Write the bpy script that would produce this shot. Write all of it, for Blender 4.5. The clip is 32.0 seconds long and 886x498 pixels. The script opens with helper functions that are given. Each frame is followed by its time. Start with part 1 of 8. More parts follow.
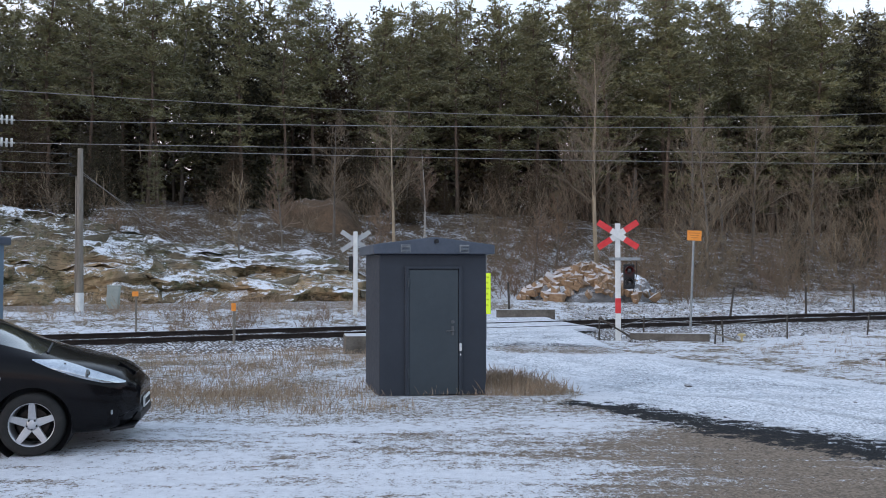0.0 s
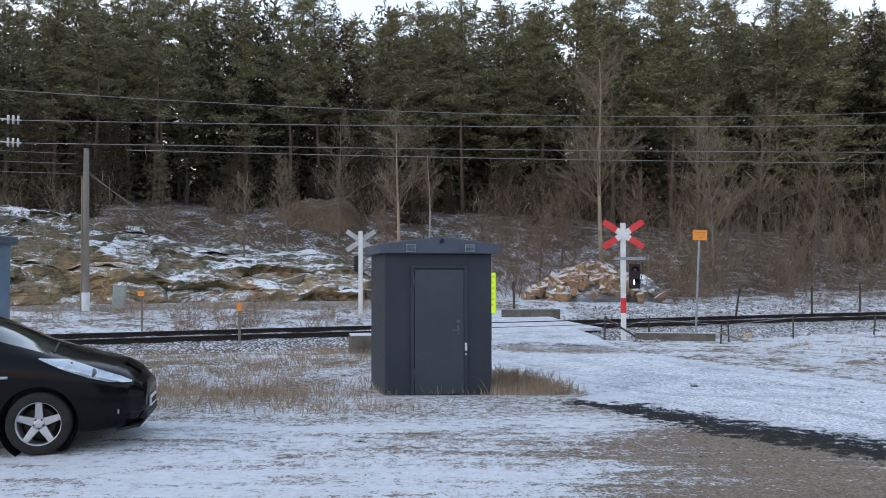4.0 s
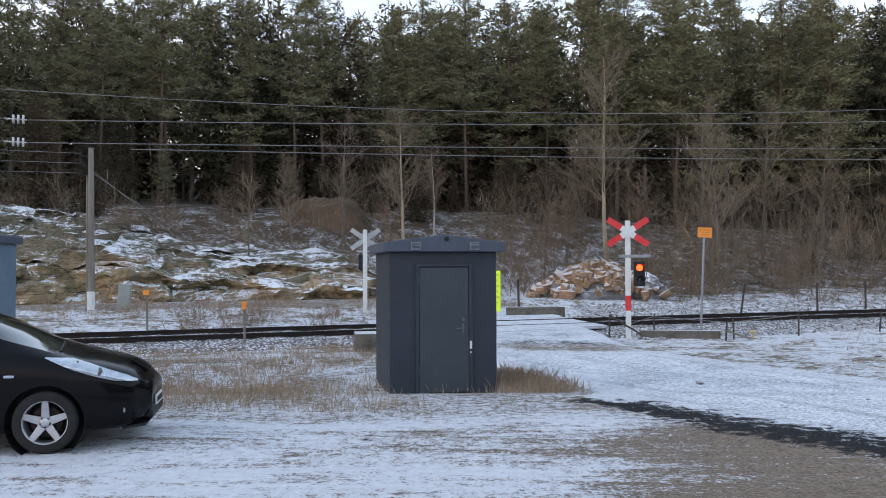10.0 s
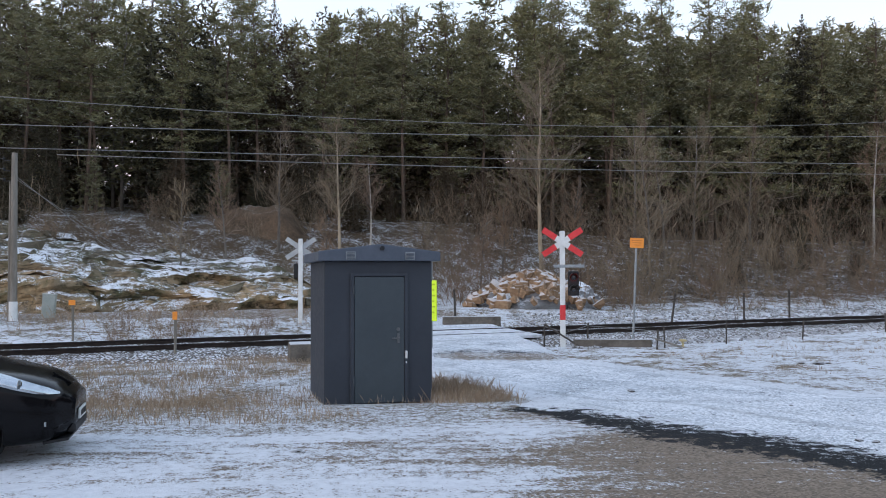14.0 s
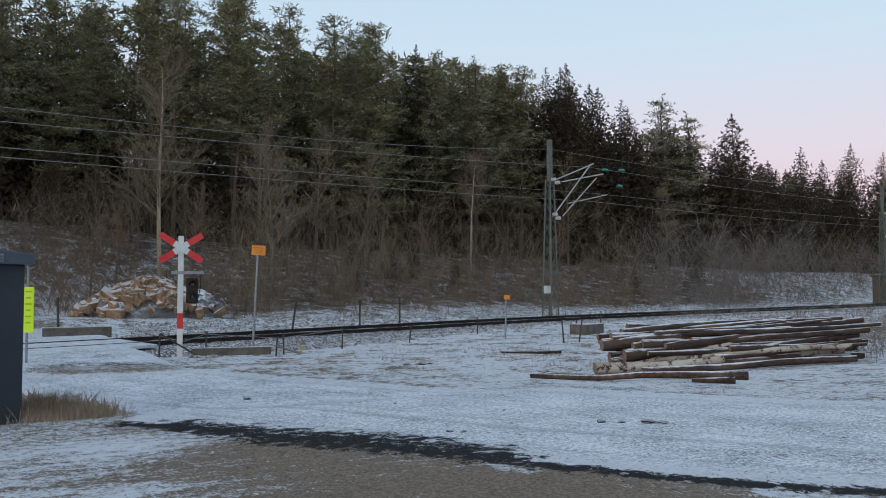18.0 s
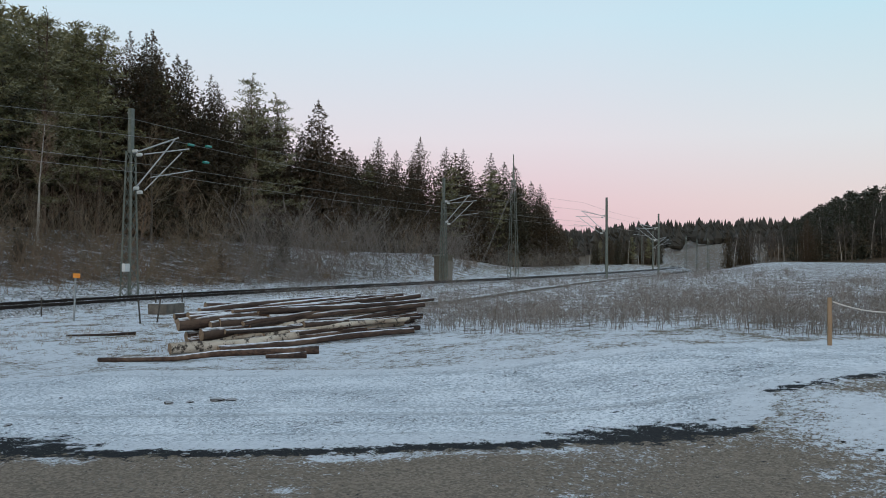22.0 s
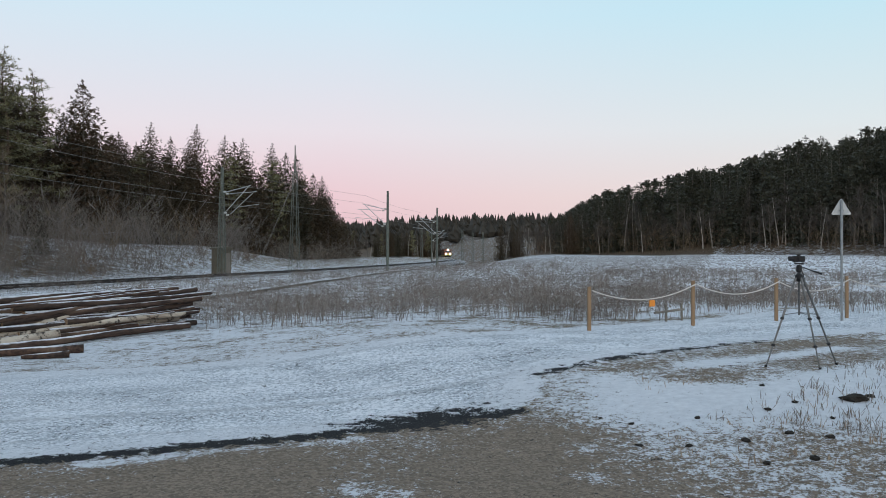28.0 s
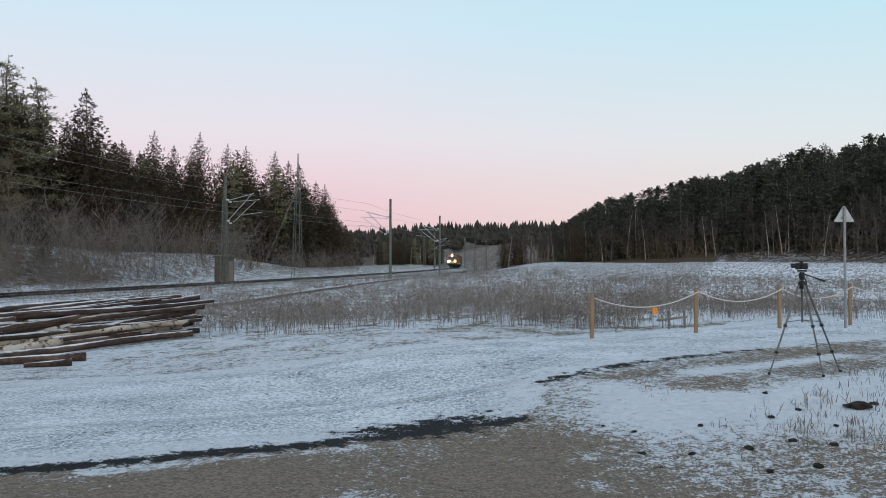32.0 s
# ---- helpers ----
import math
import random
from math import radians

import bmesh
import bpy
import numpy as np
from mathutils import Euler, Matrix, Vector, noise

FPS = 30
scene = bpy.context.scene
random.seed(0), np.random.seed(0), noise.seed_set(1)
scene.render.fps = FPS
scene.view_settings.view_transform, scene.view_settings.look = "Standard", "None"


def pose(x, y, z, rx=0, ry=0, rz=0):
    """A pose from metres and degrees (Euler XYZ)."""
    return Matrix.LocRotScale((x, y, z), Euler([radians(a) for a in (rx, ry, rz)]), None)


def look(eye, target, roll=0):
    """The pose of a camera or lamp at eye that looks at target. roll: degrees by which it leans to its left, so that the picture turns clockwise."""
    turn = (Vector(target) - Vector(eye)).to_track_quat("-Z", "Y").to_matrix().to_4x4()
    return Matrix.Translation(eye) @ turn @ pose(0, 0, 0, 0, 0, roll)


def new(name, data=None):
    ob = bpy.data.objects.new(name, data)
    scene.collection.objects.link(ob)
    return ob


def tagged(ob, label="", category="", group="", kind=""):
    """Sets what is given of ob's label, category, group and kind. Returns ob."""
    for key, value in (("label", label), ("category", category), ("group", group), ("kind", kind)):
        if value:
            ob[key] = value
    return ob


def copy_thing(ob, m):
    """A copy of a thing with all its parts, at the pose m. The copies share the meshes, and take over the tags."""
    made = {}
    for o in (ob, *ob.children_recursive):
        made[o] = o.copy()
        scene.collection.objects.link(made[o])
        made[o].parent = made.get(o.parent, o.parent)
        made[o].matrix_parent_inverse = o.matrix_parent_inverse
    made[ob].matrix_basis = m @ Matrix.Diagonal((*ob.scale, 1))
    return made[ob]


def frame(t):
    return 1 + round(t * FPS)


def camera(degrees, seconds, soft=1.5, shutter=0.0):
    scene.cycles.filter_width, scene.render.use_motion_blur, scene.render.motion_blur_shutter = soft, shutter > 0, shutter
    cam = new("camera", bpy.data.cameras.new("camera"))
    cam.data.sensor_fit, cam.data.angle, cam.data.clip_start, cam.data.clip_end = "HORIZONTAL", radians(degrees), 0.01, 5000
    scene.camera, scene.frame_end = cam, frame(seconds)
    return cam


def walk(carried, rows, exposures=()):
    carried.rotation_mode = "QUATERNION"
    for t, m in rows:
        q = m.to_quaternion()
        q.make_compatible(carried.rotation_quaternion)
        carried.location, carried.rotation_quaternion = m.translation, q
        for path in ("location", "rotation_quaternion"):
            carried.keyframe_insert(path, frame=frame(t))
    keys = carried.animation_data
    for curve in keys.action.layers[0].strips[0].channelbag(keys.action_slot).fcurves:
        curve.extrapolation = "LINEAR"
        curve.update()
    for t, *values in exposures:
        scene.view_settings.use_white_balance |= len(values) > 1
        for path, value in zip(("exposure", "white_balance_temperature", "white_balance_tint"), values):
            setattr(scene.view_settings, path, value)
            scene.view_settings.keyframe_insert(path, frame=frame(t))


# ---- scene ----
cam = camera(55.95, 32.0, 0.95)
PATH = [
    (0, (-0.000, 0.000, 1.850), (-0.000, 9.996, 2.121), -0.05),
    (0.5, (-0.011, 0.009, 1.848), (-0.034, 10.006, 2.109), -0.03),
    (1, (-0.010, 0.014, 1.844), (-0.059, 10.011, 2.098), -0.10),
    (1.5, (-0.014, 0.006, 1.843), (-0.063, 10.003, 2.090), -0.09),
    (2, (-0.015, -0.001, 1.845), (-0.079, 9.995, 2.089), -0.05),
    (2.5, (-0.021, 0.009, 1.846), (-0.101, 10.005, 2.122), -0.01),
    (3, (-0.012, -0.007, 1.845), (-0.086, 9.989, 2.138), 0.02),
    (3.5, (-0.011, 0.001, 1.848), (-0.071, 9.997, 2.130), -0.02),
    (5.5, (0.002, 0.002, 1.844), (-0.075, 9.999, 2.091), -0.20),
    (6, (0.000, 0.007, 1.845), (-0.088, 10.003, 2.091), -0.21),
    (6.5, (0.003, 0.010, 1.850), (-0.088, 10.007, 2.090), -0.28),
    (7, (-0.004, 0.023, 1.848), (-0.077, 10.020, 2.076), -0.31),
    (7.5, (-0.007, 0.013, 1.854), (-0.083, 10.010, 2.069), -0.30),
    (8, (0.001, 0.010, 1.849), (-0.092, 10.007, 2.066), -0.40),
    (8.5, (-0.006, 0.014, 1.848), (-0.105, 10.011, 2.070), -0.40),
    (9, (-0.011, 0.013, 1.849), (-0.102, 10.010, 2.079), -0.37),
    (9.5, (-0.004, 0.003, 1.852), (-0.095, 10.000, 2.071), -0.30),
    (10, (-0.014, 0.005, 1.846), (-0.124, 10.001, 2.092), -0.22),
    (10.5, (-0.012, 0.014, 1.855), (-0.160, 10.010, 2.121), -0.15),
    (11, (-0.005, 0.009, 1.852), (-0.178, 10.003, 2.131), -0.19),
    (11.5, (-0.003, 0.009, 1.851), (-0.177, 10.004, 2.128), -0.27),
    (12, (-0.009, 0.019, 1.852), (-0.183, 10.014, 2.126), -0.31),
    (12.5, (-0.013, 0.027, 1.846), (-0.173, 10.022, 2.129), -0.28),
    (13, (-0.007, 0.034, 1.844), (-0.007, 10.030, 2.153), -0.24),
    (13.5, (0.003, 0.016, 1.851), (0.307, 10.006, 2.189), -0.22),
    (15.5, (0.043, 0.091, 1.806), (1.993, 9.888, 2.264), -0.12),
    (16, (0.057, 0.075, 1.808), (2.594, 9.735, 2.316), -0.24),
    (16.5, (0.077, 0.062, 1.813), (3.192, 9.550, 2.329), -0.25),
    (17, (0.111, 0.065, 1.809), (3.848, 9.327, 2.303), -0.06),
    (17.5, (0.119, 0.053, 1.809), (4.460, 9.049, 2.280), 0.08),
    (18, (0.131, 0.048, 1.809), (4.978, 8.783, 2.262), -0.02),
    (18.5, (0.132, 0.013, 1.820), (5.449, 8.470, 2.283), -0.13),
    (19, (0.150, 0.002, 1.822), (5.965, 8.124, 2.282), -0.07),
    (19.5, (0.166, -0.014, 1.817), (6.505, 7.707, 2.273), 0.04),
    (20, (0.176, -0.038, 1.823), (6.981, 7.275, 2.293), -0.15),
    (20.5, (0.173, -0.062, 1.824), (7.362, 6.876, 2.267), -0.22),
    (21, (0.198, -0.060, 1.823), (7.782, 6.450, 2.166), -0.20),
    (21.5, (0.217, -0.093, 1.819), (8.237, 5.875, 2.085), -0.07),
    (22, (0.269, -0.120, 1.813), (8.627, 5.367, 2.018), 0.28),
    (22.5, (0.295, -0.147, 1.812), (8.962, 4.839, 1.914), 0.55),
    (23, (0.261, -0.117, 1.802), (9.178, 4.409, 1.872), 0.32),
    (23.5, (0.241, -0.098, 1.796), (9.363, 3.997, 1.860), 0.24),
    (24, (0.247, -0.110, 1.801), (9.538, 3.587, 1.874), 0.19),
    (24.5, (0.232, -0.110, 1.796), (9.605, 3.371, 1.899), 0.42),
    (25, (0.246, -0.121, 1.804), (9.657, 3.260, 1.900), 0.27),
    (25.5, (0.254, -0.123, 1.801), (9.681, 3.209, 1.908), -0.07),
    (26, (0.252, -0.121, 1.797), (9.689, 3.184, 1.906), -0.04),
    (26.5, (0.236, -0.125, 1.805), (9.694, 3.121, 1.919), 0.03),
    (28.5, (0.239, -0.120, 1.801), (9.733, 3.015, 1.931), 0.30),
    (29, (0.232, -0.121, 1.799), (9.729, 3.007, 1.934), 0.41),
    (29.5, (0.225, -0.122, 1.799), (9.724, 2.999, 1.932), 0.31),
    (30, (0.225, -0.124, 1.805), (9.730, 2.979, 1.962), 0.20),
    (30.5, (0.204, -0.121, 1.805), (9.715, 2.963, 1.975), 0.25),
    (31, (0.242, -0.129, 1.799), (9.747, 2.971, 1.991), 0.20),
    (31.5, (0.251, -0.131, 1.803), (9.749, 2.991, 2.021), 0.14),
    (32, (0.243, -0.128, 1.801), (9.720, 3.055, 2.021), 0.14),
]
walk(cam, [(t, look(eye, target, roll)) for t, eye, target, roll in PATH], [(0, 0.55, 6280, 16), (13.0, 0.55, 6280, 16), (15.5, 0.36, 6180, 16), (16.0, 0.22, 6160, 15), (17.0, 0.20, 6180, 13), (18.0, -0.08, 6200, 10), (19.0, 0.0, 6250, 8), (20.0, -0.02, 6260, 6), (22.0, -0.06, 6280, 5), (23.0, -0.12, 6280, 5), (24.5, -0.02, 6340, 7), (32, 0.0, 6340, 7)])

# ---- sky and light ----
world = bpy.data.worlds.new("dusk_sky")
scene.world = world
world.use_nodes = True
wn, wl = world.node_tree.nodes, world.node_tree.links
wn.clear()
w_out = wn.new("ShaderNodeOutputWorld")
w_bg = wn.new("ShaderNodeBackground")
w_tc = wn.new("ShaderNodeTexCoord")
w_sep = wn.new("ShaderNodeSeparateXYZ")
w_ramp = wn.new("ShaderNodeValToRGB")
w_side = wn.new("ShaderNodeVectorMath")
w_side.operation = "DOT_PRODUCT"
w_side.inputs[1].default_value = (-0.95, -0.31, 0.0)
w_sr = wn.new("ShaderNodeMapRange")
w_sr.inputs[1].default_value, w_sr.inputs[2].default_value = -0.2, 1.0
w_sr.inputs[3].default_value, w_sr.inputs[4].default_value = 0.0, 1.0
w_mix = wn.new("ShaderNodeMix")
w_mix.data_type = "RGBA"
w_ramp2 = wn.new("ShaderNodeValToRGB")


def stops(ramp, rows):
    el = ramp.color_ramp.elements
    while len(el) > 1:
        el.remove(el[-1])
    el[0].position, el[0].color = rows[0][0], (*rows[0][1], 1)
    for p, c in rows[1:]:
        e = el.new(p)
        e.color = (*c, 1)


# Anti-twilight side: dusky pink belt over a pale blue sky.
stops(w_ramp, [(0.0, (0.66, 0.46, 0.52)), (0.03, (0.82, 0.54, 0.58)), (0.075, (0.86, 0.61, 0.65)), (0.15, (0.84, 0.75, 0.80)),
               (0.28, (0.66, 0.80, 0.90)), (0.45, (0.55, 0.70, 0.84)), (1.0, (0.42, 0.53, 0.68))])
# Towards the south-east the belt fades to cream under a clearer blue.
w_ramp3 = wn.new("ShaderNodeValToRGB")
stops(w_ramp3, [(0.0, (0.74, 0.58, 0.57)), (0.03, (0.84, 0.66, 0.63)), (0.075, (0.84, 0.72, 0.69)), (0.15, (0.76, 0.80, 0.82)), (0.28, (0.56, 0.79, 0.89)), (0.45, (0.49, 0.69, 0.84)), (1.0, (0.42, 0.53, 0.68))])
w_dir = wn.new("ShaderNodeVectorMath")
w_dir.operation = "DOT_PRODUCT"
w_dir.inputs[1].default_value = (0.94, -0.34, 0.0)
w_dr = wn.new("ShaderNodeMapRange")
w_dr.inputs[1].default_value, w_dr.inputs[2].default_value = 0.70, 0.97
w_belt = wn.new("ShaderNodeMix")
w_belt.data_type = "RGBA"
# Twilight side, behind: brighter and warmer near the ground.
stops(w_ramp2, [(0.0, (1.10, 0.86, 0.62)), (0.10, (1.25, 1.02, 0.82)), (0.25, (1.05, 1.02, 1.0)), (0.5, (0.68, 0.78, 0.88)), (1.0, (0.42, 0.53, 0.68))])
wl.new(w_tc.outputs["Generated"], w_sep.inputs[0])
wl.new(w_sep.outputs["Z"], w_ramp.inputs[0])
wl.new(w_sep.outputs["Z"], w_ramp2.inputs[0])
wl.new(w_tc.outputs["Generated"], w_side.inputs[0])
wl.new(w_side.outputs["Value"], w_sr.inputs[0])
wl.new(w_sr.outputs[0], w_mix.inputs[0])
wl.new(w_sep.outputs["Z"], w_ramp3.inputs[0])
wl.new(w_tc.outputs["Generated"], w_dir.inputs[0])
wl.new(w_dir.outputs["Value"], w_dr.inputs[0])
wl.new(w_dr.outputs[0], w_belt.inputs[0])
wl.new(w_ramp.outputs[0], w_belt.inputs[6])
wl.new(w_ramp3.outputs[0], w_belt.inputs[7])
wl.new(w_belt.outputs[2], w_mix.inputs[6])
wl.new(w_ramp2.outputs[0], w_mix.inputs[7])
wl.new(w_mix.outputs[2], w_bg.inputs[0])
w_bg.inputs[1].default_value = 1.0
wl.new(w_bg.outputs[0], w_out.inputs[0])

sun_data = bpy.data.lights.new("afterglow", "SUN")
sun_data.energy, sun_data.angle, sun_data.color = 0.5, radians(40), (1.0, 0.9, 0.8)
sun = new("afterglow", sun_data)
sun.matrix_world = look((-60, -20, 25), (0, 0, 0))


# ---- helpers of this scene ----
class MB:
    """Vertices, faces and a material number for each face."""

    def __init__(self):
        self.v, self.f, self.m = [], [], []

    def add(self, vs, fs, m=0):
        o = len(self.v)
        self.v.extend([tuple(p) for p in vs])
        self.f.extend([tuple(i + o for i in q) for q in fs])
        self.m.extend([m] * len(fs))
        return self

    def box(self, c, s, m=0, rot=None):
        x, y, z = s[0] / 2, s[1] / 2, s[2] / 2
        vs = [Vector(p) for p in ((-x, -y, -z), (x, -y, -z), (x, y, -z), (-x, y, -z), (-x, -y, z), (x, -y, z), (x, y, z), (-x, y, z))]
        if rot is not None:
            r = Euler([radians(a) for a in rot]).to_matrix()
            vs = [r @ p for p in vs]
        vs = [p + Vector(c) for p in vs]
        return self.add(vs, [(3, 2, 1, 0), (4, 5, 6, 7), (0, 1, 5, 4), (1, 2, 6, 5), (2, 3, 7, 6), (3, 0, 4, 7)], m)

    def tube(self, pts, radii, n=6, m=0, caps=True):
        pts = [Vector(p) for p in pts]
        if not hasattr(radii, "__len__"):
            radii = [radii] * len(pts)
        vs, fs = [], []
        for i, p in enumerate(pts):
            d = (pts[min(i + 1, len(pts) - 1)] - pts[max(i - 1, 0)]).normalized()
            a = d.cross(Vector((0, 0, 1)) if abs(d.z) < 0.95 else Vector((1, 0, 0))).normalized()
            b = d.cross(a)
            for k in range(n):
                w = 2 * math.pi * k / n
                vs.append(p + (a * math.cos(w) + b * math.sin(w)) * radii[i])
        for i in range(len(pts) - 1):
            for k in range(n):
                k2 = (k + 1) % n
                fs.append((i * n + k, i * n + k2, (i + 1) * n + k2, (i + 1) * n + k))
        if caps:
            fs.append(tuple(reversed(range(n))))
            fs.append(tuple((len(pts) - 1) * n + k for k in range(n)))
        return self.add(vs, fs, m)

    def lathe(self, prof, n=24, axis="z", c=(0, 0, 0), m=0, caps=True):
        """prof: (radius, height) rows, turned about an axis through c."""
        vs, fs = [], []
        for r, h in prof:
            for k in range(n):
                w = 2 * math.pi * k / n
                p = (r * math.cos(w), r * math.sin(w), h)
                p = {"z": p, "y": (p[0], p[2], p[1]), "x": (p[2], p[0], p[1])}[axis]
                vs.append((p[0] + c[0], p[1] + c[1], p[2] + c[2]))
        for i in range(len(prof) - 1):
            for k in range(n):
                k2 = (k + 1) % n
                fs.append((i * n + k, i * n + k2, (i + 1) * n + k2, (i + 1) * n + k))
        if caps:
            fs.append(tuple(reversed(range(n))))
            fs.append(tuple((len(prof) - 1) * n + k for k in range(n)))
        return self.add(vs, fs, m)

    def prism(self, outline, a, b, axis="y", m=0):
        """A closed outline in two axes, pushed from a to b along the third."""
        n = len(outline)
        put = {"x": lambda p, h: (h, p[0], p[1]), "y": lambda p, h: (p[0], h, p[1]), "z": lambda p, h: (p[0], p[1], h)}[axis]
        vs = [put(p, a) for p in outline] + [put(p, b) for p in outline]
        fs = [tuple(reversed(range(n))), tuple(range(n, 2 * n))] + [(k, (k + 1) % n, n + (k + 1) % n, n + k) for k in range(n)]
        return self.add(vs, fs, m)

    def mesh(self, name, mats, bevel=0.0, smooth=False, fix=True):
        me = bpy.data.meshes.new(name)
        me.from_pydata([tuple(p) for p in self.v], [], self.f)
        for k in mats:
            me.materials.append(k)
        if len(mats) > 1:
            me.polygons.foreach_set("material_index", self.m)
        if fix or bevel:
            bm = bmesh.new()
            bm.from_mesh(me)
            bmesh.ops.recalc_face_normals(bm, faces=bm.faces)
            if bevel:
                sharp = [e for e in bm.edges if len(e.link_faces) == 2 and e.calc_face_angle(0) > 0.5]
                bmesh.ops.bevel(bm, geom=sharp, offset=bevel, segments=2, profile=0.5, affect="EDGES", clamp_overlap=True)
            bm.to_mesh(me)
            bm.free()
        if smooth:
            me.polygons.foreach_set("use_smooth", [True] * len(me.polygons))
        me.update()
        return me


def part(name, mb, material, parent=None, label="", bevel=0.0, smooth=False, fix=True, at=None):
    mats = material if isinstance(material, (list, tuple)) else [material]
    ob = new(name, mb.mesh(name, mats, bevel, smooth, fix))
    if at is not None:
        ob.matrix_basis = at
    if parent is not None:
        ob.parent = parent
    if label:
        ob["label"] = label
    return ob


def thing(name, m, label, category, group="", kind=""):
    ob = new(name)
    ob.empty_display_size = 0.2
    ob.matrix_basis = m
    return tagged(ob, label, category, group, kind)


def ss(a, b, x):
    t = np.clip((np.asarray(x, float) - a) / (b - a), 0, 1)
    return t * t * (3 - 2 * t)


# ---- materials ----
class Nodes:
    def __init__(self, name):
        self.mat = bpy.data.materials.new(name)
        self.mat.use_nodes = True
        self.n, self.l = self.mat.node_tree.nodes, self.mat.node_tree.links
        self.bsdf = self.n["Principled BSDF"]
        self.geo = self.n.new("ShaderNodeTexCoord")

    def put(self, value, socket):
        if isinstance(value, bpy.types.NodeSocket):
            self.l.new(value, socket)
        elif isinstance(value, (tuple, list)) and len(value) == 3 and socket.type == "RGBA":
            socket.default_value = (*value, 1)
        else:
            socket.default_value = value

    def noise(self, scale, detail=4, rough=0.6, space="Object", stretch=None, distort=0.0):
        t = self.n.new("ShaderNodeTexNoise")
        t.inputs["Scale"].default_value, t.inputs["Detail"].default_value = scale, detail
        t.inputs["Roughness"].default_value, t.inputs["Distortion"].default_value = rough, distort
        src = self.geo.outputs[space]
        if stretch:
            mp = self.n.new("ShaderNodeMapping")
            mp.inputs["Scale"].default_value = stretch
            self.l.new(src, mp.inputs[0])
            src = mp.outputs[0]
        self.l.new(src, t.inputs["Vector"])
        return t.outputs["Fac"]

    def voronoi(self, scale, feature="F1", out="Distance", stretch=None):
        t = self.n.new("ShaderNodeTexVoronoi")
        t.feature = feature
        t.inputs["Scale"].default_value = scale
        src = self.geo.outputs["Object"]
        if stretch:
            mp = self.n.new("ShaderNodeMapping")
            mp.inputs["Scale"].default_value = stretch
            self.l.new(src, mp.inputs[0])
            src = mp.outputs[0]
        self.l.new(src, t.inputs["Vector"])
        return t.outputs[out]

    def attr(self, name):
        a = self.n.new("ShaderNodeAttribute")
        a.attribute_name = name
        return a.outputs["Fac"]

    def rand(self):
        return self.n.new("ShaderNodeObjectInfo").outputs["Random"]

    def island(self):
        return self.n.new("ShaderNodeNewGeometry").outputs["Random Per Island"]

    def up(self):
        g = self.n.new("ShaderNodeNewGeometry")
        s = self.n.new("ShaderNodeSeparateXYZ")
        self.l.new(g.outputs["Normal"], s.inputs[0])
        return s.outputs["Z"]

    def mix(self, fac, a, b):
        t = self.n.new("ShaderNodeMix")
        t.data_type = "RGBA"
        self.put(fac, t.inputs[0])
        self.put(a, t.inputs[6])
        self.put(b, t.inputs[7])
        return t.outputs[2]

    def rng(self, x, a, b, c=0.0, d=1.0):
        t = self.n.new("ShaderNodeMapRange")
        self.put(x, t.inputs[0])
        for k, v in enumerate((a, b, c, d)):
            self.put(v, t.inputs[k + 1])
        return t.outputs[0]

    def op(self, kind, a, b=0.0, c=0.0):
        t = self.n.new("ShaderNodeMath")
        t.operation = kind
        self.put(a, t.inputs[0])
        self.put(b, t.inputs[1])
        if kind == "MULTIPLY_ADD":
            self.put(c, t.inputs[2])
        return t.outputs[0]

    def bump(self, height, strength=0.4, distance=0.02):
        t = self.n.new("ShaderNodeBump")
        t.inputs["Strength"].default_value, t.inputs["Distance"].default_value = strength, distance
        self.put(height, t.inputs["Height"])
        self.l.new(t.outputs[0], self.bsdf.inputs["Normal"])

    def done(self, color, rough=0.8, metal=0.0, spec=0.3):
        self.put(color, self.bsdf.inputs["Base Color"])
        self.put(rough, self.bsdf.inputs["Roughness"])
        self.put(metal, self.bsdf.inputs["Metallic"])
        self.bsdf.inputs["Specular IOR Level"].default_value = spec
        return self.mat


SNOW = (0.78, 0.80, 0.84)


def surface(name, a, b, scale=6.0, rough=0.8, bump=0.25, dist=0.01, metal=0.0, spec=0.3, vary=0.0, frost=0.0, stretch=None):
    """Two tones at two scales, fine relief, and snow or frost on what faces up."""
    k = Nodes(name)
    big = k.noise(scale, 3, stretch=stretch)
    fine = k.noise(scale * 9, 5, 0.7, stretch=stretch)
    f = k.rng(k.op("ADD", k.op("MULTIPLY", big, 0.6), k.op("MULTIPLY", fine, 0.4)), 0.36, 0.64)
    col = k.mix(f, a, b)
    if vary:
        col = k.mix(k.op("MULTIPLY", k.rand(), vary), col, tuple(c * 0.35 for c in a))
    if frost:
        top = k.rng(k.op("ADD", k.up(), k.op("MULTIPLY", k.op("SUBTRACT", fine, 0.5), 0.9)), 0.45, 0.75, 0.0, frost)
        col = k.mix(top, col, SNOW)
    k.bump(fine, bump, dist)
    return k.done(col, k.rng(fine, 0.2, 0.8, max(rough - 0.1, 0.02), min(rough + 0.1, 1.0)), metal, spec)


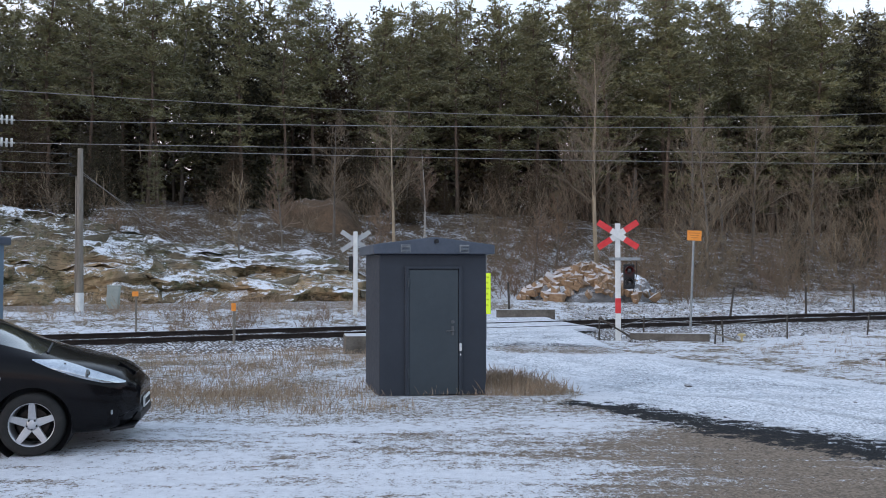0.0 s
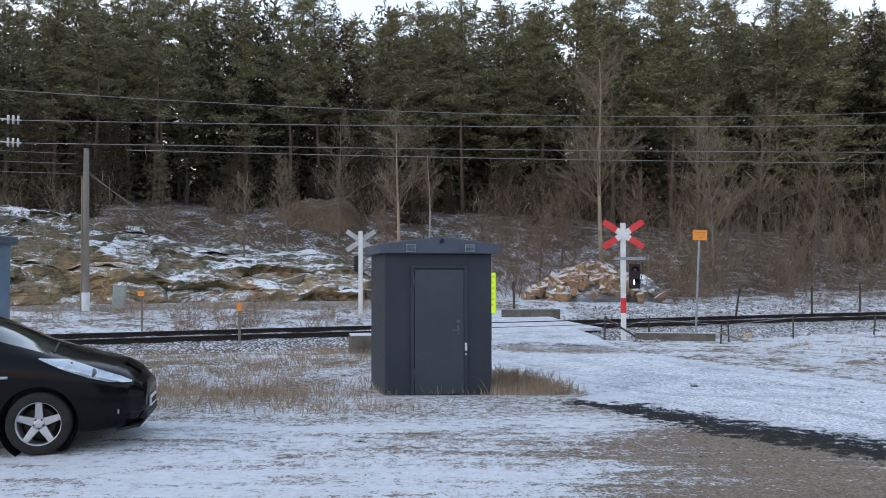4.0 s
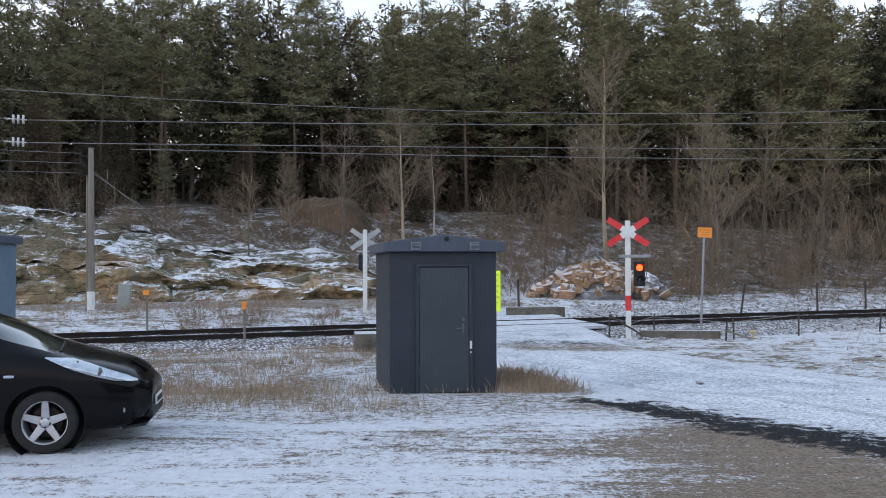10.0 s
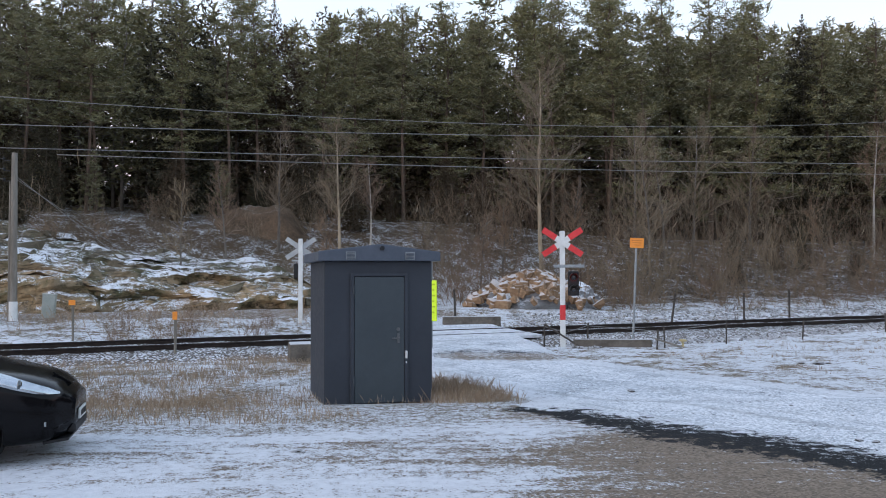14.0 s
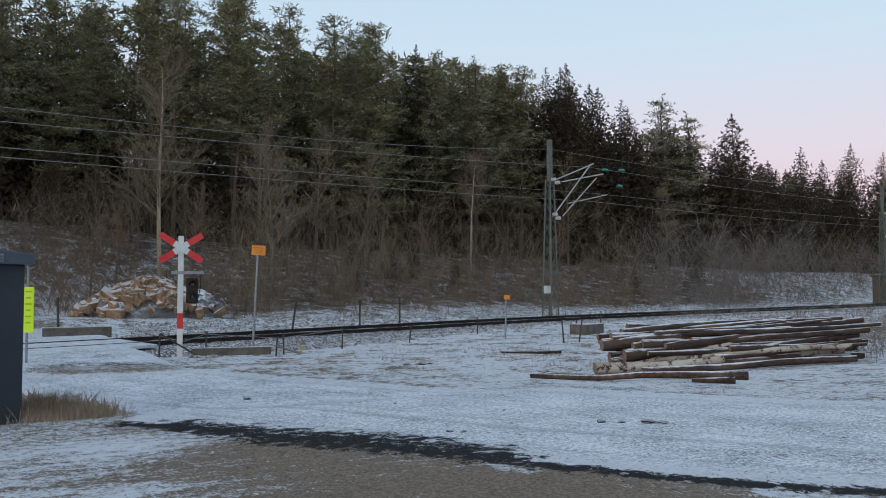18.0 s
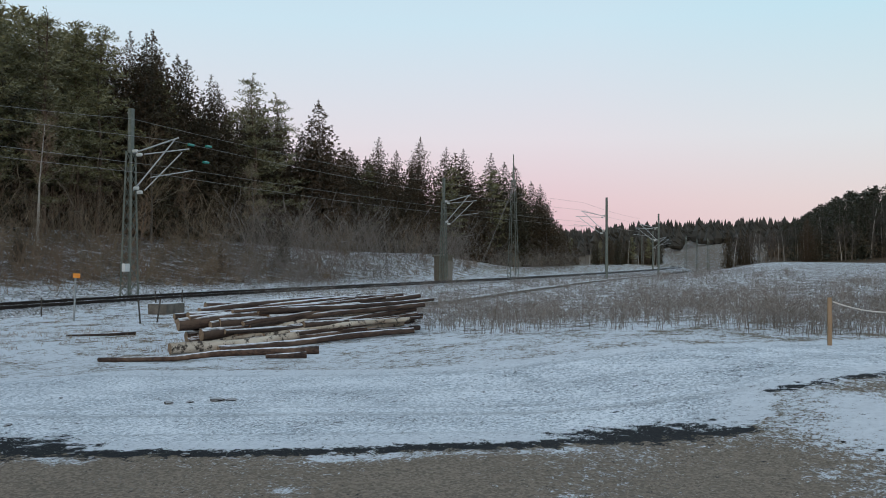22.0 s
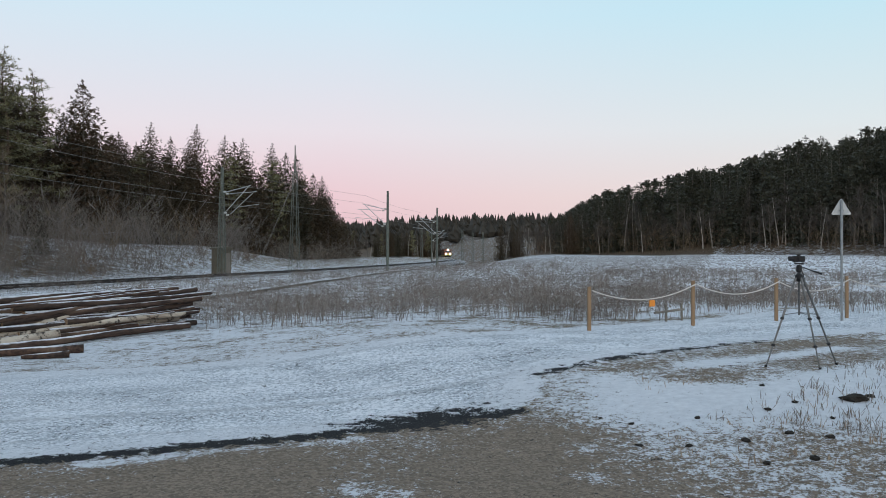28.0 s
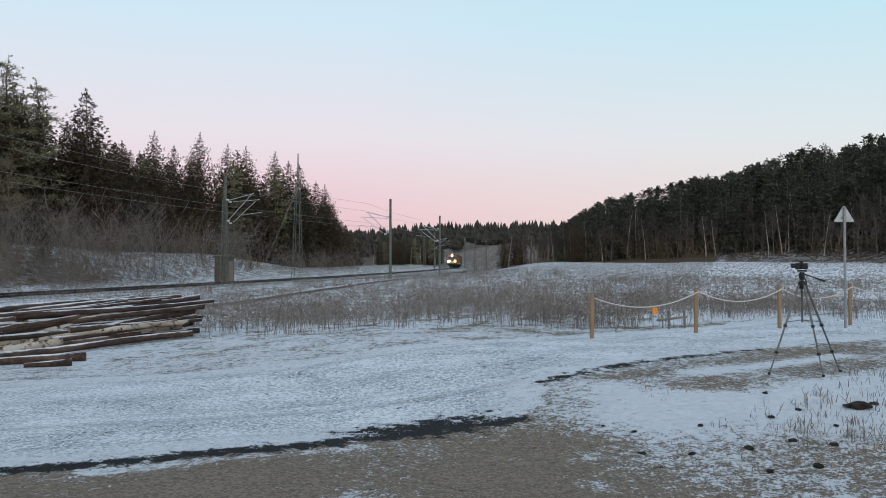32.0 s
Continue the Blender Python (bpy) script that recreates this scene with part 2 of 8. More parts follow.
# ---- the lie of the land ----
# Near rail of the track: x, y and height of its top.
TRACK = [(-90, -14, 0.0), (-40, 8.5, 0.05), (-10, 22.0, 0.05), (6.2, 28.8, 0.05), (18.8, 34.1, 0.05), (28, 37.4, 0.06), (40, 40.5, 0.09),
         (55, 43.7, 0.12), (70, 46.5, 0.18), (100, 51.2, 0.35), (130, 55.8, 0.6), (180, 63.5, 1.1), (227, 72.5, 1.6), (270, 84.5, 1.9),
         (330, 107, 2.2), (400, 142, 2.4), (480, 195, 2.5), (620, 320, 2.5), (800, 520, 2.5), (1000, 800, 2.5)]


def spline(rows, step):
    """Smooth points about step metres apart through the rows."""
    p = np.array(rows, float)
    out = []
    for i in range(len(p) - 1):
        a, b = p[i], p[i + 1]
        n = max(1, int(round(np.linalg.norm(b[:2] - a[:2]) / step)))
        ta = (p[i + 1] - p[i - 1]) / (np.linalg.norm(p[i + 1, :2] - p[i - 1, :2])) if i else (b - a) / np.linalg.norm((b - a)[:2])
        tb = (p[i + 2] - p[i]) / (np.linalg.norm(p[i + 2, :2] - p[i, :2])) if i + 2 < len(p) else (b - a) / np.linalg.norm((b - a)[:2])
        d = np.linalg.norm((b - a)[:2])
        for k in range(n):
            u = k / n
            out.append((2 * u**3 - 3 * u**2 + 1) * a + (u**3 - 2 * u**2 + u) * d * ta + (-2 * u**3 + 3 * u**2) * b + (u**3 - u**2) * d * tb)
    out.append(p[-1])
    return np.array(out)


LINE = spline(TRACK, 1.0)
LTAN = np.gradient(LINE[:, :2], axis=0)
LTAN /= np.linalg.norm(LTAN, axis=1)[:, None]
LNOR = np.stack([-LTAN[:, 1], LTAN[:, 0]], 1)
CENTRE = LINE.copy()
CENTRE[:, :2] += 0.75 * LNOR
LSUM = np.r_[0, np.cumsum(np.linalg.norm(np.diff(CENTRE[:, :2], axis=0), axis=1))]


def on_track(x):
    """Centre of the track, its direction and its left normal at an x."""
    i = int(np.clip(np.searchsorted(CENTRE[:, 0], x), 1, len(CENTRE) - 1))
    u = (x - CENTRE[i - 1, 0]) / (CENTRE[i, 0] - CENTRE[i - 1, 0])
    return Vector(CENTRE[i - 1] * (1 - u) + CENTRE[i] * u), Vector((*LTAN[i], 0)), Vector((*LNOR[i], 0))


def off_track(x, y):
    """Signed distance from the track's centre (north positive), and the rail height there."""
    x, y = np.asarray(x, float), np.asarray(y, float)
    yc = np.interp(x, CENTRE[:, 0], CENTRE[:, 1])
    sl = np.interp(x, CENTRE[:, 0], LTAN[:, 0])
    return (y - yc) * sl, np.interp(x, CENTRE[:, 0], CENTRE[:, 2])


def soft_noise(x, y, size, seed=0.0):
    """Cheap smooth relief, about -1 to 1."""
    a = np.sin(x / size * 1.7 + seed) * np.cos(y / size * 1.3 - seed * 2) + np.sin((x + y) / size * 0.9 + 1.3 + seed) * np.sin((x - y) / size * 1.1 + seed)
    b = np.sin(x / size * 4.1 - seed) * np.cos(y / size * 3.7 + seed * 3)
    return a * 0.4 + b * 0.25


def land(x, y):
    x, y = np.asarray(x, float), np.asarray(y, float)
    n, zt = off_track(x, y)
    # south: yard, road, field
    south = 0.36 * ss(3, 9.5, 0.95 * x - 0.5 * y - 3) * ss(14, 6, y) + 0.0165 * np.maximum(0, x - 35) * ss(-4, -30, n)
    south = south - 0.16 * ss(12.0, 14.0, y) * ss(20, 10, x) - 0.08 * ss(19, 24, y) * ss(30, 10, x)
    # north: verge, bank, wood
    left = ss(22, 6, x)
    right = ss(55, 85, x)
    n0 = 15.0 * left + (1 - left) * 8.5
    n1 = 32.0 * left + (1 - left) * (30 - 10 * right)
    rise = 5.6 * left + (1 - left) * (4.6 - 1.6 * right) * (0.15 + 0.85 * ss(150, 100, x))
    north = zt - 0.1 + 0.5 * ss(6, 12, n) + rise * ss(0, 1, (n - n0) / (n1 - n0)) + 0.11 * np.maximum(0, n - 32) * ss(300, 60, x)
    bed = zt - 0.48
    z = np.where(n < 0, south + (bed - south) * ss(-3.5, -2.6, n), bed + (north - bed) * ss(3.4, 7, n))
    cross = ss(2.5, 1.8, np.abs(x - 2.3)) * ss(-8.5, -3.5, n) * ss(9, 3.5, n)
    z = z + (zt - 0.04 + 0.03 * np.clip(n, 0, 1) - z) * cross
    z = z + 0.05 * soft_noise(x, y, 6.0) * ss(16, 30, np.hypot(x, y)) * ss(2.8, 5, np.abs(n))
    # wooded hill beyond the field
    e = (x - 257) * 0.75 - (y - 50) * 0.66
    u = np.clip(((x - 257) * -82 + (y - 50) * -93) / 15373.0, 0, 1.6)
    z = z + (5.0 + 23 * u) * ss(-4, 55, e)
    far = np.hypot(x, y)
    return z + 7 * ss(330, 620, far) * ss(-200, 100, y)


def gz(x, y):
    return float(land(x, y))


def sdist(x, y, poly):
    """Signed distance to a closed outline, positive inside."""
    px, py = x.ravel(), y.ravel()
    best = np.full(px.shape, 1e9)
    inside = np.zeros(px.shape, bool)
    for (ax, ay), (bx, by) in zip(poly, poly[1:] + poly[:1]):
        dx, dy = bx - ax, by - ay
        u = np.clip(((px - ax) * dx + (py - ay) * dy) / (dx * dx + dy * dy), 0, 1)
        best = np.minimum(best, np.hypot(px - ax - u * dx, py - ay - u * dy))
        cross = ((ay > py) != (by > py)) & (px < (bx - ax) * (py - ay) / ((by - ay) or 1e-9) + ax)
        inside ^= cross
    return np.where(inside, best, -best).reshape(x.shape)


def ldist(x, y, line):
    best = np.full(x.shape, 1e9)
    for (ax, ay), (bx, by) in zip(line, line[1:]):
        dx, dy = bx - ax, by - ay
        u = np.clip(((x - ax) * dx + (y - ay) * dy) / (dx * dx + dy * dy), 0, 1)
        best = np.minimum(best, np.hypot(x - ax - u * dx, y - ay - u * dy))
    return best


ROAD_NEAR = [(1.0, 16.8), (1.9, 15.5), (2.35, 13.6), (1.8, 11.8), (2.4, 11.3), (3.1, 10.4), (4.0, 9.2), (4.5, 8.2), (5.2, 7.0), (5.9, 6.0), (6.6, 5.2),
             (7.3, 4.5), (8.0, 3.7), (8.9, 2.9), (9.5, 2.1), (10.4, 2.0), (11.6, 2.2), (12.6, 1.6), (13.6, 0.9), (15.6, -0.3), (19.0, -2.9), (29, -9.5), (60, -27), (120, -60)]
ROAD_FAR = [(122, -54), (62, -21.5), (31, -4.6), (22, 0.2), (18.4, 2.7), (15.6, 5.0), (13.2, 7.0), (11.6, 9.2), (9.8, 11.5), (8.1, 14.4), (6.0, 18.0), (4.6, 21.5), (4.4, 26.5),
            (4.2, 32), (3.2, 38.5), (-1.0, 41.2), (-10.5, 37.2), (-25.5, 30.6), (-45.5, 21.6)]
ROAD_BACK = [(-44.2, 18.4), (-24.2, 27.4), (-9.2, 34.0), (-1.2, 36.6), (0.4, 33), (0.6, 24), (0.3, 20)]
ROAD = ROAD_NEAR + ROAD_FAR + ROAD_BACK
EDGE = ROAD_NEAR[3:15]
EDGE_FAR = ROAD_NEAR[16:22]


def axis(rows):
    out = []
    for a, b, step in rows:
        out += list(np.arange(a, b, step))
    return np.array(out + [rows[-1][1]])


GX = axis([(-900, -300, 60), (-300, -90, 15), (-90, -40, 4), (-40, -14, 0.8), (-14, 14, 0.13), (14, 30, 0.26), (30, 70, 0.8), (70, 150, 2.5), (150, 400, 8), (400, 1600, 60)])
GY = axis([(-900, -200, 60), (-200, -60, 12), (-60, -12, 2.5), (-12, -5, 0.5), (-5, 19, 0.13), (19, 36, 0.3), (36, 70, 0.8), (70, 140, 2.5), (140, 340, 8), (340, 1600, 60)])
X, Y = np.meshgrid(GX, GY)
Z = land(X, Y)
A_road = sdist(X, Y, ROAD)
HUT_ISLE = [(-30, 14), (-14, 11.6), (-6, 10.9), (-3.7, 10.7), (-2.3, 10.45), (-0.6, 10.5), (0.9, 11.0), (1.6, 11.8), (2.3, 13.7), (1.9, 15.6), (1.0, 17.2), (0.4, 20), (0.4, 25), (-10, 20.5), (-30, 11)]
A_isle = sdist(X, Y, HUT_ISLE)
A_edge = ldist(X, Y, EDGE)
A_edge2 = ldist(X, Y, EDGE_FAR)
A_n, _ = off_track(X, Y)

# How much snow lies where (0 to 1), how much of the bare ground is grass, and how much is tar or painted edge shadow.
GRAVEL = [(2.9, 9.3), (3.6, 9.2), (4.4, 8.0), (5.9, 5.9), (7.3, 4.4), (9.0, 2.6), (8.6, 1.4), (7.6, 0.35), (6.6, -0.6), (4, -6), (-2, -6), (0.3, 1), (1.7, 6.3)]
A_gravel = sdist(X, Y, GRAVEL)
snow = np.full(X.shape, 0.54)
grass = np.full(X.shape, 0.65)
lane = 0.5 + 0.5 * np.sin((Y - 0.12 * X) * 2.3 + 0.8 * np.sin(X * 0.35))
yard = ss(0.0, 0.6, -A_isle) * ss(-0.05, 0.3, -A_road) * ss(14, 11, Y) * ss(10.5, 8.5, X)
snow += yard * (0.16 + 0.04 * ss(1, -3, X) - 0.22 * lane * ss(-7, 3, X))
snow -= 0.50 * ss(-1.6, 1.2, A_gravel) * (1 - ss(0.0, 0.3, A_road))
grass *= 1 - yard
ruts = np.exp(-(((A_road - 1.5) / 0.22) ** 2)) + np.exp(-(((A_road - 3.1) / 0.3) ** 2)) + 0.8 * np.exp(-(((A_road - 4.4) / 0.25) ** 2))
snow = np.where(A_road > 0, 0.88 - 0.16 * ruts * (0.6 + 0.4 * soft_noise(X, Y, 2.5)), snow)
snow -= 0.42 * ss(0.5, 0.1, np.hypot((X - 2.8) * 0.7, (Y - 21.3) * 1.2) - 1.0)
TAR = [(1.75, 11.9), (2.2, 11.55), (2.6, 11.7), (3.6, 10.4), (4.8, 9.1), (5.3, 8.0), (5.2, 6.9), (4.3, 8.1), (3.85, 8.65), (3.2, 9.35), (2.6, 10.4)]
tar_edge_shade = ss(-0.55, 0.35, sdist(X, Y, TAR)) * 0.74
tar_edge_shade = np.maximum(tar_edge_shade, 0.85 * ss(0.75, 0.1, np.hypot((X - 8.95 - 0.5 * (3.0 - Y)) * 0.8, (Y - 3.0) * 0.6)))
tar_edge_shade = np.maximum(tar_edge_shade, ss(0.36, 0.0, A_edge) * (0.66 + 0.14 * soft_noise(X, Y, 0.7)))
# narrow core: shadow under the road's edge, painted black along with the tar
tar_edge_shade = np.maximum(tar_edge_shade, ss(0.20, 0.06, A_edge) * (0.80 + 0.25 * soft_noise(X, Y, 0.9)))
tar_edge_shade = np.maximum(tar_edge_shade, ss(0.30, 0.0, A_edge2) * 0.70 * ss(19, 14, X))
for px_, py_, pr_ in ((6.22, 2.6, 0.16), (6.21, 2.2, 0.13), (7.82, 1.75, 0.10), (8.16, 1.1, 0.16), (5.2, 4.6, 0.12), (3.4, 6.4, 0.2), (7.2, 0.9, 0.15)):
    snow += 0.50 * np.exp(-(((X - px_) ** 2 + (Y - py_) ** 2) / pr_**2))
snow += 0.5 * np.exp(-(((A_edge - 0.30) / 0.16) ** 2)) * (A_road < 0) * (X > 4.6) * (soft_noise(X, Y, 1.4, 3.0) > -0.05)
verge = ss(0.2, 1.2, -A_road) * ss(8.5, 10.5, X) * ss(2.4, 1.0, Y)
snow += verge * (0.36 + 0.22 * soft_noise(X, Y, 1.6))
mound = ss(-0.35, 0.35, sdist(X, Y, [(11.9, 1.6), (12.9, 0.7), (15.4, -0.7), (18.5, -2.9), (16.5, -3.6), (13.2, -2.1), (11.0, -0.45), (11.2, 0.9)]))
mound *= 1 - 0.9 * np.exp(-((ldist(X, Y, [(12.4, 0.2), (13.6, -0.8), (15.5, -2.0)]) / 0.2) ** 2))
snow += 0.26 * verge * (1 - mound)
snow -= 0.50 * mound * (A_road < 0)
grass *= 1 - mound
isle = ss(-0.1, 0.7, A_isle)
snow += isle * (0.03 + 0.24 * soft_noise(X, Y, 1.8, 2.0)) * ss(40, 20, np.hypot(X, Y))
grass = np.maximum(grass, isle)
field = ss(2.0, 7.0, A_road * -1) * ss(14, 22, X) * ss(-2.5, -8, A_n)
snow += field * (-0.06 + 0.05 * soft_noise(X, Y, 5.0, 1.0))
hill = ss(-10, -2, (X - 257) * 0.75 - (Y - 50) * 0.66) * (X > 100) * (0.5 + 0.5 * ss(77.6, 79.2, np.degrees(np.arctan2(X, Y))))
wood = np.maximum(ss(16, 26, A_n), ss(9.5 - 2.5 * ss(30, 40, X), 12.5 - 2.5 * ss(30, 40, X), A_n) * ss(8, 14, X) * ss(78, 62, X))
wood = np.maximum(wood, hill)
snow -= 0.20 * wood + 0.6 * hill
snow -= 0.22 * ss(85, 125, X) * ss(4, 7, A_n) * (X < 420)
grass = np.maximum(grass, wood)
snow = np.where((A_n > 7) & (A_road < 0), snow - 0.02, snow)
snow = np.where((A_n > 8.5) & (A_road > 0), 0.34 + 0.1 * soft_noise(X, Y, 3.0), snow)

snow += 0.15 * ss(0, 0.5, -A_road) * ss(6, 10, X) * ss(-2.6, -4.5, A_n) * ss(34, 24, X) * ss(4, 8, Y)

dirt = ((np.hypot((X - 3.1) * 0.55, Y - 20.9) < 1.1) | (A_n > 6.0)) & (A_road > 0)
grass = np.where(dirt, 0.0, grass)
rough_lie = ss(13, 22, np.hypot(X, Y)) * (A_road < 0) * (1 - 0.5 * wood)
rubble = ss(10.0, 7.5, np.abs(A_n)) * (A_road < 0) * ss(3, 7, X)
snow += 0.06 * rubble + 0.07 * rough_lie - 0.10 * wood
rough_lie = rough_lie + 0.35 * rubble


def sheet(name, keep, material):
    idx = -np.ones(X.shape, int)
    q = np.argwhere(keep)
    used = np.zeros(X.shape, bool)
    for di in (0, 1):
        for dj in (0, 1):
            used[q[:, 0] + di, q[:, 1] + dj] = True
    idx[used] = np.arange(used.sum())
    me = bpy.data.meshes.new(name)
    a, b = q[:, 0], q[:, 1]
    faces = np.stack([idx[a, b], idx[a, b + 1], idx[a + 1, b + 1], idx[a + 1, b]], 1)
    me.from_pydata(np.stack([X[used], Y[used], Z[used]], 1).tolist(), [], faces.tolist())
    for nm, arr in (("snow", snow), ("grass", grass), ("tar_edge_shade", tar_edge_shade), ("field", field), ("across", ldist(X, Y, ROAD_FAR[:12])), ("rough_lie", rough_lie), ("wood", wood), ("yard", yard * ss(7, 3, X)), ("roadway", np.where(dirt, -0.5, np.clip(A_road, -2, 2)))):
        at = me.attributes.new(nm, "FLOAT", "POINT")
        at.data.foreach_set("value", arr[used].astype(np.float32))
    me.polygons.foreach_set("use_smooth", [True] * len(me.polygons))
    me.materials.append(material)
    return new(name, me)


k = Nodes("snowy_ground")
n_big, n_mid, n_fine = k.noise(0.9, 4), k.noise(8.0, 4, 0.7), k.noise(30.0, 3, 0.75)
n_grit = k.noise(110.0, 3, 0.75)
patchy = k.op("ADD", k.op("ADD", k.op("MULTIPLY", n_big, 0.14), k.op("MULTIPLY", n_grit, 0.12)), k.op("ADD", k.op("MULTIPLY", n_mid, 0.32), k.op("MULTIPLY", n_fine, 0.42)))
gravel_c = k.mix(k.rng(n_grit, 0.40, 0.60), (0.10, 0.080, 0.060), (0.40, 0.32, 0.245))
gravel_c = k.mix(k.rng(n_big, 0.35, 0.65), gravel_c, (0.19, 0.15, 0.115))
peb = k.n.new("ShaderNodeRGBToBW")
k.l.new(k.voronoi(42.0, out="Color"), peb.inputs[0])
gravel_c = k.mix(k.rng(peb.outputs[0], 0.2, 0.75, 0.15, 0.8), (0.11, 0.087, 0.066), k.mix(0.5, gravel_c, (0.42, 0.33, 0.25)))
grass_c = k.mix(k.rng(n_fine, 0.3, 0.7), (0.09, 0.07, 0.04), (0.30, 0.23, 0.15))
grass_c = k.mix(k.rng(n_mid, 0.45, 0.75), grass_c, (0.10, 0.10, 0.055))
asph_c = k.mix(k.rng(n_grit, 0.3, 0.7), (0.035, 0.037, 0.042), (0.11, 0.115, 0.12))
earth = k.mix(k.attr("grass"), gravel_c, grass_c)
earth = k.mix(k.attr("field"), earth, k.mix(n_fine, (0.10, 0.075, 0.055), (0.19, 0.15, 0.11)))
earth = k.mix(k.attr("wood"), earth, k.mix(k.rng(n_fine, 0.35, 0.65), (0.038, 0.028, 0.018), (0.150, 0.102, 0.062)))
bare = k.mix(k.rng(k.attr("roadway"), -0.03, 0.03), earth, asph_c)
tar_shade_m = k.rng(k.op("ADD", k.attr("tar_edge_shade"), k.op("MULTIPLY", k.op("SUBTRACT", k.op("ADD", k.op("MULTIPLY", k.noise(4.5, 5, 0.75), 0.65), k.op("MULTIPLY", n_fine, 0.35)), 0.5), 4.2)), 0.45, 0.50)
# one black serves both the tar and the painted edge shadow
bare = k.mix(tar_shade_m, bare, (0.009, 0.010, 0.012))
cover = k.op("SUBTRACT", k.attr("snow"), k.op("MULTIPLY", tar_shade_m, 0.75))
cover = k.op("ADD", cover, k.op("MULTIPLY", k.attr("field"), k.op("MULTIPLY", k.op("SUBTRACT", k.noise(0.7, 6, 0.85), 0.5), 2.5)))
cover = k.op("ADD", cover, k.op("MULTIPLY", k.attr("rough_lie"), k.op("MULTIPLY", k.op("SUBTRACT", k.op("ADD", k.op("MULTIPLY", k.noise(5.5, 3, 0.7), 0.45), k.op("MULTIPLY", k.noise(0.9, 6, 0.8), 0.55)), 0.5), 5.0)))
cover = k.op("ADD", cover, k.op("MULTIPLY", k.attr("yard"), k.op("MULTIPLY", k.op("SUBTRACT", k.noise(1.0, 5, 0.7, stretch=(0.5, 3.2, 1), distort=0.4), 0.5), 1.2)))
lie = k.rng(k.op("ADD", cover, k.op("MULTIPLY", k.op("SUBTRACT", patchy, 0.5), k.op("SUBTRACT", 5.0, k.op("MULTIPLY", k.attr("yard"), 1.6)))), 0.42, 0.60)
thin = k.mix(k.rng(n_mid, 0.3, 0.75), (0.60, 0.62, 0.66), SNOW)
streak = k.n.new("ShaderNodeTexNoise")
streak.noise_dimensions = "1D"
streak.inputs["Scale"].default_value, streak.inputs["Detail"].default_value = 1.7, 3
k.l.new(k.op("ADD", k.attr("across"), k.op("MULTIPLY", n_big, 0.25)), streak.inputs["W"])
lie = k.op("MULTIPLY", lie, k.op("SUBTRACT", 1.0, k.op("MULTIPLY", k.rng(k.attr("roadway"), 0.2, 0.9), k.op("MULTIPLY", k.rng(streak.outputs["Fac"], 0.52, 0.68), k.rng(k.op("ADD", k.op("MULTIPLY", n_mid, 0.5), k.op("MULTIPLY", n_fine, 0.5)), 0.44, 0.56, 0.0, 0.45)))))
driven = k.mix(k.rng(k.op("ADD", k.op("MULTIPLY", n_big, 0.2), k.op("ADD", k.op("MULTIPLY", n_fine, 0.4), k.op("MULTIPLY", k.noise(15.0, 2, 0.6), 0.4))), 0.445, 0.55), (0.42, 0.46, 0.51), (0.87, 0.89, 0.93))
thin = k.mix(k.rng(k.attr("roadway"), 0.2, 0.9), thin, driven)
k.bump(k.op("ADD", k.op("MULTIPLY", lie, 0.6), k.op("ADD", k.op("MULTIPLY", n_fine, 1.4), k.op("MULTIPLY", n_grit, 0.5))), 0.7, 0.03)
M_ground = k.done(k.mix(lie, bare, thin), k.rng(lie, 0, 1, 0.85, 0.65), 0, 0.25)

on_road = (A_road[:-1, :-1] + A_road[1:, 1:] + A_road[:-1, 1:] + A_road[1:, :-1]) / 4 > 0
tagged(sheet("ground", ~on_road, M_ground), "snow-dusted ground of grass, gravel and ploughed field", "ground", kind="structure")
tagged(sheet("road", on_road, M_ground), "asphalt road under a thin layer of driven snow", "road", kind="structure")

# ---- materials of the things ----
M_rail = surface("rusty_rail", (0.016, 0.012, 0.011), (0.045, 0.032, 0.026), 8, 0.6, 0.2, metal=0.3)
M_hut = surface("dark_blue_grey_paint", (0.030, 0.036, 0.047), (0.040, 0.047, 0.060), 1.5, 0.55, 0.12, 0.004)
M_hutdoor = surface("grey_steel_door_paint", (0.042, 0.054, 0.064), (0.056, 0.070, 0.080), 1.2, 0.42, 0.08, 0.003)
M_huttrim = surface("blue_grey_roof_sheet", (0.06, 0.075, 0.10), (0.085, 0.10, 0.13), 2, 0.45, 0.08, 0.003)
M_steel = surface("galvanised_steel", (0.22, 0.24, 0.25), (0.36, 0.38, 0.39), 9, 0.5, 0.15, 0.003, metal=0.6)
M_greensteel = surface("weathered_green_steel", (0.085, 0.10, 0.085), (0.18, 0.19, 0.165), 5, 0.65, 0.25, 0.004)
M_dark = surface("black_plastic", (0.012, 0.012, 0.013), (0.022, 0.022, 0.024), 6, 0.5, 0.1)
M_red = surface("red_reflective_sheet", (0.55, 0.03, 0.035), (0.68, 0.06, 0.06), 5, 0.4, 0.05)
M_white = surface("white_painted_metal", (0.58, 0.59, 0.58), (0.74, 0.75, 0.74), 4, 0.5, 0.1)
M_greyback = surface("bare_aluminium_back", (0.34, 0.36, 0.37), (0.46, 0.48, 0.49), 5, 0.5, 0.1, metal=0.4)
M_orange = surface("orange_plate", (0.75, 0.24, 0.03), (0.88, 0.34, 0.06), 5, 0.5, 0.1)
M_yellow = surface("fluorescent_yellow_plate", (0.60, 0.86, 0.02), (0.70, 0.95, 0.05), 3, 0.4, 0.05)
M_wood = surface("grey_weathered_wood", (0.13, 0.115, 0.095), (0.27, 0.245, 0.21), 4, 0.85, 0.5, 0.01, stretch=(1, 1, 0.12))
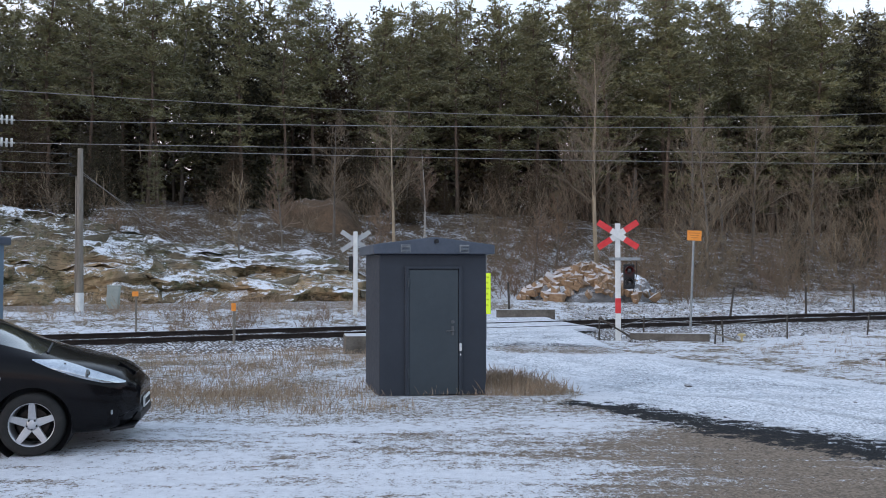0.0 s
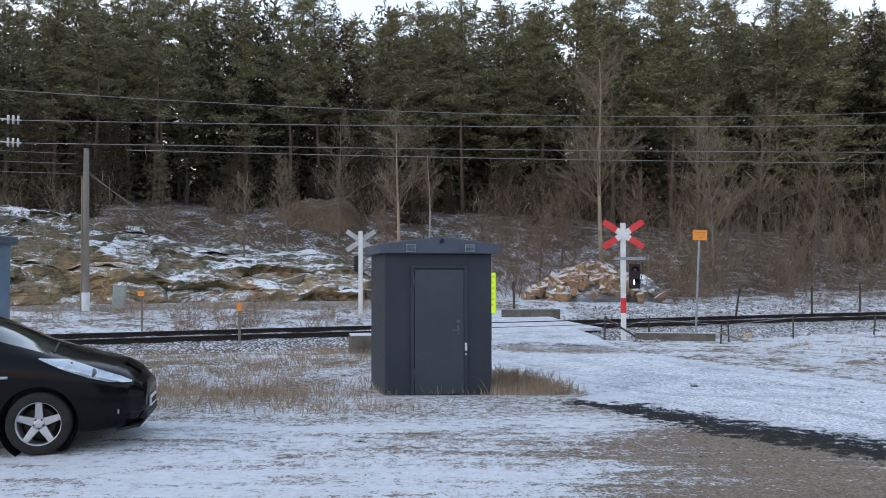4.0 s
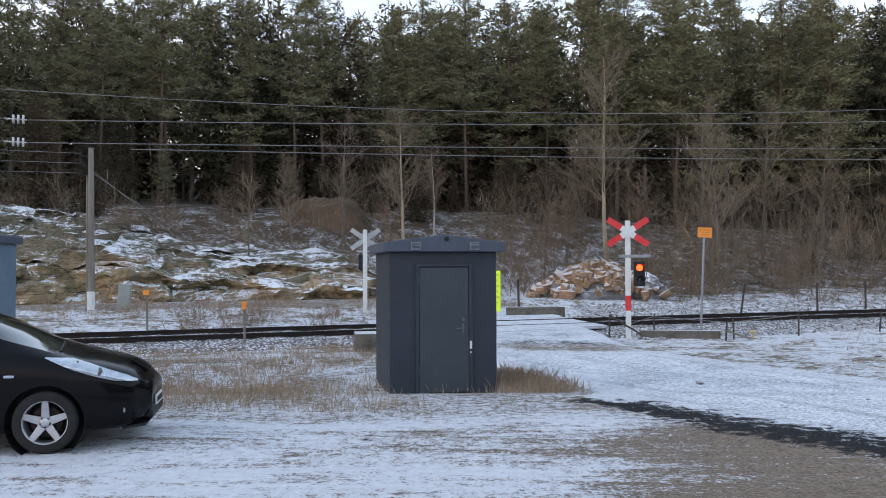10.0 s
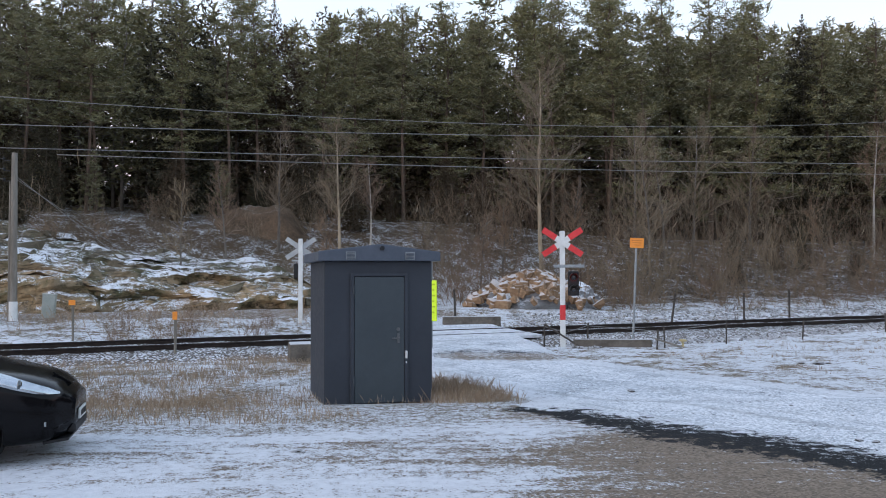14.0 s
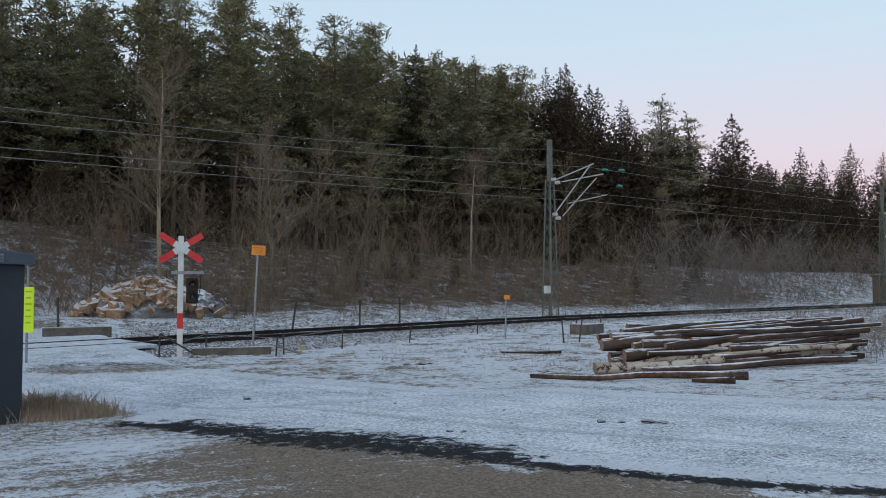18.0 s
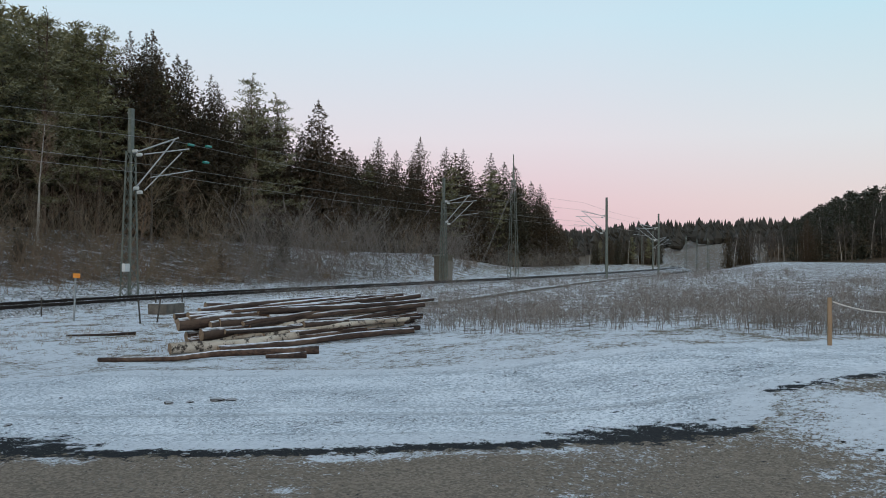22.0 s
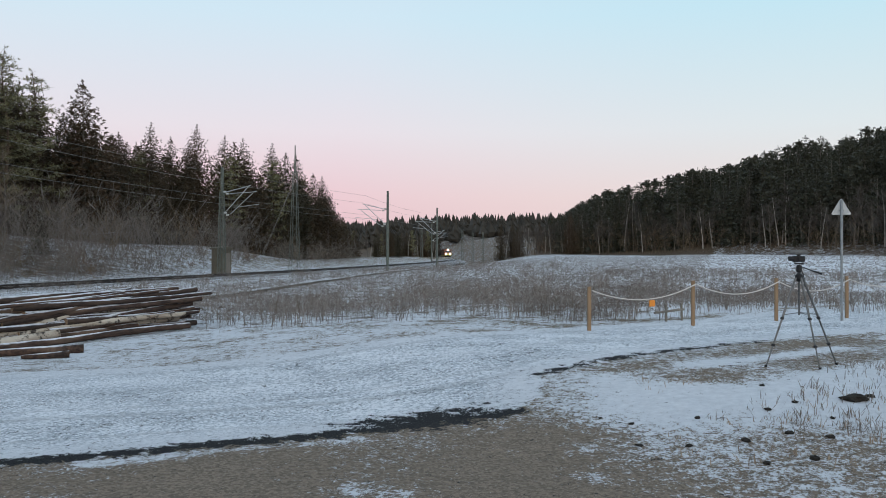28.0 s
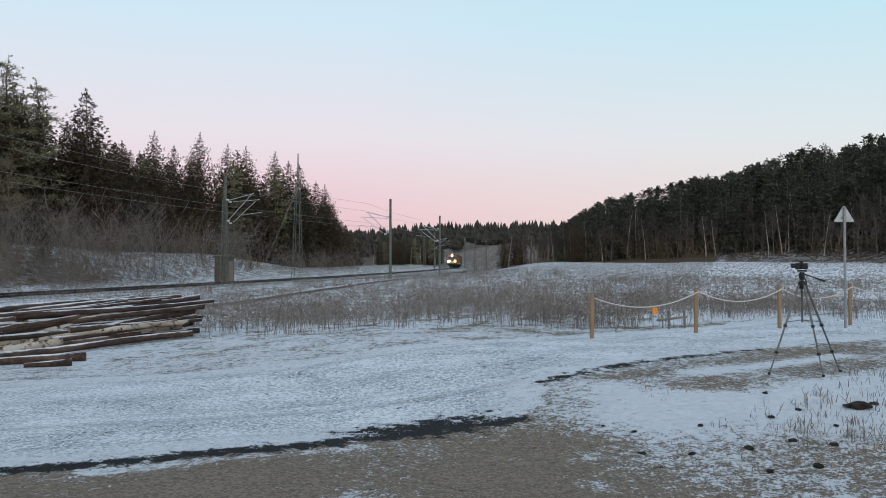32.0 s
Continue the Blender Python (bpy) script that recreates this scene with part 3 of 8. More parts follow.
M_newwood = surface("fresh_pine_post", (0.24, 0.155, 0.09), (0.36, 0.245, 0.15), 5, 0.75, 0.3, 0.005, stretch=(1, 1, 0.15))
M_concrete = surface("old_concrete", (0.075, 0.066, 0.054), (0.18, 0.158, 0.135), 4, 0.9, 0.4, 0.01, frost=0.6)
M_wire = surface("dull_wire", (0.20, 0.19, 0.18), (0.30, 0.29, 0.28), 5, 0.5, 0.1, metal=0.5)
M_glassins = surface("green_insulator", (0.03, 0.18, 0.14), (0.06, 0.28, 0.22), 5, 0.2, 0.05, spec=0.5)
M_porc = surface("pale_porcelain_insulator", (0.50, 0.50, 0.47), (0.66, 0.66, 0.63), 5, 0.3, 0.05)
M_bark_pine = surface("pine_bark", (0.060, 0.048, 0.038), (0.16, 0.105, 0.072), 3, 0.9, 0.6, 0.03, stretch=(1, 1, 0.3))
M_bark_grey = surface("grey_bark", (0.085, 0.072, 0.06), (0.20, 0.175, 0.15), 3, 0.9, 0.5, 0.02, stretch=(1, 1, 0.3))
M_bark_tan = surface("tan_bark", (0.24, 0.19, 0.135), (0.46, 0.37, 0.26), 4, 0.85, 0.4, 0.01, stretch=(1, 1, 0.3))
M_bark_birch = surface("birch_bark", (0.16, 0.14, 0.12), (0.62, 0.58, 0.53), 5, 0.8, 0.4, 0.01, stretch=(1, 1, 3.0))


def leaves(name, a, b, c, frost=0.25):
    k = Nodes(name)
    col = k.mix(k.island(), a, b)
    col = k.mix(k.op("MULTIPLY", k.rand(), 0.6), col, c)
    col = k.mix(k.rng(k.noise(0.45, 2), 0.4, 0.75, 0.0, 0.5), col, tuple(v * 0.7 for v in a))
    if frost:
        col = k.mix(k.rng(k.up(), 0.35, 1.0, 0.0, frost), col, (0.46, 0.52, 0.52))
    return k.done(col, 0.65, 0, 0.25)


M_pine = leaves("pine_needles", (0.108, 0.106, 0.046), (0.265, 0.240, 0.107), (0.190, 0.173, 0.100), 0.25)
M_spruce = leaves("spruce_needles", (0.028, 0.027, 0.015), (0.072, 0.062, 0.033), (0.100, 0.056, 0.032), 0.03)
M_twig = leaves("bare_twigs", (0.135, 0.102, 0.062), (0.37, 0.285, 0.185), (0.17, 0.13, 0.10), 0.12)
M_farfir = leaves("dark_far_conifers", (0.026, 0.029, 0.018), (0.072, 0.074, 0.044), (0.05, 0.048, 0.034), 0.10)
M_fartwig = leaves("dull_grey_twigs", (0.062, 0.053, 0.046), (0.16, 0.14, 0.125), (0.09, 0.078, 0.068), 0.1)
M_twigfrost = leaves("frosted_grey_twigs", (0.15, 0.125, 0.105), (0.36, 0.31, 0.275), (0.20, 0.175, 0.155), 0.3)
M_twigred = leaves("reddish_twigs", (0.155, 0.100, 0.064), (0.35, 0.24, 0.155), (0.19, 0.135, 0.102), 0.12)
M_straw = leaves("withered_grass", (0.25, 0.175, 0.115), (0.60, 0.47, 0.335), (0.30, 0.215, 0.145), 0.3)
M_weed = leaves("withered_weeds", (0.13, 0.108, 0.092), (0.36, 0.31, 0.275), (0.22, 0.185, 0.16), 0.5)

# ---- the railway ----
k = Nodes("snowy_ballast")
cell = k.voronoi(13.0)
cellc = k.voronoi(13.0, out="Color")
bw = k.n.new("ShaderNodeRGBToBW")
k.l.new(cellc, bw.inputs[0])
stone = k.mix(bw.outputs[0], (0.05, 0.045, 0.04), (0.22, 0.19, 0.17))
lie = k.rng(k.op("ADD", k.op("ADD", k.op("MULTIPLY", cell, 1.4), k.op("MULTIPLY", k.noise(2.2, 4), 0.9)), k.op("MULTIPLY", k.attr("rusty"), 0.02)), 1.15, 0.95)
k.bump(k.op("SUBTRACT", 1.0, cell), 0.9, 0.06)
M_ballast = k.done(k.mix(lie, k.mix(k.op("MULTIPLY", k.attr("rusty"), 0.5), stone, (0.05, 0.038, 0.03)), (0.70, 0.72, 0.76)), 0.85)

BALLAST = [(-3.7, -0.66), (-3.2, -0.46), (-2.7, -0.36), (-2.1, -0.20), (-1.5, -0.16), (-1.1, -0.15), (-0.4, -0.13), (0.4, -0.13), (1.1, -0.145), (1.5, -0.16), (2.2, -0.2), (3.2, -0.4), (4.4, -0.52), (5.4, -0.55)]
CANT = 0.06


def sweep(name, prof, lo, hi, step, material, rough=0.0, closed=False, rusty=None):
    """A profile of offsets across and heights over the near rail, swept along the track from x lo to x hi."""
    xs = np.arange(lo, hi, step)
    vs, fs, val = [], [], []
    for x in xs:
        c, t, n = on_track(x)
        for o, h in prof:
            j = random.uniform(-rough, rough)
            vs.append((c.x + n.x * o, c.y + n.y * o, c.z + h + j + CANT * (o + 0.75) / 1.5))
            val.append(0 if rusty is None else float(rusty(o)))
    p = len(prof)
    for i in range(len(xs) - 1):
        for q in range(p if closed else p - 1):
            fs.append((i * p + q, i * p + (q + 1) % p, (i + 1) * p + (q + 1) % p, (i + 1) * p + q))
    me = bpy.data.meshes.new(name)
    me.from_pydata(vs, [], fs)
    if rusty is not None:
        at = me.attributes.new("rusty", "FLOAT", "POINT")
        at.data.foreach_set("value", val)
    me.materials.append(material)
    me.update()
    bm = bmesh.new()
    bm.from_mesh(me)
    bmesh.ops.recalc_face_normals(bm, faces=bm.faces)
    bm.to_mesh(me)
    bm.free()
    return new(name, me)


track = thing("railway_track", pose(0, 0, 0), "single railway track of brown rails on snow-dusted ballast", "railway track", kind="structure")
fine_prof = []
for (a, ha), (b, hb) in zip(BALLAST, BALLAST[1:]):
    m_ = max(1, int((b - a) / 0.25))
    fine_prof += [(a + (b - a) * q / m_, ha + (hb - ha) * q / m_) for q in range(m_)]
fine_prof.append(BALLAST[-1])
for lo, hi, step in ((-90, -20, 1.5), (-20, 45, 0.25), (45, 130, 1.0), (130, 430, 4.0)):
    b_ = sweep("ballast", fine_prof, lo, hi + step * 0.5, step, M_ballast, 0.022, rusty=lambda o: abs(o) < 1.45)
    b_.parent = track
    tagged(b_, "crushed stone ballast dusted with snow", kind="stuff")
RAIL = [(-0.07, -0.17), (0.07, -0.17), (0.07, -0.155), (0.012, -0.13), (0.012, -0.045), (0.036, -0.03), (0.036, 0.0), (-0.036, 0.0), (-0.036, -0.03), (-0.012, -0.045), (-0.012, -0.13), (-0.07, -0.155)]
for side in (-0.75, 0.75):
    # dark near rail, snow lying along the foot of both
    for lo, hi, step in ((-90, 130, 1.0), (130, 430, 5.0)):
        r_ = sweep("rail", [(o + side, h) for o, h in RAIL], lo, hi + 0.1, step, M_rail, closed=True)
        r_.parent = track

# ---- trees ----
def bent(p, d, length, n, wob, rng, lift=0.0):
    pts = [Vector(p)]
    d = Vector(d).normalized()
    for _ in range(n):
        d = (d + Vector((rng.uniform(-wob, wob), rng.uniform(-wob, wob), rng.uniform(-wob, wob) + lift))).normalized()
        pts.append(pts[-1] + d * (length / n))
    return pts


def sprays(mb, centres, sizes, per, rs, lean, spread, wide):
    """Small clumps of needle sprays: per narrow blades round each centre, leaning the way that lean gives."""
    c = np.repeat(np.asarray(centres, float), per, 0)
    size = np.repeat(np.asarray(sizes, float), per)
    n = len(c)
    d = rs.normal(0, 1, (n, 3)) * spread + np.repeat(np.broadcast_to(np.asarray(lean, float), (len(centres), 3)), per, 0)
    d /= np.linalg.norm(d, axis=1)[:, None] + 1e-9
    side = np.cross(d, rs.normal(0, 1, (n, 3)))
    side /= np.linalg.norm(side, axis=1)[:, None] + 1e-9
    l, w = (size * rs.uniform(0.55, 1.3, n))[:, None], (size * wide * rs.uniform(0.7, 1.4, n))[:, None]
    a = c + d * l * rs.uniform(-0.2, 0.3, (n, 1)) + side * size[:, None] * rs.normal(0, 0.25, (n, 1))
    o = len(mb.v)
    mb.v.extend(np.stack([a - side * w * 0.6, a + d * l * 0.5 + side * w, a + d * l], 1).reshape(-1, 3).tolist())
    mb.f.extend((np.arange(n * 3).reshape(-1, 3) + o).tolist())
    mb.m.extend([0] * n)


def pine_shape(h, seed, clear=0.4, pads=5, per=7, size=0.31, gap=0.68, wide=0.145, reach=0.19, dead=30, pad=0.60):
    """A pine: whorls of limbs that carry flat pads of needles, and dead sticks under the crown."""
    rng, rs = random.Random(seed), np.random.RandomState(seed)
    tr, cr = MB(), MB()
    pts = [Vector((0.25 * math.sin(q * 0.9 + seed) * q / 8, 0.25 * math.cos(q * 1.1 + seed) * q / 8, h * q / 8 - (0.4 if q == 0 else 0))) for q in range(9)]
    tr.tube(pts, [0.15 * (1 - 0.9 * q / 8) + 0.012 for q in range(9)], 6)

    def stem(z):
        q = min(7.999, max(0.0, z / h * 8))
        return pts[int(q)].lerp(pts[int(q) + 1], q % 1)
    for _ in range(dead):
        z, w = h * rng.uniform(0.12, clear + 0.15), rng.uniform(0, 6.28)
        stick = bent(stem(z), (math.cos(w), math.sin(w), rng.uniform(-0.3, 0.3)), rng.uniform(0.6, 2.0), 2, 0.2, rng)
        v_ = Vector((0, 0, 0.022))
        tr.add([stick[0] - v_, stick[0] + v_, stick[1] + v_ * 0.7, stick[2], stick[1] - v_ * 0.7], [(0, 1, 2, 3, 4)])
    centres, sizes = [], []
    z = clear * h
    while z < h * 0.975:
        u = (z - clear * h) / (h * (1 - clear))
        for b in range(rng.choice((4, 5, 5, 6))):
            r = h * reach * (0.6 + 0.4 * min(1, u / 0.25)) * (1 - u) ** 0.62 * rng.uniform(0.5, 1.25) + 0.22
            w = rng.uniform(0, 6.28)
            limb = bent(stem(z + rng.uniform(-0.12, 0.12)), (math.cos(w), math.sin(w), rng.uniform(-0.18, 0.22) + 0.5 * u), r, 3, 0.16, rng, 0.05)
            tr.tube(limb, [0.03, 0.022, 0.014, 0.006], 3, caps=False)
            count = max(1, int(r / pad + 0.5))
            for b_ in range(count):
                q = 3.0 * (b_ + rng.uniform(0.55, 1.0)) / count
                j = min(2, int(q))
                p = limb[j].lerp(limb[j + 1], min(1.0, q - j)) + Vector((rng.gauss(0, 0.16), rng.gauss(0, 0.16), 0.06))
                for _ in range(pads):
                    centres.append((p.x + rng.gauss(0, 0.42 * pad), p.y + rng.gauss(0, 0.42 * pad), p.z + rng.gauss(0, 0.08 * pad)))
                    sizes.append(size * rng.uniform(0.7, 1.3))
        z += gap * rng.uniform(0.6, 1.4) * (1.15 - 0.4 * u)
    top = pts[-1]
    for q in range(7):
        centres.append((top.x + rng.gauss(0, 0.1), top.y + rng.gauss(0, 0.1), top.z - 0.16 * q + 0.12))
        sizes.append(size * 0.9)
    sprays(cr, centres, sizes, per, rs, (0, 0, 0.4), np.array([1, 1, 0.40]), wide)
    return tr, cr


def make_pine(*shape):
    tree = thing("pine_tree", pose(0, 0, 0), "tall slender pine with a bare reddish trunk and frosted crown", "pine tree", "pines of the wood")
    tr, cr = pine_shape(*shape)
    part("trunk", tr, M_bark_pine, tree, fix=False)
    part("crown", cr, M_pine, tree, fix=False)
    return tree


def spruce_shape(h, seed, per=6, size=0.43, gap=0.44, wide=0.29, broad=0.20, base=0.04):
    """A spruce: a pointed cone of drooping boughs whose tips turn up."""
    rng, rs = random.Random(seed), np.random.RandomState(seed)
    tr, cr = MB(), MB()
    tr.tube([(0, 0, -0.4), (0, 0, h * 0.5), (0, 0, h * 0.99)], [0.2, 0.11, 0.008], 6)
    centres, sizes, lean = [], [], []
    z, ring = h * base, 0
    while z < h * 0.965:
        u = z / h
        reach = (h * min(broad, 0.46 * (1 - u) ** 0.97) + 0.04) * rng.uniform(0.86, 1.10)
        count = max(5, int(10 - 4.5 * u))
        turn = rng.uniform(0, 6.28)
        for b in range(count):
            w = turn + 6.283 * (b + rng.uniform(-0.35, 0.35)) / count
            r = reach * rng.uniform(0.70, 1.12)
            steps = max(2, int(r / (size * (0.85 - 0.35 * u))))
            for q in range(steps):
                f = (q + rng.uniform(0.4, 1.0)) / steps
                drop = r * ((0.25 * u - 0.42) * f + 0.26 * f * f)
                spread = 0.07 + 0.10 * r * f
                centres.append((math.cos(w) * r * f + rng.gauss(0, spread), math.sin(w) * r * f + rng.gauss(0, spread), z + drop + rng.gauss(0, 0.05)))
                sizes.append(size * (1 - 0.55 * u) * rng.uniform(0.8, 1.2))
                lean.append((math.cos(w) * 0.9, math.sin(w) * 0.9, -0.55 + 0.7 * u))
        z += gap * rng.uniform(0.75, 1.25) * (1.15 - 0.55 * u)
    for q in range(8):
        centres.append((0, 0, h * (0.955 + 0.006 * q)))
        sizes.append(0.22)
        lean.append((0, 0, 0.7))
    sprays(cr, centres, sizes, per, rs, lean, np.array([0.6, 0.6, 0.45]), wide)
    return tr, cr


def make_spruce(*shape):
    tree = thing("spruce_tree", pose(0, 0, 0), "dark pointed spruce with drooping boughs hung with cones", "spruce tree", "spruces of the wood")
    tr, cr = spruce_shape(*shape)
    part("trunk", tr, M_bark_grey, tree, fix=False)
    part("crown", cr, M_spruce, tree, fix=False)
    return tree


class Merged:
    """Many shapes laid out in one mesh, for what cannot be counted."""

    def __init__(self):
        self.v, self.loops, self.total, self.m, self.o, self.known = [], [], [], [], 0, {}

    def lay(self, mb, m, mat):
        if id(mb) not in self.known:
            self.known[id(mb)] = (mb, np.array(mb.v, float), np.array([i for q in mb.f for i in q]), np.array([len(q) for q in mb.f]))
        _, a, loops, total = self.known[id(mb)]
        mm = np.array(m)
        self.v.append(a @ mm[:3, :3].T + mm[:3, 3])
        self.loops.append(loops + self.o)
        self.total.append(total)
        self.m.append(np.full(len(total), mat))
        self.o += len(a)

    def finish(self, name, mats, label, category):
        me = bpy.data.meshes.new(name)
        v, loops, total = np.concatenate(self.v), np.concatenate(self.loops), np.concatenate(self.total)
        me.vertices.add(len(v))
        me.vertices.foreach_set("co", v.astype(np.float32).ravel())
        me.loops.add(len(loops))
        me.loops.foreach_set("vertex_index", loops.astype(np.int32))
        me.polygons.add(len(total))
        me.polygons.foreach_set("loop_start", np.r_[0, np.cumsum(total)[:-1]].astype(np.int32))
        for k in mats:
            me.materials.append(k)
        me.polygons.foreach_set("material_index", np.concatenate(self.m).astype(np.int32))
        me.update(calc_edges=True)
        return tagged(new(name, me), label, category, kind="stuff")


def branches(mb, p, d, length, r, depth, rng, spread=0.7, lift=0.06, kids=3, wob=0.14):
    """A limb, its side shoots, and flat fine twigs at their ends."""
    n = 4 if depth > 1 else 2
    pts = bent(p, d, length, n, wob, rng, lift)
    if depth <= 0:
        s = (pts[2] - pts[0]).cross(Vector((rng.gauss(0, 1), rng.gauss(0, 1), rng.gauss(0, 1)))).normalized() * r
        mb.add([pts[0] - s, pts[0] + s, pts[1] + s * 0.8, pts[2], pts[1] - s * 0.8], [(0, 1, 2, 3, 4)])
        return
    mb.tube(pts, [r * (1 - 0.7 * q / n) for q in range(n + 1)], 3, caps=False)
    for _ in range(kids):
        q = rng.uniform(0.25, 1.0) * n
        j = min(n - 1, int(q))
        dd = (pts[j + 1] - pts[j]).normalized()
        nd = (dd + Vector((rng.uniform(-1, 1), rng.uniform(-1, 1), rng.uniform(-0.35, 0.6))).normalized() * spread).normalized()
        branches(mb, pts[j].lerp(pts[j + 1], q - j), nd, length * rng.uniform(0.42, 0.72), max(0.007, r * 0.55), depth - 1, rng, spread, lift, kids, wob)


def make_bare(h, seed, bark, twig, label, kids=5, low=0.3, limbs=0, stout=1.0):
    rng = random.Random(seed)
    tree = thing("bare_tree", pose(0, 0, 0), label, "bare tree", "bare trees of the slope")
    tr, cr = MB(), MB()
    pts = bent((0, 0, -0.3), (0, 0, 1), h, 8, 0.05, rng, 0.05)
    r0 = 0.011 * h + 0.02
    tr.tube(pts, [r0 * (1 - 0.92 * q / 8) + 0.006 for q in range(9)], 6)
    for i in range(limbs or int(14 + h * 2.2)):
        q = rng.uniform(low, 0.97) * 8
        j = min(7, int(q))
        w = rng.uniform(0, 6.28)
        branches(cr, pts[j].lerp(pts[j + 1], q - j), (math.cos(w), math.sin(w), rng.uniform(0.5, 1.3)), h * rng.uniform(0.14, 0.27) * (1.25 - q / 10), stout * (0.012 + 0.036 * (1.1 - q / 8)), 2, rng, 0.75, 0.08, kids)
    part("trunk", tr, bark, tree, fix=False)
    part("twig_crown", cr, twig, tree, fix=False)
    return tree


def shrub_shape(h, seed, stems=16, wide=0.5, kids=3):
    rng = random.Random(seed)
    mb = MB()
    for _ in range(stems):
        w = rng.uniform(0, 6.28)
        o = Vector((rng.gauss(0, wide), rng.gauss(0, wide), -0.1))
        branches(mb, o, (math.cos(w) * 0.55, math.sin(w) * 0.55, 1), h * rng.uniform(0.4, 1.0), 0.017, 2, rng, 0.8, 0.03, kids, 0.2)
    return mb


def make_shrub(h, seed, twig, stems=16):
    ob = thing("bare_shrub", pose(0, 0, 0), "leafless shrub of thin brown stems", "shrub", "shrubs of the bank")
    part("branchwork", shrub_shape(h, seed, stems), twig, ob, fix=False)
    return ob


rt = random.Random(5)
pines = [make_pine(h, s, c) for h, s, c in ((17, 1, 0.30), (18.5, 2, 0.38), (15.5, 3, 0.22), (18, 4, 0.44), (13, 5, 0.14))]
spruces = [make_spruce(h, s) for h, s in ((17, 11), (14, 12), (19, 13))]
back_pines = [pine_shape(h, s, c, 3, 5, 0.58, 1.05, 0.20, 0.20, 6, 1.05) for h, s, c in ((17, 6, 0.20), (18.5, 7, 0.26), (15, 8, 0.14))]
far_pines = [pine_shape(h, s, c, 3, 4, 0.80, 1.15, 0.36, 0.20, 0, 1.5) for h, s, c in ((16, 51, 0.12), (18, 52, 0.2), (14, 53, 0.08))]
back_spruces = [spruce_shape(h, s, 4, 0.95, 1.1, 0.30, 0.20) for h, s in ((18, 14), (15, 15))]
young = [spruce_shape(h, s, 4, 0.78, 1.0, 0.28) for h, s in ((8, 17), (6, 18))]
behind = Merged()
bares = [make_bare(11, 21, M_bark_grey, M_twig, "leafless grey alder with upright limbs"), make_bare(8, 22, M_bark_grey, M_twigred, "young leafless tree with reddish twigs"),
         make_bare(13, 23, M_bark_birch, M_twigred, "slender leafless birch with a pale trunk", 5, 0.45),
         make_bare(12, 24, M_bark_tan, M_twig, "leafless tree with a pale tan trunk and a fine brown crown", 6, 0.36)]
far_bares = [make_bare(12, 25, M_bark_grey, M_fartwig, "leafless grey tree at the far wood's edge", 4, 0.30, 26, 1.6), make_bare(13, 26, M_bark_birch, M_fartwig, "slender pale-trunked birch at the far wood's edge", 4, 0.45, 24, 1.6),
             make_bare(10, 27, M_bark_grey, M_fartwig, "leafless grey-twigged tree across the field", 4, 0.25, 26, 1.6)]
shrubs = [make_shrub(h, s, m, n) for h, s, m, n in ((3.2, 31, M_twig, 16), (2.3, 32, M_twigred, 18), (4.5, 33, M_twig, 14), (1.5, 34, M_twigred, 22))]
placed = []
# how high the wood's tops stand against the sky, by compass direction from the yard (rise over distance)
SKYLINE = [(-60, 0.345), (-4, 0.342), (12, 0.342), (17, 0.352), (22, 0.328), (27, 0.292), (34, 0.268), (38, 0.262), (41, 0.212), (44, 0.212), (48, 0.172), (51, 0.132), (55, 0.136), (60, 0.122), (63.3, 0.092), (64.3, 0.060), (65.6, 0.034), (72, 0.036), (75, 0.044), (79, 0.048), (80, 0.055), (82.2, 0.080), (83.5, 0.092), (85.5, 0.099), (87.5, 0.107), (89.9, 0.112), (91.4, 0.116), (94.8, 0.135), (95.5, 0.139), (99.4, 0.142), (106, 0.145)]


def below_sky(x, y, h, scale):
    """The scale at which a tree of height h keeps under the skyline, but for a little unevenness."""
    d, az_ = math.hypot(x, y), math.degrees(math.atan2(x, y))
    top = 1.83 + d * float(np.interp(az_, [p[0] for p in SKYLINE], [p[1] for p in SKYLINE])) * rt.uniform(0.91, 1.01 if az_ > 24 else 1.04) - gz(x, y)
    return max(0.15, min(scale, top / h))


TALL = {}

def plant(protos, x, y, scale, which=None, free=0.0):
    """Puts one of the kinds at a place; the first of each kind stands where it is first wanted."""
    ob = protos[which if which is not None else rt.randrange(len(protos))]
    m = pose(x, y, gz(x, y), rt.uniform(-2, 2), rt.uniform(-2, 2), rt.uniform(0, 360))
    if ob.name not in TALL:
        TALL[ob.name] = max(v.co.z for c in ob.children for v in c.data.vertices)
    if free:
        scale = free / TALL[ob.name]
    else:
        scale = below_sky(x, y, TALL[ob.name], scale)
    if ob not in placed:
        placed.append(ob)
        ob.matrix_basis = m @ Matrix.Scale(scale, 4)
        return ob
    kept = ob.scale.copy()
    ob.scale = (scale,) * 3
    made = copy_thing(ob, m)
    ob.scale = kept
    return made


def back(shapes, x, y, scale, conifer, mat=None):
    tr, cr = rt.choice(shapes)
    scale = below_sky(x, y, max(p[2] for p in tr.v), scale)
    m = pose(x, y, gz(x, y), 0, 0, rt.uniform(0, 360)) @ Matrix.Scale(scale, 4)
    behind.lay(tr, m, 0)
    behind.lay(cr, m, mat if mat else 1 if conifer else 2)


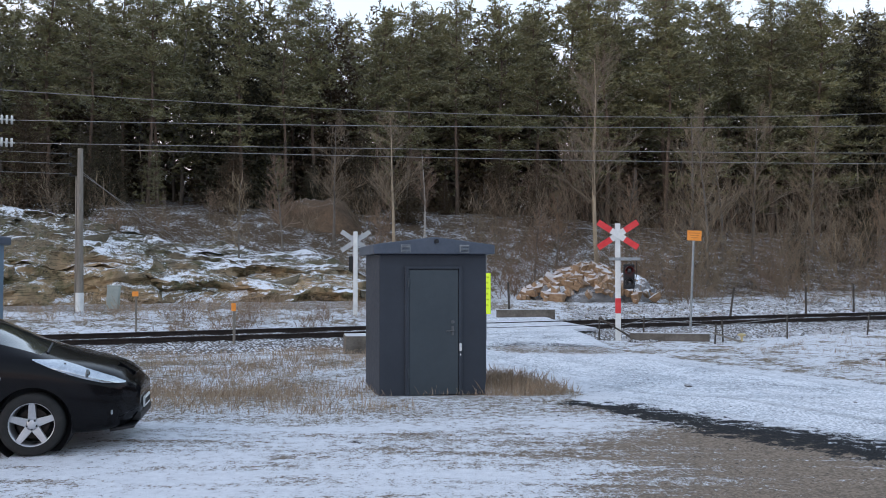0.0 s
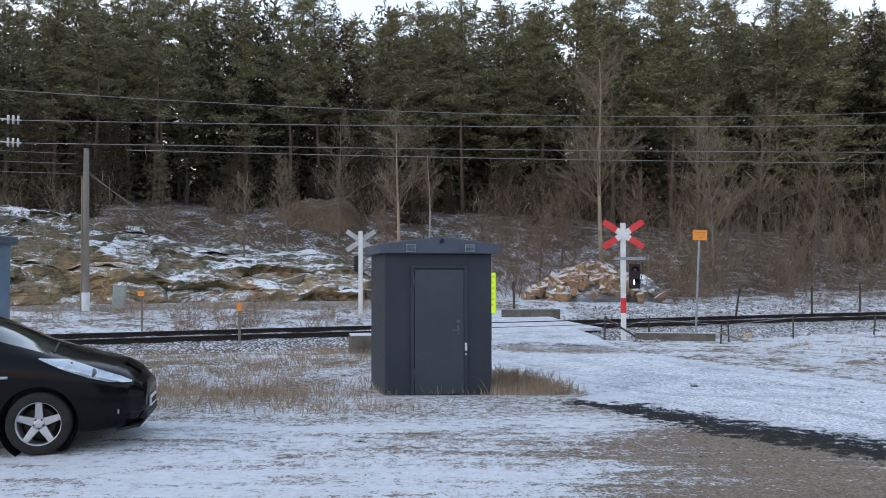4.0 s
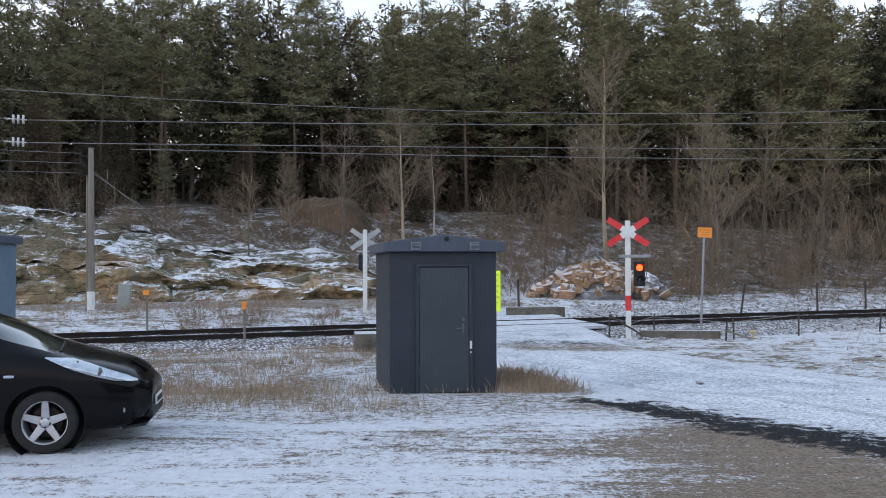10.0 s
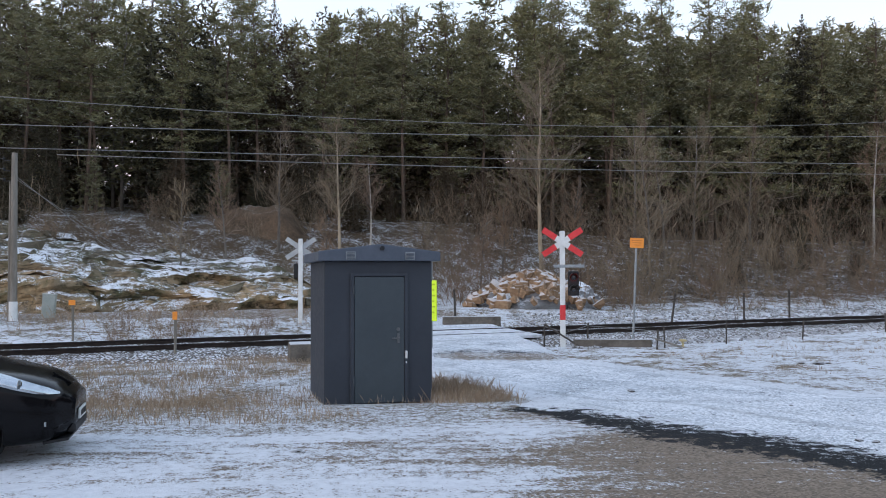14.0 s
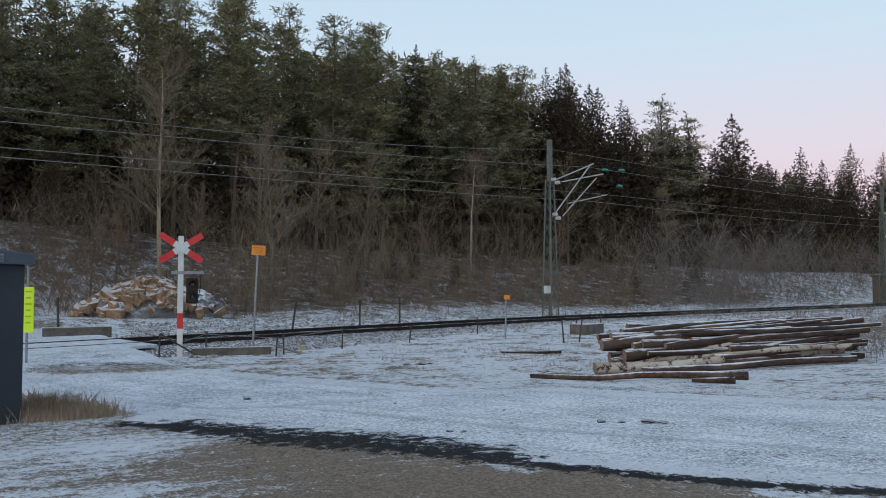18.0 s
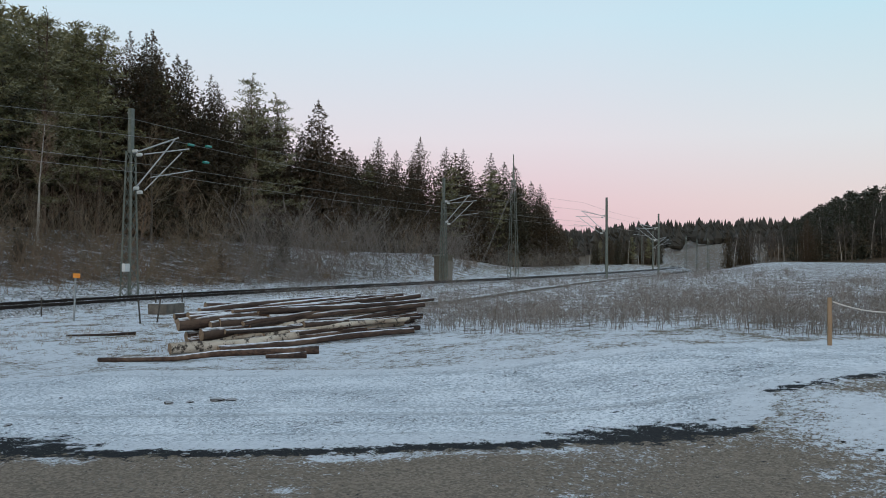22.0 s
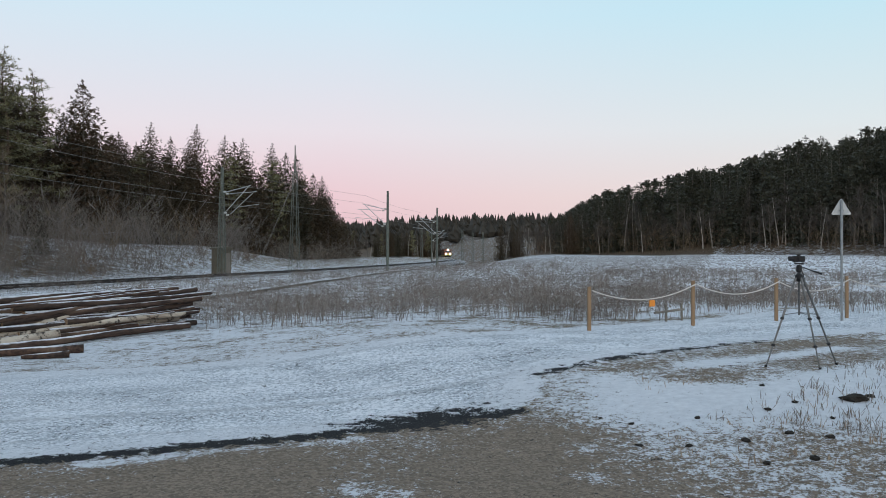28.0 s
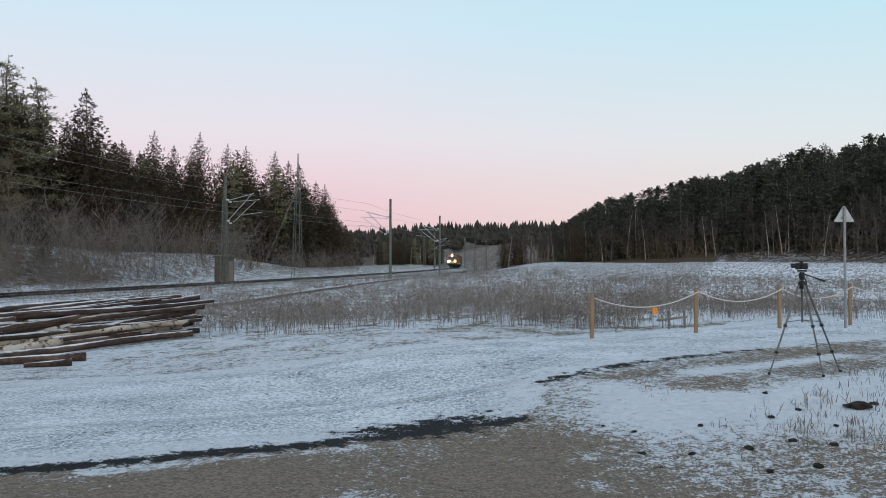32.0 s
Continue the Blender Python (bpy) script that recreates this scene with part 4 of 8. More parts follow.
def fill(lo, hi, n0, n1, gap, chooser, size, depth_gap=1.0):
    """Trees over a band between two distances from the track."""
    x = lo
    while x < hi:
        n = n0 + rt.uniform(0, gap)
        while n < n1:
            c, t, nn = on_track(x + rt.uniform(-gap, gap) * 0.5)
            p = c + nn * (n + rt.uniform(-0.3, 0.3) * gap)
            chooser(p.x, p.y, size * rt.uniform(0.85, 1.15), n)
            n += gap * depth_gap * rt.uniform(0.8, 1.3)
        x += gap * rt.uniform(0.85, 1.15)


def wood_left(x, y, s, n):
    gap = abs(math.degrees(math.atan2(x, y)) + 6.6) < 1.5
    if gap and n > 39 and rt.random() < 0.5:
        return
    if -5.5 < math.degrees(math.atan2(x, y)) < 12:
        s *= 1.06
    if n < 40:
        plant(pines if rt.random() < 0.9 else spruces, x, y, s)
    elif rt.random() < 0.7:
        back(back_pines, x, y, s, True)
    else:
        back(back_spruces, x, y, s, False)
    if n > 36 and not gap:
        back(young, x + 1.5, y + 1.0, s * rt.uniform(0.6, 1.2), rt.random() < 0.65)


def wood_mid(x, y, s, n):
    conifer = rt.random() < max(0.12, 0.95 - (x - 28) / 60)
    if n < 37:
        plant(pines if conifer else spruces, x, y, s)
    else:
        back(back_pines if conifer else back_spruces, x, y, s * 1.05, conifer)
    if n > 30:
        back(young, x + 1.5, y + 1.0, s * rt.uniform(0.6, 1.3), False)


fill(-56, 22, 31, 70, 3.15, wood_left, 0.96, 1.5)
fill(22, 70, 26, 54, 3.0, wood_mid, 1.16, 1.35)
fill(70, 125, 23, 44, 3.9, wood_mid, 1.05, 1.3)


def wood_far(x, y, s, n):
    if rt.random() < 0.85:
        back(back_spruces, x, y, s, False)
    else:
        back(back_pines, x, y, s, True)


fill(125, 222, 22, 42, 4.2, wood_far, 1.0, 1.4)


def at_az(az, off):
    """A place beside the track, off metres north of its centre, in a compass direction from the yard."""
    px, py = CENTRE[:, 0] + LNOR[:, 0] * off, CENTRE[:, 1] + LNOR[:, 1] * off
    i = int(np.argmin(np.abs(np.degrees(np.arctan2(px, py)) - az) + 1e3 * (px > 300)))
    best = None
    for x in np.arange(CENTRE[i, 0] - 1.5, CENTRE[i, 0] + 1.5, 0.1):
        c, t, n = on_track(x)
        p = c + n * off
        e = abs(math.degrees(math.atan2(p.x, p.y)) - az)
        if best is None or e < best[0]:
            best = (e, p, t, n)
    return best[1:]


def row(protos, az, off, scale, which=None):
    p, t, n = at_az(az, off)
    return plant(protos, p.x, p.y, scale, which)


# the trees that stand up against the sky along the bank: compass direction, top (rise over distance), pine or not, distance from the track
for az, top_, pine, off in ((21.5, 0.330, 1, 26), (24.2, 0.315, 1, 25), (27.2, 0.292, 0, 27), (28.6, 0.284, 1, 25), (31.3, 0.280, 1, 25), (32.8, 0.272, 1, 27), (34.4, 0.266, 1, 25), (36.2, 0.262, 0, 27), (37.1, 0.265, 0, 25.5), (37.9, 0.268, 0, 26.5),
                            (39.6, 0.236, 0, 26), (41.4, 0.220, 0, 27), (44.1, 0.226, 1, 24), (45.6, 0.204, 1, 25), (48.5, 0.197, 2, 23), (50.6, 0.138, 0, 25), (52.2, 0.155, 0, 24), (53.6, 0.139, 0, 25), (55.0, 0.155, 0, 24), (56.8, 0.143, 0, 25),
                            (57.8, 0.138, 0, 24), (58.4, 0.142, 0, 25), (59.9, 0.136, 0, 24), (60.8, 0.126, 0, 25), (61.6, 0.122, 0, 24), (62.8, 0.102, 0, 25), (63.4, 0.099, 0, 24)):
    p, t, n = at_az(az, off)
    d = math.hypot(p.x, p.y)
    if pine == 1:
        plant(pines, p.x, p.y, 1.0, rt.choice((2, 4)), 1.83 + d * top_ - gz(p.x, p.y))
    else:
        tree = plant(spruces, p.x, p.y, 1.0, None, 1.83 + d * top_ - gz(p.x, p.y))
        if pine == 2:
            tree.scale = (tree.scale.x * 1.15, tree.scale.y * 1.15, tree.scale.z)
# single bare trees that stand out before the wood
row(bares, -13.6, 19, 0.50, 0)
row(bares, -10.8, 22, 0.75, 1)
row(bares, -3.3, 21, 0.75, 3)
row(bares, -1.4, 22, 0.50, 2)
row(bares, -4.4, 18, 0.6, 1)
row(bares, -7.5, 24, 0.7, 0)
row(bares, 10.4, 18, 1.15, 3)
for az in (6.2, 7.8, 12.4):
    row(bares, az, rt.uniform(16, 22), rt.uniform(0.6, 0.8), 1)
for az in (16.5, 17.6, 18.6, 20.3):
    row(bares, az, rt.uniform(15, 19), rt.uniform(0.75, 0.95), 0)
for az in (24, 27.5, 31, 36.9, 40, 44, 47):
    row(bares, az, rt.uniform(17, 24), rt.uniform(0.6, 1.0))
row(bares, 37.6, 23, 1.0, 0)
for az in (23, 25.5, 27, 30, 42, 46, 50):
    p, t, n = at_az(az, rt.uniform(12.5, 19))
    plant(spruces, p.x, p.y, rt.uniform(0.16, 0.30))
for az in range(-27, 12, 3):
    p, t, n = at_az(az + rt.uniform(-1, 1), rt.uniform(27, 33))
    plant(spruces + pines[4:], p.x, p.y, rt.uniform(0.2, 0.4))
# thicket along the bank
thick = Merged()
kinds = [(shrub_shape(h, s, n, 0.7, 3), k_) for h, s, n, k_ in ((3.0, 41, 12, 0), (2.2, 42, 14, 1), (4.6, 43, 11, 0), (1.4, 44, 16, 1), (6.0, 45, 9, 0), (3.6, 46, 12, 1))]
az = 2.0
while az < 66:
    near = (9.8 - 2.6 * float(ss(38, 43, az)) * float(ss(58, 52, az))) if az > 12 else 15
    for q_, off in enumerate((near, near + 2.0, near + 4.2, near + 6.6, near + 9.2, near + 12, near + 15)):
        if rt.random() < (0.6 if az < 24 else 0.75 if az < 44 else 0.95):
            p, t, n = at_az(az + rt.uniform(-0.8, 0.8), off + rt.uniform(-1.3, 1.3) + max(0, az - 48) * 0.12)
            sh, k_ = kinds[rt.choice((0, 1, 2, 4, 5)) if q_ > 1 else rt.choice((0, 1, 3))]
            thick.lay(sh, pose(p.x, p.y, gz(p.x, p.y), 0, 0, rt.uniform(0, 360)) @ Matrix.Scale(rt.uniform(0.75, 1.25) * (1.3 if (q_ > 3 and 18 < az < 56) or (q_ > 0 and 43 < az < 60) else 1.0), 4), 2 if az > 42 and rt.random() < 0.9 else k_)
    az += 1.25 if az < 45 else 0.8
for i in range(90):
    azr = math.radians(78 + 27 * i / 90)
    d = 262 - 85 * i / 90 + rt.uniform(-4, 14)
    x, y = d * math.sin(azr), d * math.cos(azr)
    sh, k_ = kinds[rt.choice((0, 2, 5))]
    thick.lay(sh, pose(x, y, gz(x, y), 0, 0, rt.uniform(0, 360)) @ Matrix.Scale(rt.uniform(1.2, 2.0), 4), k_)
thick.finish("thicket", [M_twig, M_twigred, M_twigfrost], "dense leafless brown thicket on the bank", "thicket")
for a_ in range(16):
    row(shrubs, 5 + a_ * 3.6 + rt.uniform(-1, 1), (16 if a_ < 3 else 11.5) + rt.uniform(0, 3), rt.uniform(0.9, 1.3))
for _ in range(26):
    row(shrubs, rt.uniform(-28, -1), rt.uniform(24, 31), rt.uniform(0.5, 0.9))
for a, o, s in ((-24.5, 17.0, 0.8), (-25.5, 16.4, 0.9), (-23.8, 21, 0.8)):
    row(shrubs, a, o, s, 2)
for a in (-13.5, -12.8, -18, -17, -15.2, -9, -8.2):
    row(shrubs, a, rt.uniform(4.5, 7.5), 0.55, 3)

# wood across the field, and the far horizon
rt2 = random.Random(9)
for i in range(760):
    u = rt2.random()
    azr = math.radians(79 + 25 * u)
    d0 = 262 - 82 * u
    d = d0 + rt2.random() ** 1.2 * 70
    x, y = d * math.sin(azr), d * math.cos(azr)
    if d < d0 + 9 and rt2.random() < 0.5:
        plant(far_bares, x, y, rt2.uniform(0.85, 1.15))
    else:
        c_ = rt2.random() < 0.45
        back(far_pines if c_ else back_spruces, x, y, rt2.uniform(0.8, 1.1), False, 3)
        if d < d0 + 30:
            back(young, x + 2, y - 1, rt2.uniform(0.8, 1.6), False, 3)
for i in range(64):
    u = (i + rt2.random()) / 64
    azr, d = math.radians(79.5 + 24 * u), 259 - 80 * u + rt2.uniform(-3, 5)
    plant(far_bares, d * math.sin(azr), d * math.cos(azr), rt2.uniform(0.7, 1.05))
for az, d, h in ((80.4, 246, 12.5), (80.9, 250, 9.5), (68.0, 240, 8.0), (67.2, 236, 6.5), (68.6, 250, 9.0)):
    plant(spruces, d * math.sin(radians(az)), d * math.cos(radians(az)), 1.0, None, h)
for i in range(36):
    azr = math.radians(rt2.uniform(75.6, 79.6))
    d = rt2.uniform(262, 300)
    plant(far_bares if rt2.random() < 0.85 else spruces, d * math.sin(azr), d * math.cos(azr), rt2.uniform(0.65, 1.0))
for i in range(30):
    azr = math.radians(rt2.uniform(63, 72.2))
    d = rt2.uniform(235, 330)
    c, s = on_track(min(420, d * math.sin(azr)))[0], d
    if abs(d * math.cos(azr) - c.y) > 7:
        plant(far_bares if rt2.random() < 0.75 else pines, d * math.sin(azr), d * math.cos(azr), rt2.uniform(0.5, 0.85))
for q in range(34):
    p, t, n = at_az(-4 + 18 * q / 34 + rt.uniform(-0.4, 0.4), rt.uniform(36, 46))
    if q % 2 or q > 24:
        back(young, p.x, p.y, rt.uniform(1.0, 1.6), False)
    else:
        back(back_pines, p.x, p.y, rt.uniform(0.85, 0.97), True)
behind.finish("back_wood", [M_bark_grey, M_pine, M_spruce, M_farfir], "dense dark conifer wood behind the front trees", "forest")
for i in range(46):
    azr = math.radians(rt2.uniform(67.0, 71.5))
    d = rt2.uniform(338, 356)
    plant(far_bares if rt2.random() < 0.45 else spruces, d * math.sin(azr), d * math.cos(azr), rt2.uniform(0.5, 0.75))
far = MB()
rf = random.Random(4)
for i in range(1100):
    azr = math.radians(rf.uniform(55, 86))
    d = rf.uniform(430, 760)
    x, y = d * math.sin(azr), d * math.cos(azr)
    z, h, w = gz(x, y), rf.uniform(8, 14), rf.uniform(2.8, 5)
    vs, fs = [(x, y, z + h)], []
    for ring, (rz, rr) in enumerate(((0.72, 0.32), (0.45, 0.7), (0.2, 1.0), (0.0, 0.75))):
        for q in range(6):
            a = q * 1.047 + ring
            vs.append((x + math.cos(a) * w * rr * rf.uniform(0.7, 1.2), y + math.sin(a) * w * rr * rf.uniform(0.7, 1.2), z + h * rz + rf.uniform(-0.5, 0.5)))
    fs += [(0, 1 + q, 1 + (q + 1) % 6) for q in range(6)]
    for ring in range(3):
        for q in range(6):
            a, b = 1 + ring * 6 + q, 1 + ring * 6 + (q + 1) % 6
            fs.append((a, a + 6, b + 6, b))
    far.add(vs, fs)
tagged(part("distant_wood", far, leaves("distant_forest", (0.030, 0.027, 0.022), (0.060, 0.052, 0.042), (0.05, 0.045, 0.035), 0.0), fix=False), "distant dark spruce forest on the horizon", "forest", kind="stuff")

for kind_ in (pines, spruces, bares, far_bares, shrubs):
    for ob in kind_:
        if ob not in placed:
            for c_ in list(ob.children):
                bpy.data.objects.remove(c_)
            bpy.data.objects.remove(ob)


# ---- withered grass and weeds ----
def blades(mb, x, y, h, rng, lean=0.95, w=0.0045, z=None):
    z = gz(x, y) if z is None else z
    a = rng.uniform(0, 6.28)
    d = Vector((math.cos(a) * rng.uniform(0, lean) * h, math.sin(a) * rng.uniform(0, lean) * h, h))
    s = Vector((-math.sin(a), math.cos(a), 0)) * w
    p = Vector((x, y, z - 0.02))
    mid = p + d * 0.55 + Vector((0, 0, 0.06 * h))
    mb.add([p - s, p + s, mid + s * 0.8, p + d, mid - s * 0.8], [(0, 1, 2, 3, 4)])


def stalk(mb, x, y, h, rng):
    """A dead weed: a stem with a few short side shoots and seed heads."""
    z = gz(x, y)
    p = Vector((x, y, z))
    d = Vector((rng.gauss(0, 0.10), rng.gauss(0, 0.10), 1)).normalized()
    s = Vector((rng.uniform(-1, 1), rng.uniform(-1, 1), 0)).normalized() * 0.006
    q = p + d * h
    mb.add([p - s, p + s, q + s * 0.5, q - s * 0.5], [(0, 1, 2, 3)])
    for _ in range(rng.randint(3, 6)):
        f = rng.uniform(0.4, 1.0)
        b = p + d * h * f
        e = b + Vector((rng.gauss(0, 0.10), rng.gauss(0, 0.10), rng.uniform(0.04, 0.16))) * (0.6 + h)
        t = Vector((rng.uniform(-0.008, 0.008), rng.uniform(-0.008, 0.008), 0.006))
        mb.add([b - s * 0.5, b + s * 0.5, e + t, e - t], [(0, 1, 2, 3)])


def scatter(name, material, outline, count, h0, h1, rng, kind, label, clump=0.5):
    xs, ys = [p[0] for p in outline], [p[1] for p in outline]
    mb, made = MB(), 0
    batch = np.random.RandomState(count).rand(count * 9, 2)
    bx, by = min(xs) + (max(xs) - min(xs)) * batch[:, 0], min(ys) + (max(ys) - min(ys)) * batch[:, 1]
    inside = sdist(bx, by, outline) > 0
    for x, y in zip(bx[inside].tolist(), by[inside].tolist()):
        if made >= count:
            break
        if math.sin(x * 0.75 + 1.7 * math.sin(y * 0.6)) * math.cos(y * 0.8 + x * 0.3) + rng.uniform(-0.7, 0.7) < -0.12:
            continue
        n = rng.randint(5, 16) if rng.random() < clump else 1
        for _ in range(n):
            r = rng.gauss(0, 0.16 if kind == "blade" else 0.5)
            a = rng.uniform(0, 6.28)
            h = h0 + (h1 - h0) * rng.random() * (1.0 if kind == "blade" else 0.55 + 0.45 * math.sin(x * 0.9 + 2 * math.sin(y * 0.5)))
            if kind == "stalk":
                stalk(mb, x + r * math.cos(a), y + r * math.sin(a), h, rng)
            else:
                blades(mb, x + r * math.cos(a), y + r * math.sin(a), h, rng)
        made += n
    return tagged(part(name, mb, material, fix=False), label, "dry grass", kind="stuff")


rg = random.Random(3)
scatter("dry_grass", M_straw, [(-9, 11.2), (-3.7, 10.9), (-0.8, 10.8), (0.9, 11.3), (1.5, 12.1), (2.1, 13.7), (1.6, 15.4), (0.8, 17), (-3, 18.5), (-9, 15)], 11500, 0.04, 0.20, rg, "blade", "withered straw-coloured grass round the hut", 0.7)
scatter("dry_grass", M_straw, [(-14, 15), (-3, 18.5), (0.3, 17.5), (0.2, 23.5), (-10, 19.3), (-14, 17.5)], 6000, 0.06, 0.22, rg, "blade", "withered grass on the verge by the track", 0.6)
scatter("dry_grass", M_straw, [(0.7, 12.5), (1.6, 12.9), (2.1, 13.7), (1.8, 15.0), (1.0, 16.2), (0.6, 15)], 1300, 0.08, 0.32, rg, "blade", "tall withered grass beside the hut", 0.9)
scatter("dry_weeds", M_weed, [(19, 14), (17.5, 9.5), (17.6, 7.2), (20, 5.2), (24, 2.0), (34, -3), (60, -14), (70, 2), (45, 24), (30, 26), (22, 21)], 8600, 0.15, 0.85, rg, "stalk", "tall withered weeds along the field", 0.35)
scatter("dry_weeds", M_weed, [(18.3, 15), (17.8, 9.5), (18.8, 7), (26, 1.8), (36, 2), (40, 14), (28, 20)], 2600, 0.25, 0.8, rg, "stalk", "dense tall withered weeds beside the log pile", 0.4)
scatter("dry_weeds", M_weed, [(18.7, 2.9), (22.3, -0.6), (25.6, -4.0), (29, -6.6), (36, -8), (36, -2), (25, 5.2), (20, 5.2)], 3000, 0.2, 0.7, rg, "stalk", "withered weeds behind the fence", 0.4)
scatter("dry_weeds", M_weed, [(30, 26), (60, 10), (110, 20), (120, 48), (60, 40.5), (33, 34.5)], 4500, 0.3, 1.0, rg, "stalk", "withered weeds between track and field", 0.5)
scatter("dry_grass", M_straw, [(-16, 28.5), (-2, 33), (-2, 37), (-9, 40), (-20, 39)], 3000, 0.15, 0.6, rg, "blade", "withered grass beyond the track", 0.7)
scatter("dry_grass", M_straw, [(6, 20), (12, 12.5), (20, 17), (26, 26), (24, 32), (9, 25.5)], 2600, 0.05, 0.16, rg, "blade", "short withered grass between road and track", 0.5)
scatter("dry_grass", M_straw, [(9.2, 1.2), (12.0, 0.6), (12.0, -1.0), (16, -2.6), (12, -6), (7.4, -2.5), (7.8, 0.2)], 900, 0.03, 0.12, rg, "blade", "frosted grass tufts in the snow of the verge", 0.6)
scatter("dry_grass", M_weed, [(9.6, 0.6), (12.0, -0.4), (14.0, -2.8), (11.6, -4.0), (8.8, -1.6)], 1700, 0.04, 0.15, rg, "blade", "frosted grey grass tufts on the snowy verge", 0.95)
scatter("dry_grass", M_straw, [(6, 41), (14, 43.5), (40, 50), (60, 54), (60, 60), (30, 54), (6, 48)], 3000, 0.2, 0.7, rg, "blade", "withered grass at the foot of the bank", 0.8)

# ---- the equipment hut ----
M_anod_dark = surface("dull_door_steel", (0.10, 0.105, 0.11), (0.17, 0.175, 0.18), 9, 0.4, 0.1, metal=0.6)
def make_hut():
    w, d, h = 1.72, 1.8, 2.23
    hut = thing("equipment_hut", pose(-0.15, 13.2, gz(-0.15, 13.2), 0, 0, 12), "dark blue-grey windowless railway equipment hut in frosty grass", "hut")
    part("body", MB().box((0, d / 2, h / 2), (w, d, h)), M_hut, hut, bevel=0.012)
    part("plinth", MB().box((0, d / 2, -0.04), (w - 0.06, d - 0.06, 0.16)), M_concrete, hut)
    o = 0.11
    roof = MB().prism([(-w / 2 - o, h), (w / 2 + o, h), (w / 2 + o, h + 0.15), (0, h + 0.27), (-w / 2 - o, h + 0.15)], -o - 0.02, d + o, "y")
    part("roof", roof, M_huttrim, hut, "shallow gabled roof with blue-grey fascia", bevel=0.012)
    for x in (-0.47, 0.47):
        vent = part("vent_grille", MB().box((x, -o - 0.028, h + 0.085), (0.15, 0.014, 0.12)), M_steel, hut, "small louvred vent grille")
        for q in range(5):
            part("louvre", MB().box((x, -o - 0.038, h + 0.042 + q * 0.021), (0.13, 0.012, 0.008), rot=(25, 0, 0)), M_huttrim, vent)
    part("roof_pipe", MB().lathe([(0.035, -0.03), (0.035, 0.02), (0.026, 0.02), (0.026, -0.02)], 16, "y", (0.02, -o - 0.03, h + 0.20)), M_dark, hut, "dark round vent pipe")
    frame_ = MB().box((-0.43, -0.018, 1.0), (0.06, 0.05, 2.02)).box((0.43, -0.018, 1.0), (0.06, 0.05, 2.02)).box((0, -0.018, 2.02), (0.92, 0.05, 0.05))
    part("door_frame", frame_, M_hut, hut, bevel=0.006)
    door = part("door", MB().box((0, -0.014, 1.0), (0.79, 0.04, 1.96)), M_hutdoor, hut, "grey-green steel door", bevel=0.006)
    part("handle", MB().box((0.30, -0.042, 1.02), (0.035, 0.02, 0.15)).box((0.255, -0.085, 1.02), (0.13, 0.02, 0.022)).box((0.31, -0.064, 1.02), (0.02, 0.05, 0.02)), M_anod_dark, door, "dull steel lever handle", bevel=0.004)
    part("lock", MB().lathe([(0.028, 0), (0.028, 0.03)], 14, "y", (0.30, -0.06, 1.16)), M_anod_dark, door, "round steel lock")
    part("padlock", MB().box((0.425, -0.056, 0.76), (0.035, 0.03, 0.12)).box((0.425, -0.052, 0.64), (0.018, 0.02, 0.03)), M_white, door, "pale hasp on the door frame", bevel=0.005)
    for z in (0.3, 1.72):
        part("hinge", MB().lathe([(0.014, 0), (0.014, 0.13)], 10, "z", (-0.405, -0.045, z)), M_hutdoor, door)
    return hut


make_hut()


# ---- crossing signs ----
def arm(mb, c, length, wide, ang, y, m, a=-0.5, b=0.5, thick=0.02):
    """One board of a cross, in the plane facing -y, between two shares of its length."""
    d = Vector((math.cos(radians(ang)), 0, math.sin(radians(ang))))
    u = Vector((-d.z, 0, d.x))
    q = [Vector(c) + d * length * s + u * wide * t for s, t in ((a, -0.5), (b, -0.5), (b, 0.5), (a, 0.5))]
    vs = [p + Vector((0, y, 0)) for p in q] + [p + Vector((0, y + thick, 0)) for p in q]
    mb.add(vs, [(0, 1, 2, 3), (7, 6, 5, 4), (0, 4, 5, 1), (1, 5, 6, 2), (2, 6, 7, 3), (3, 7, 4, 0)], m)


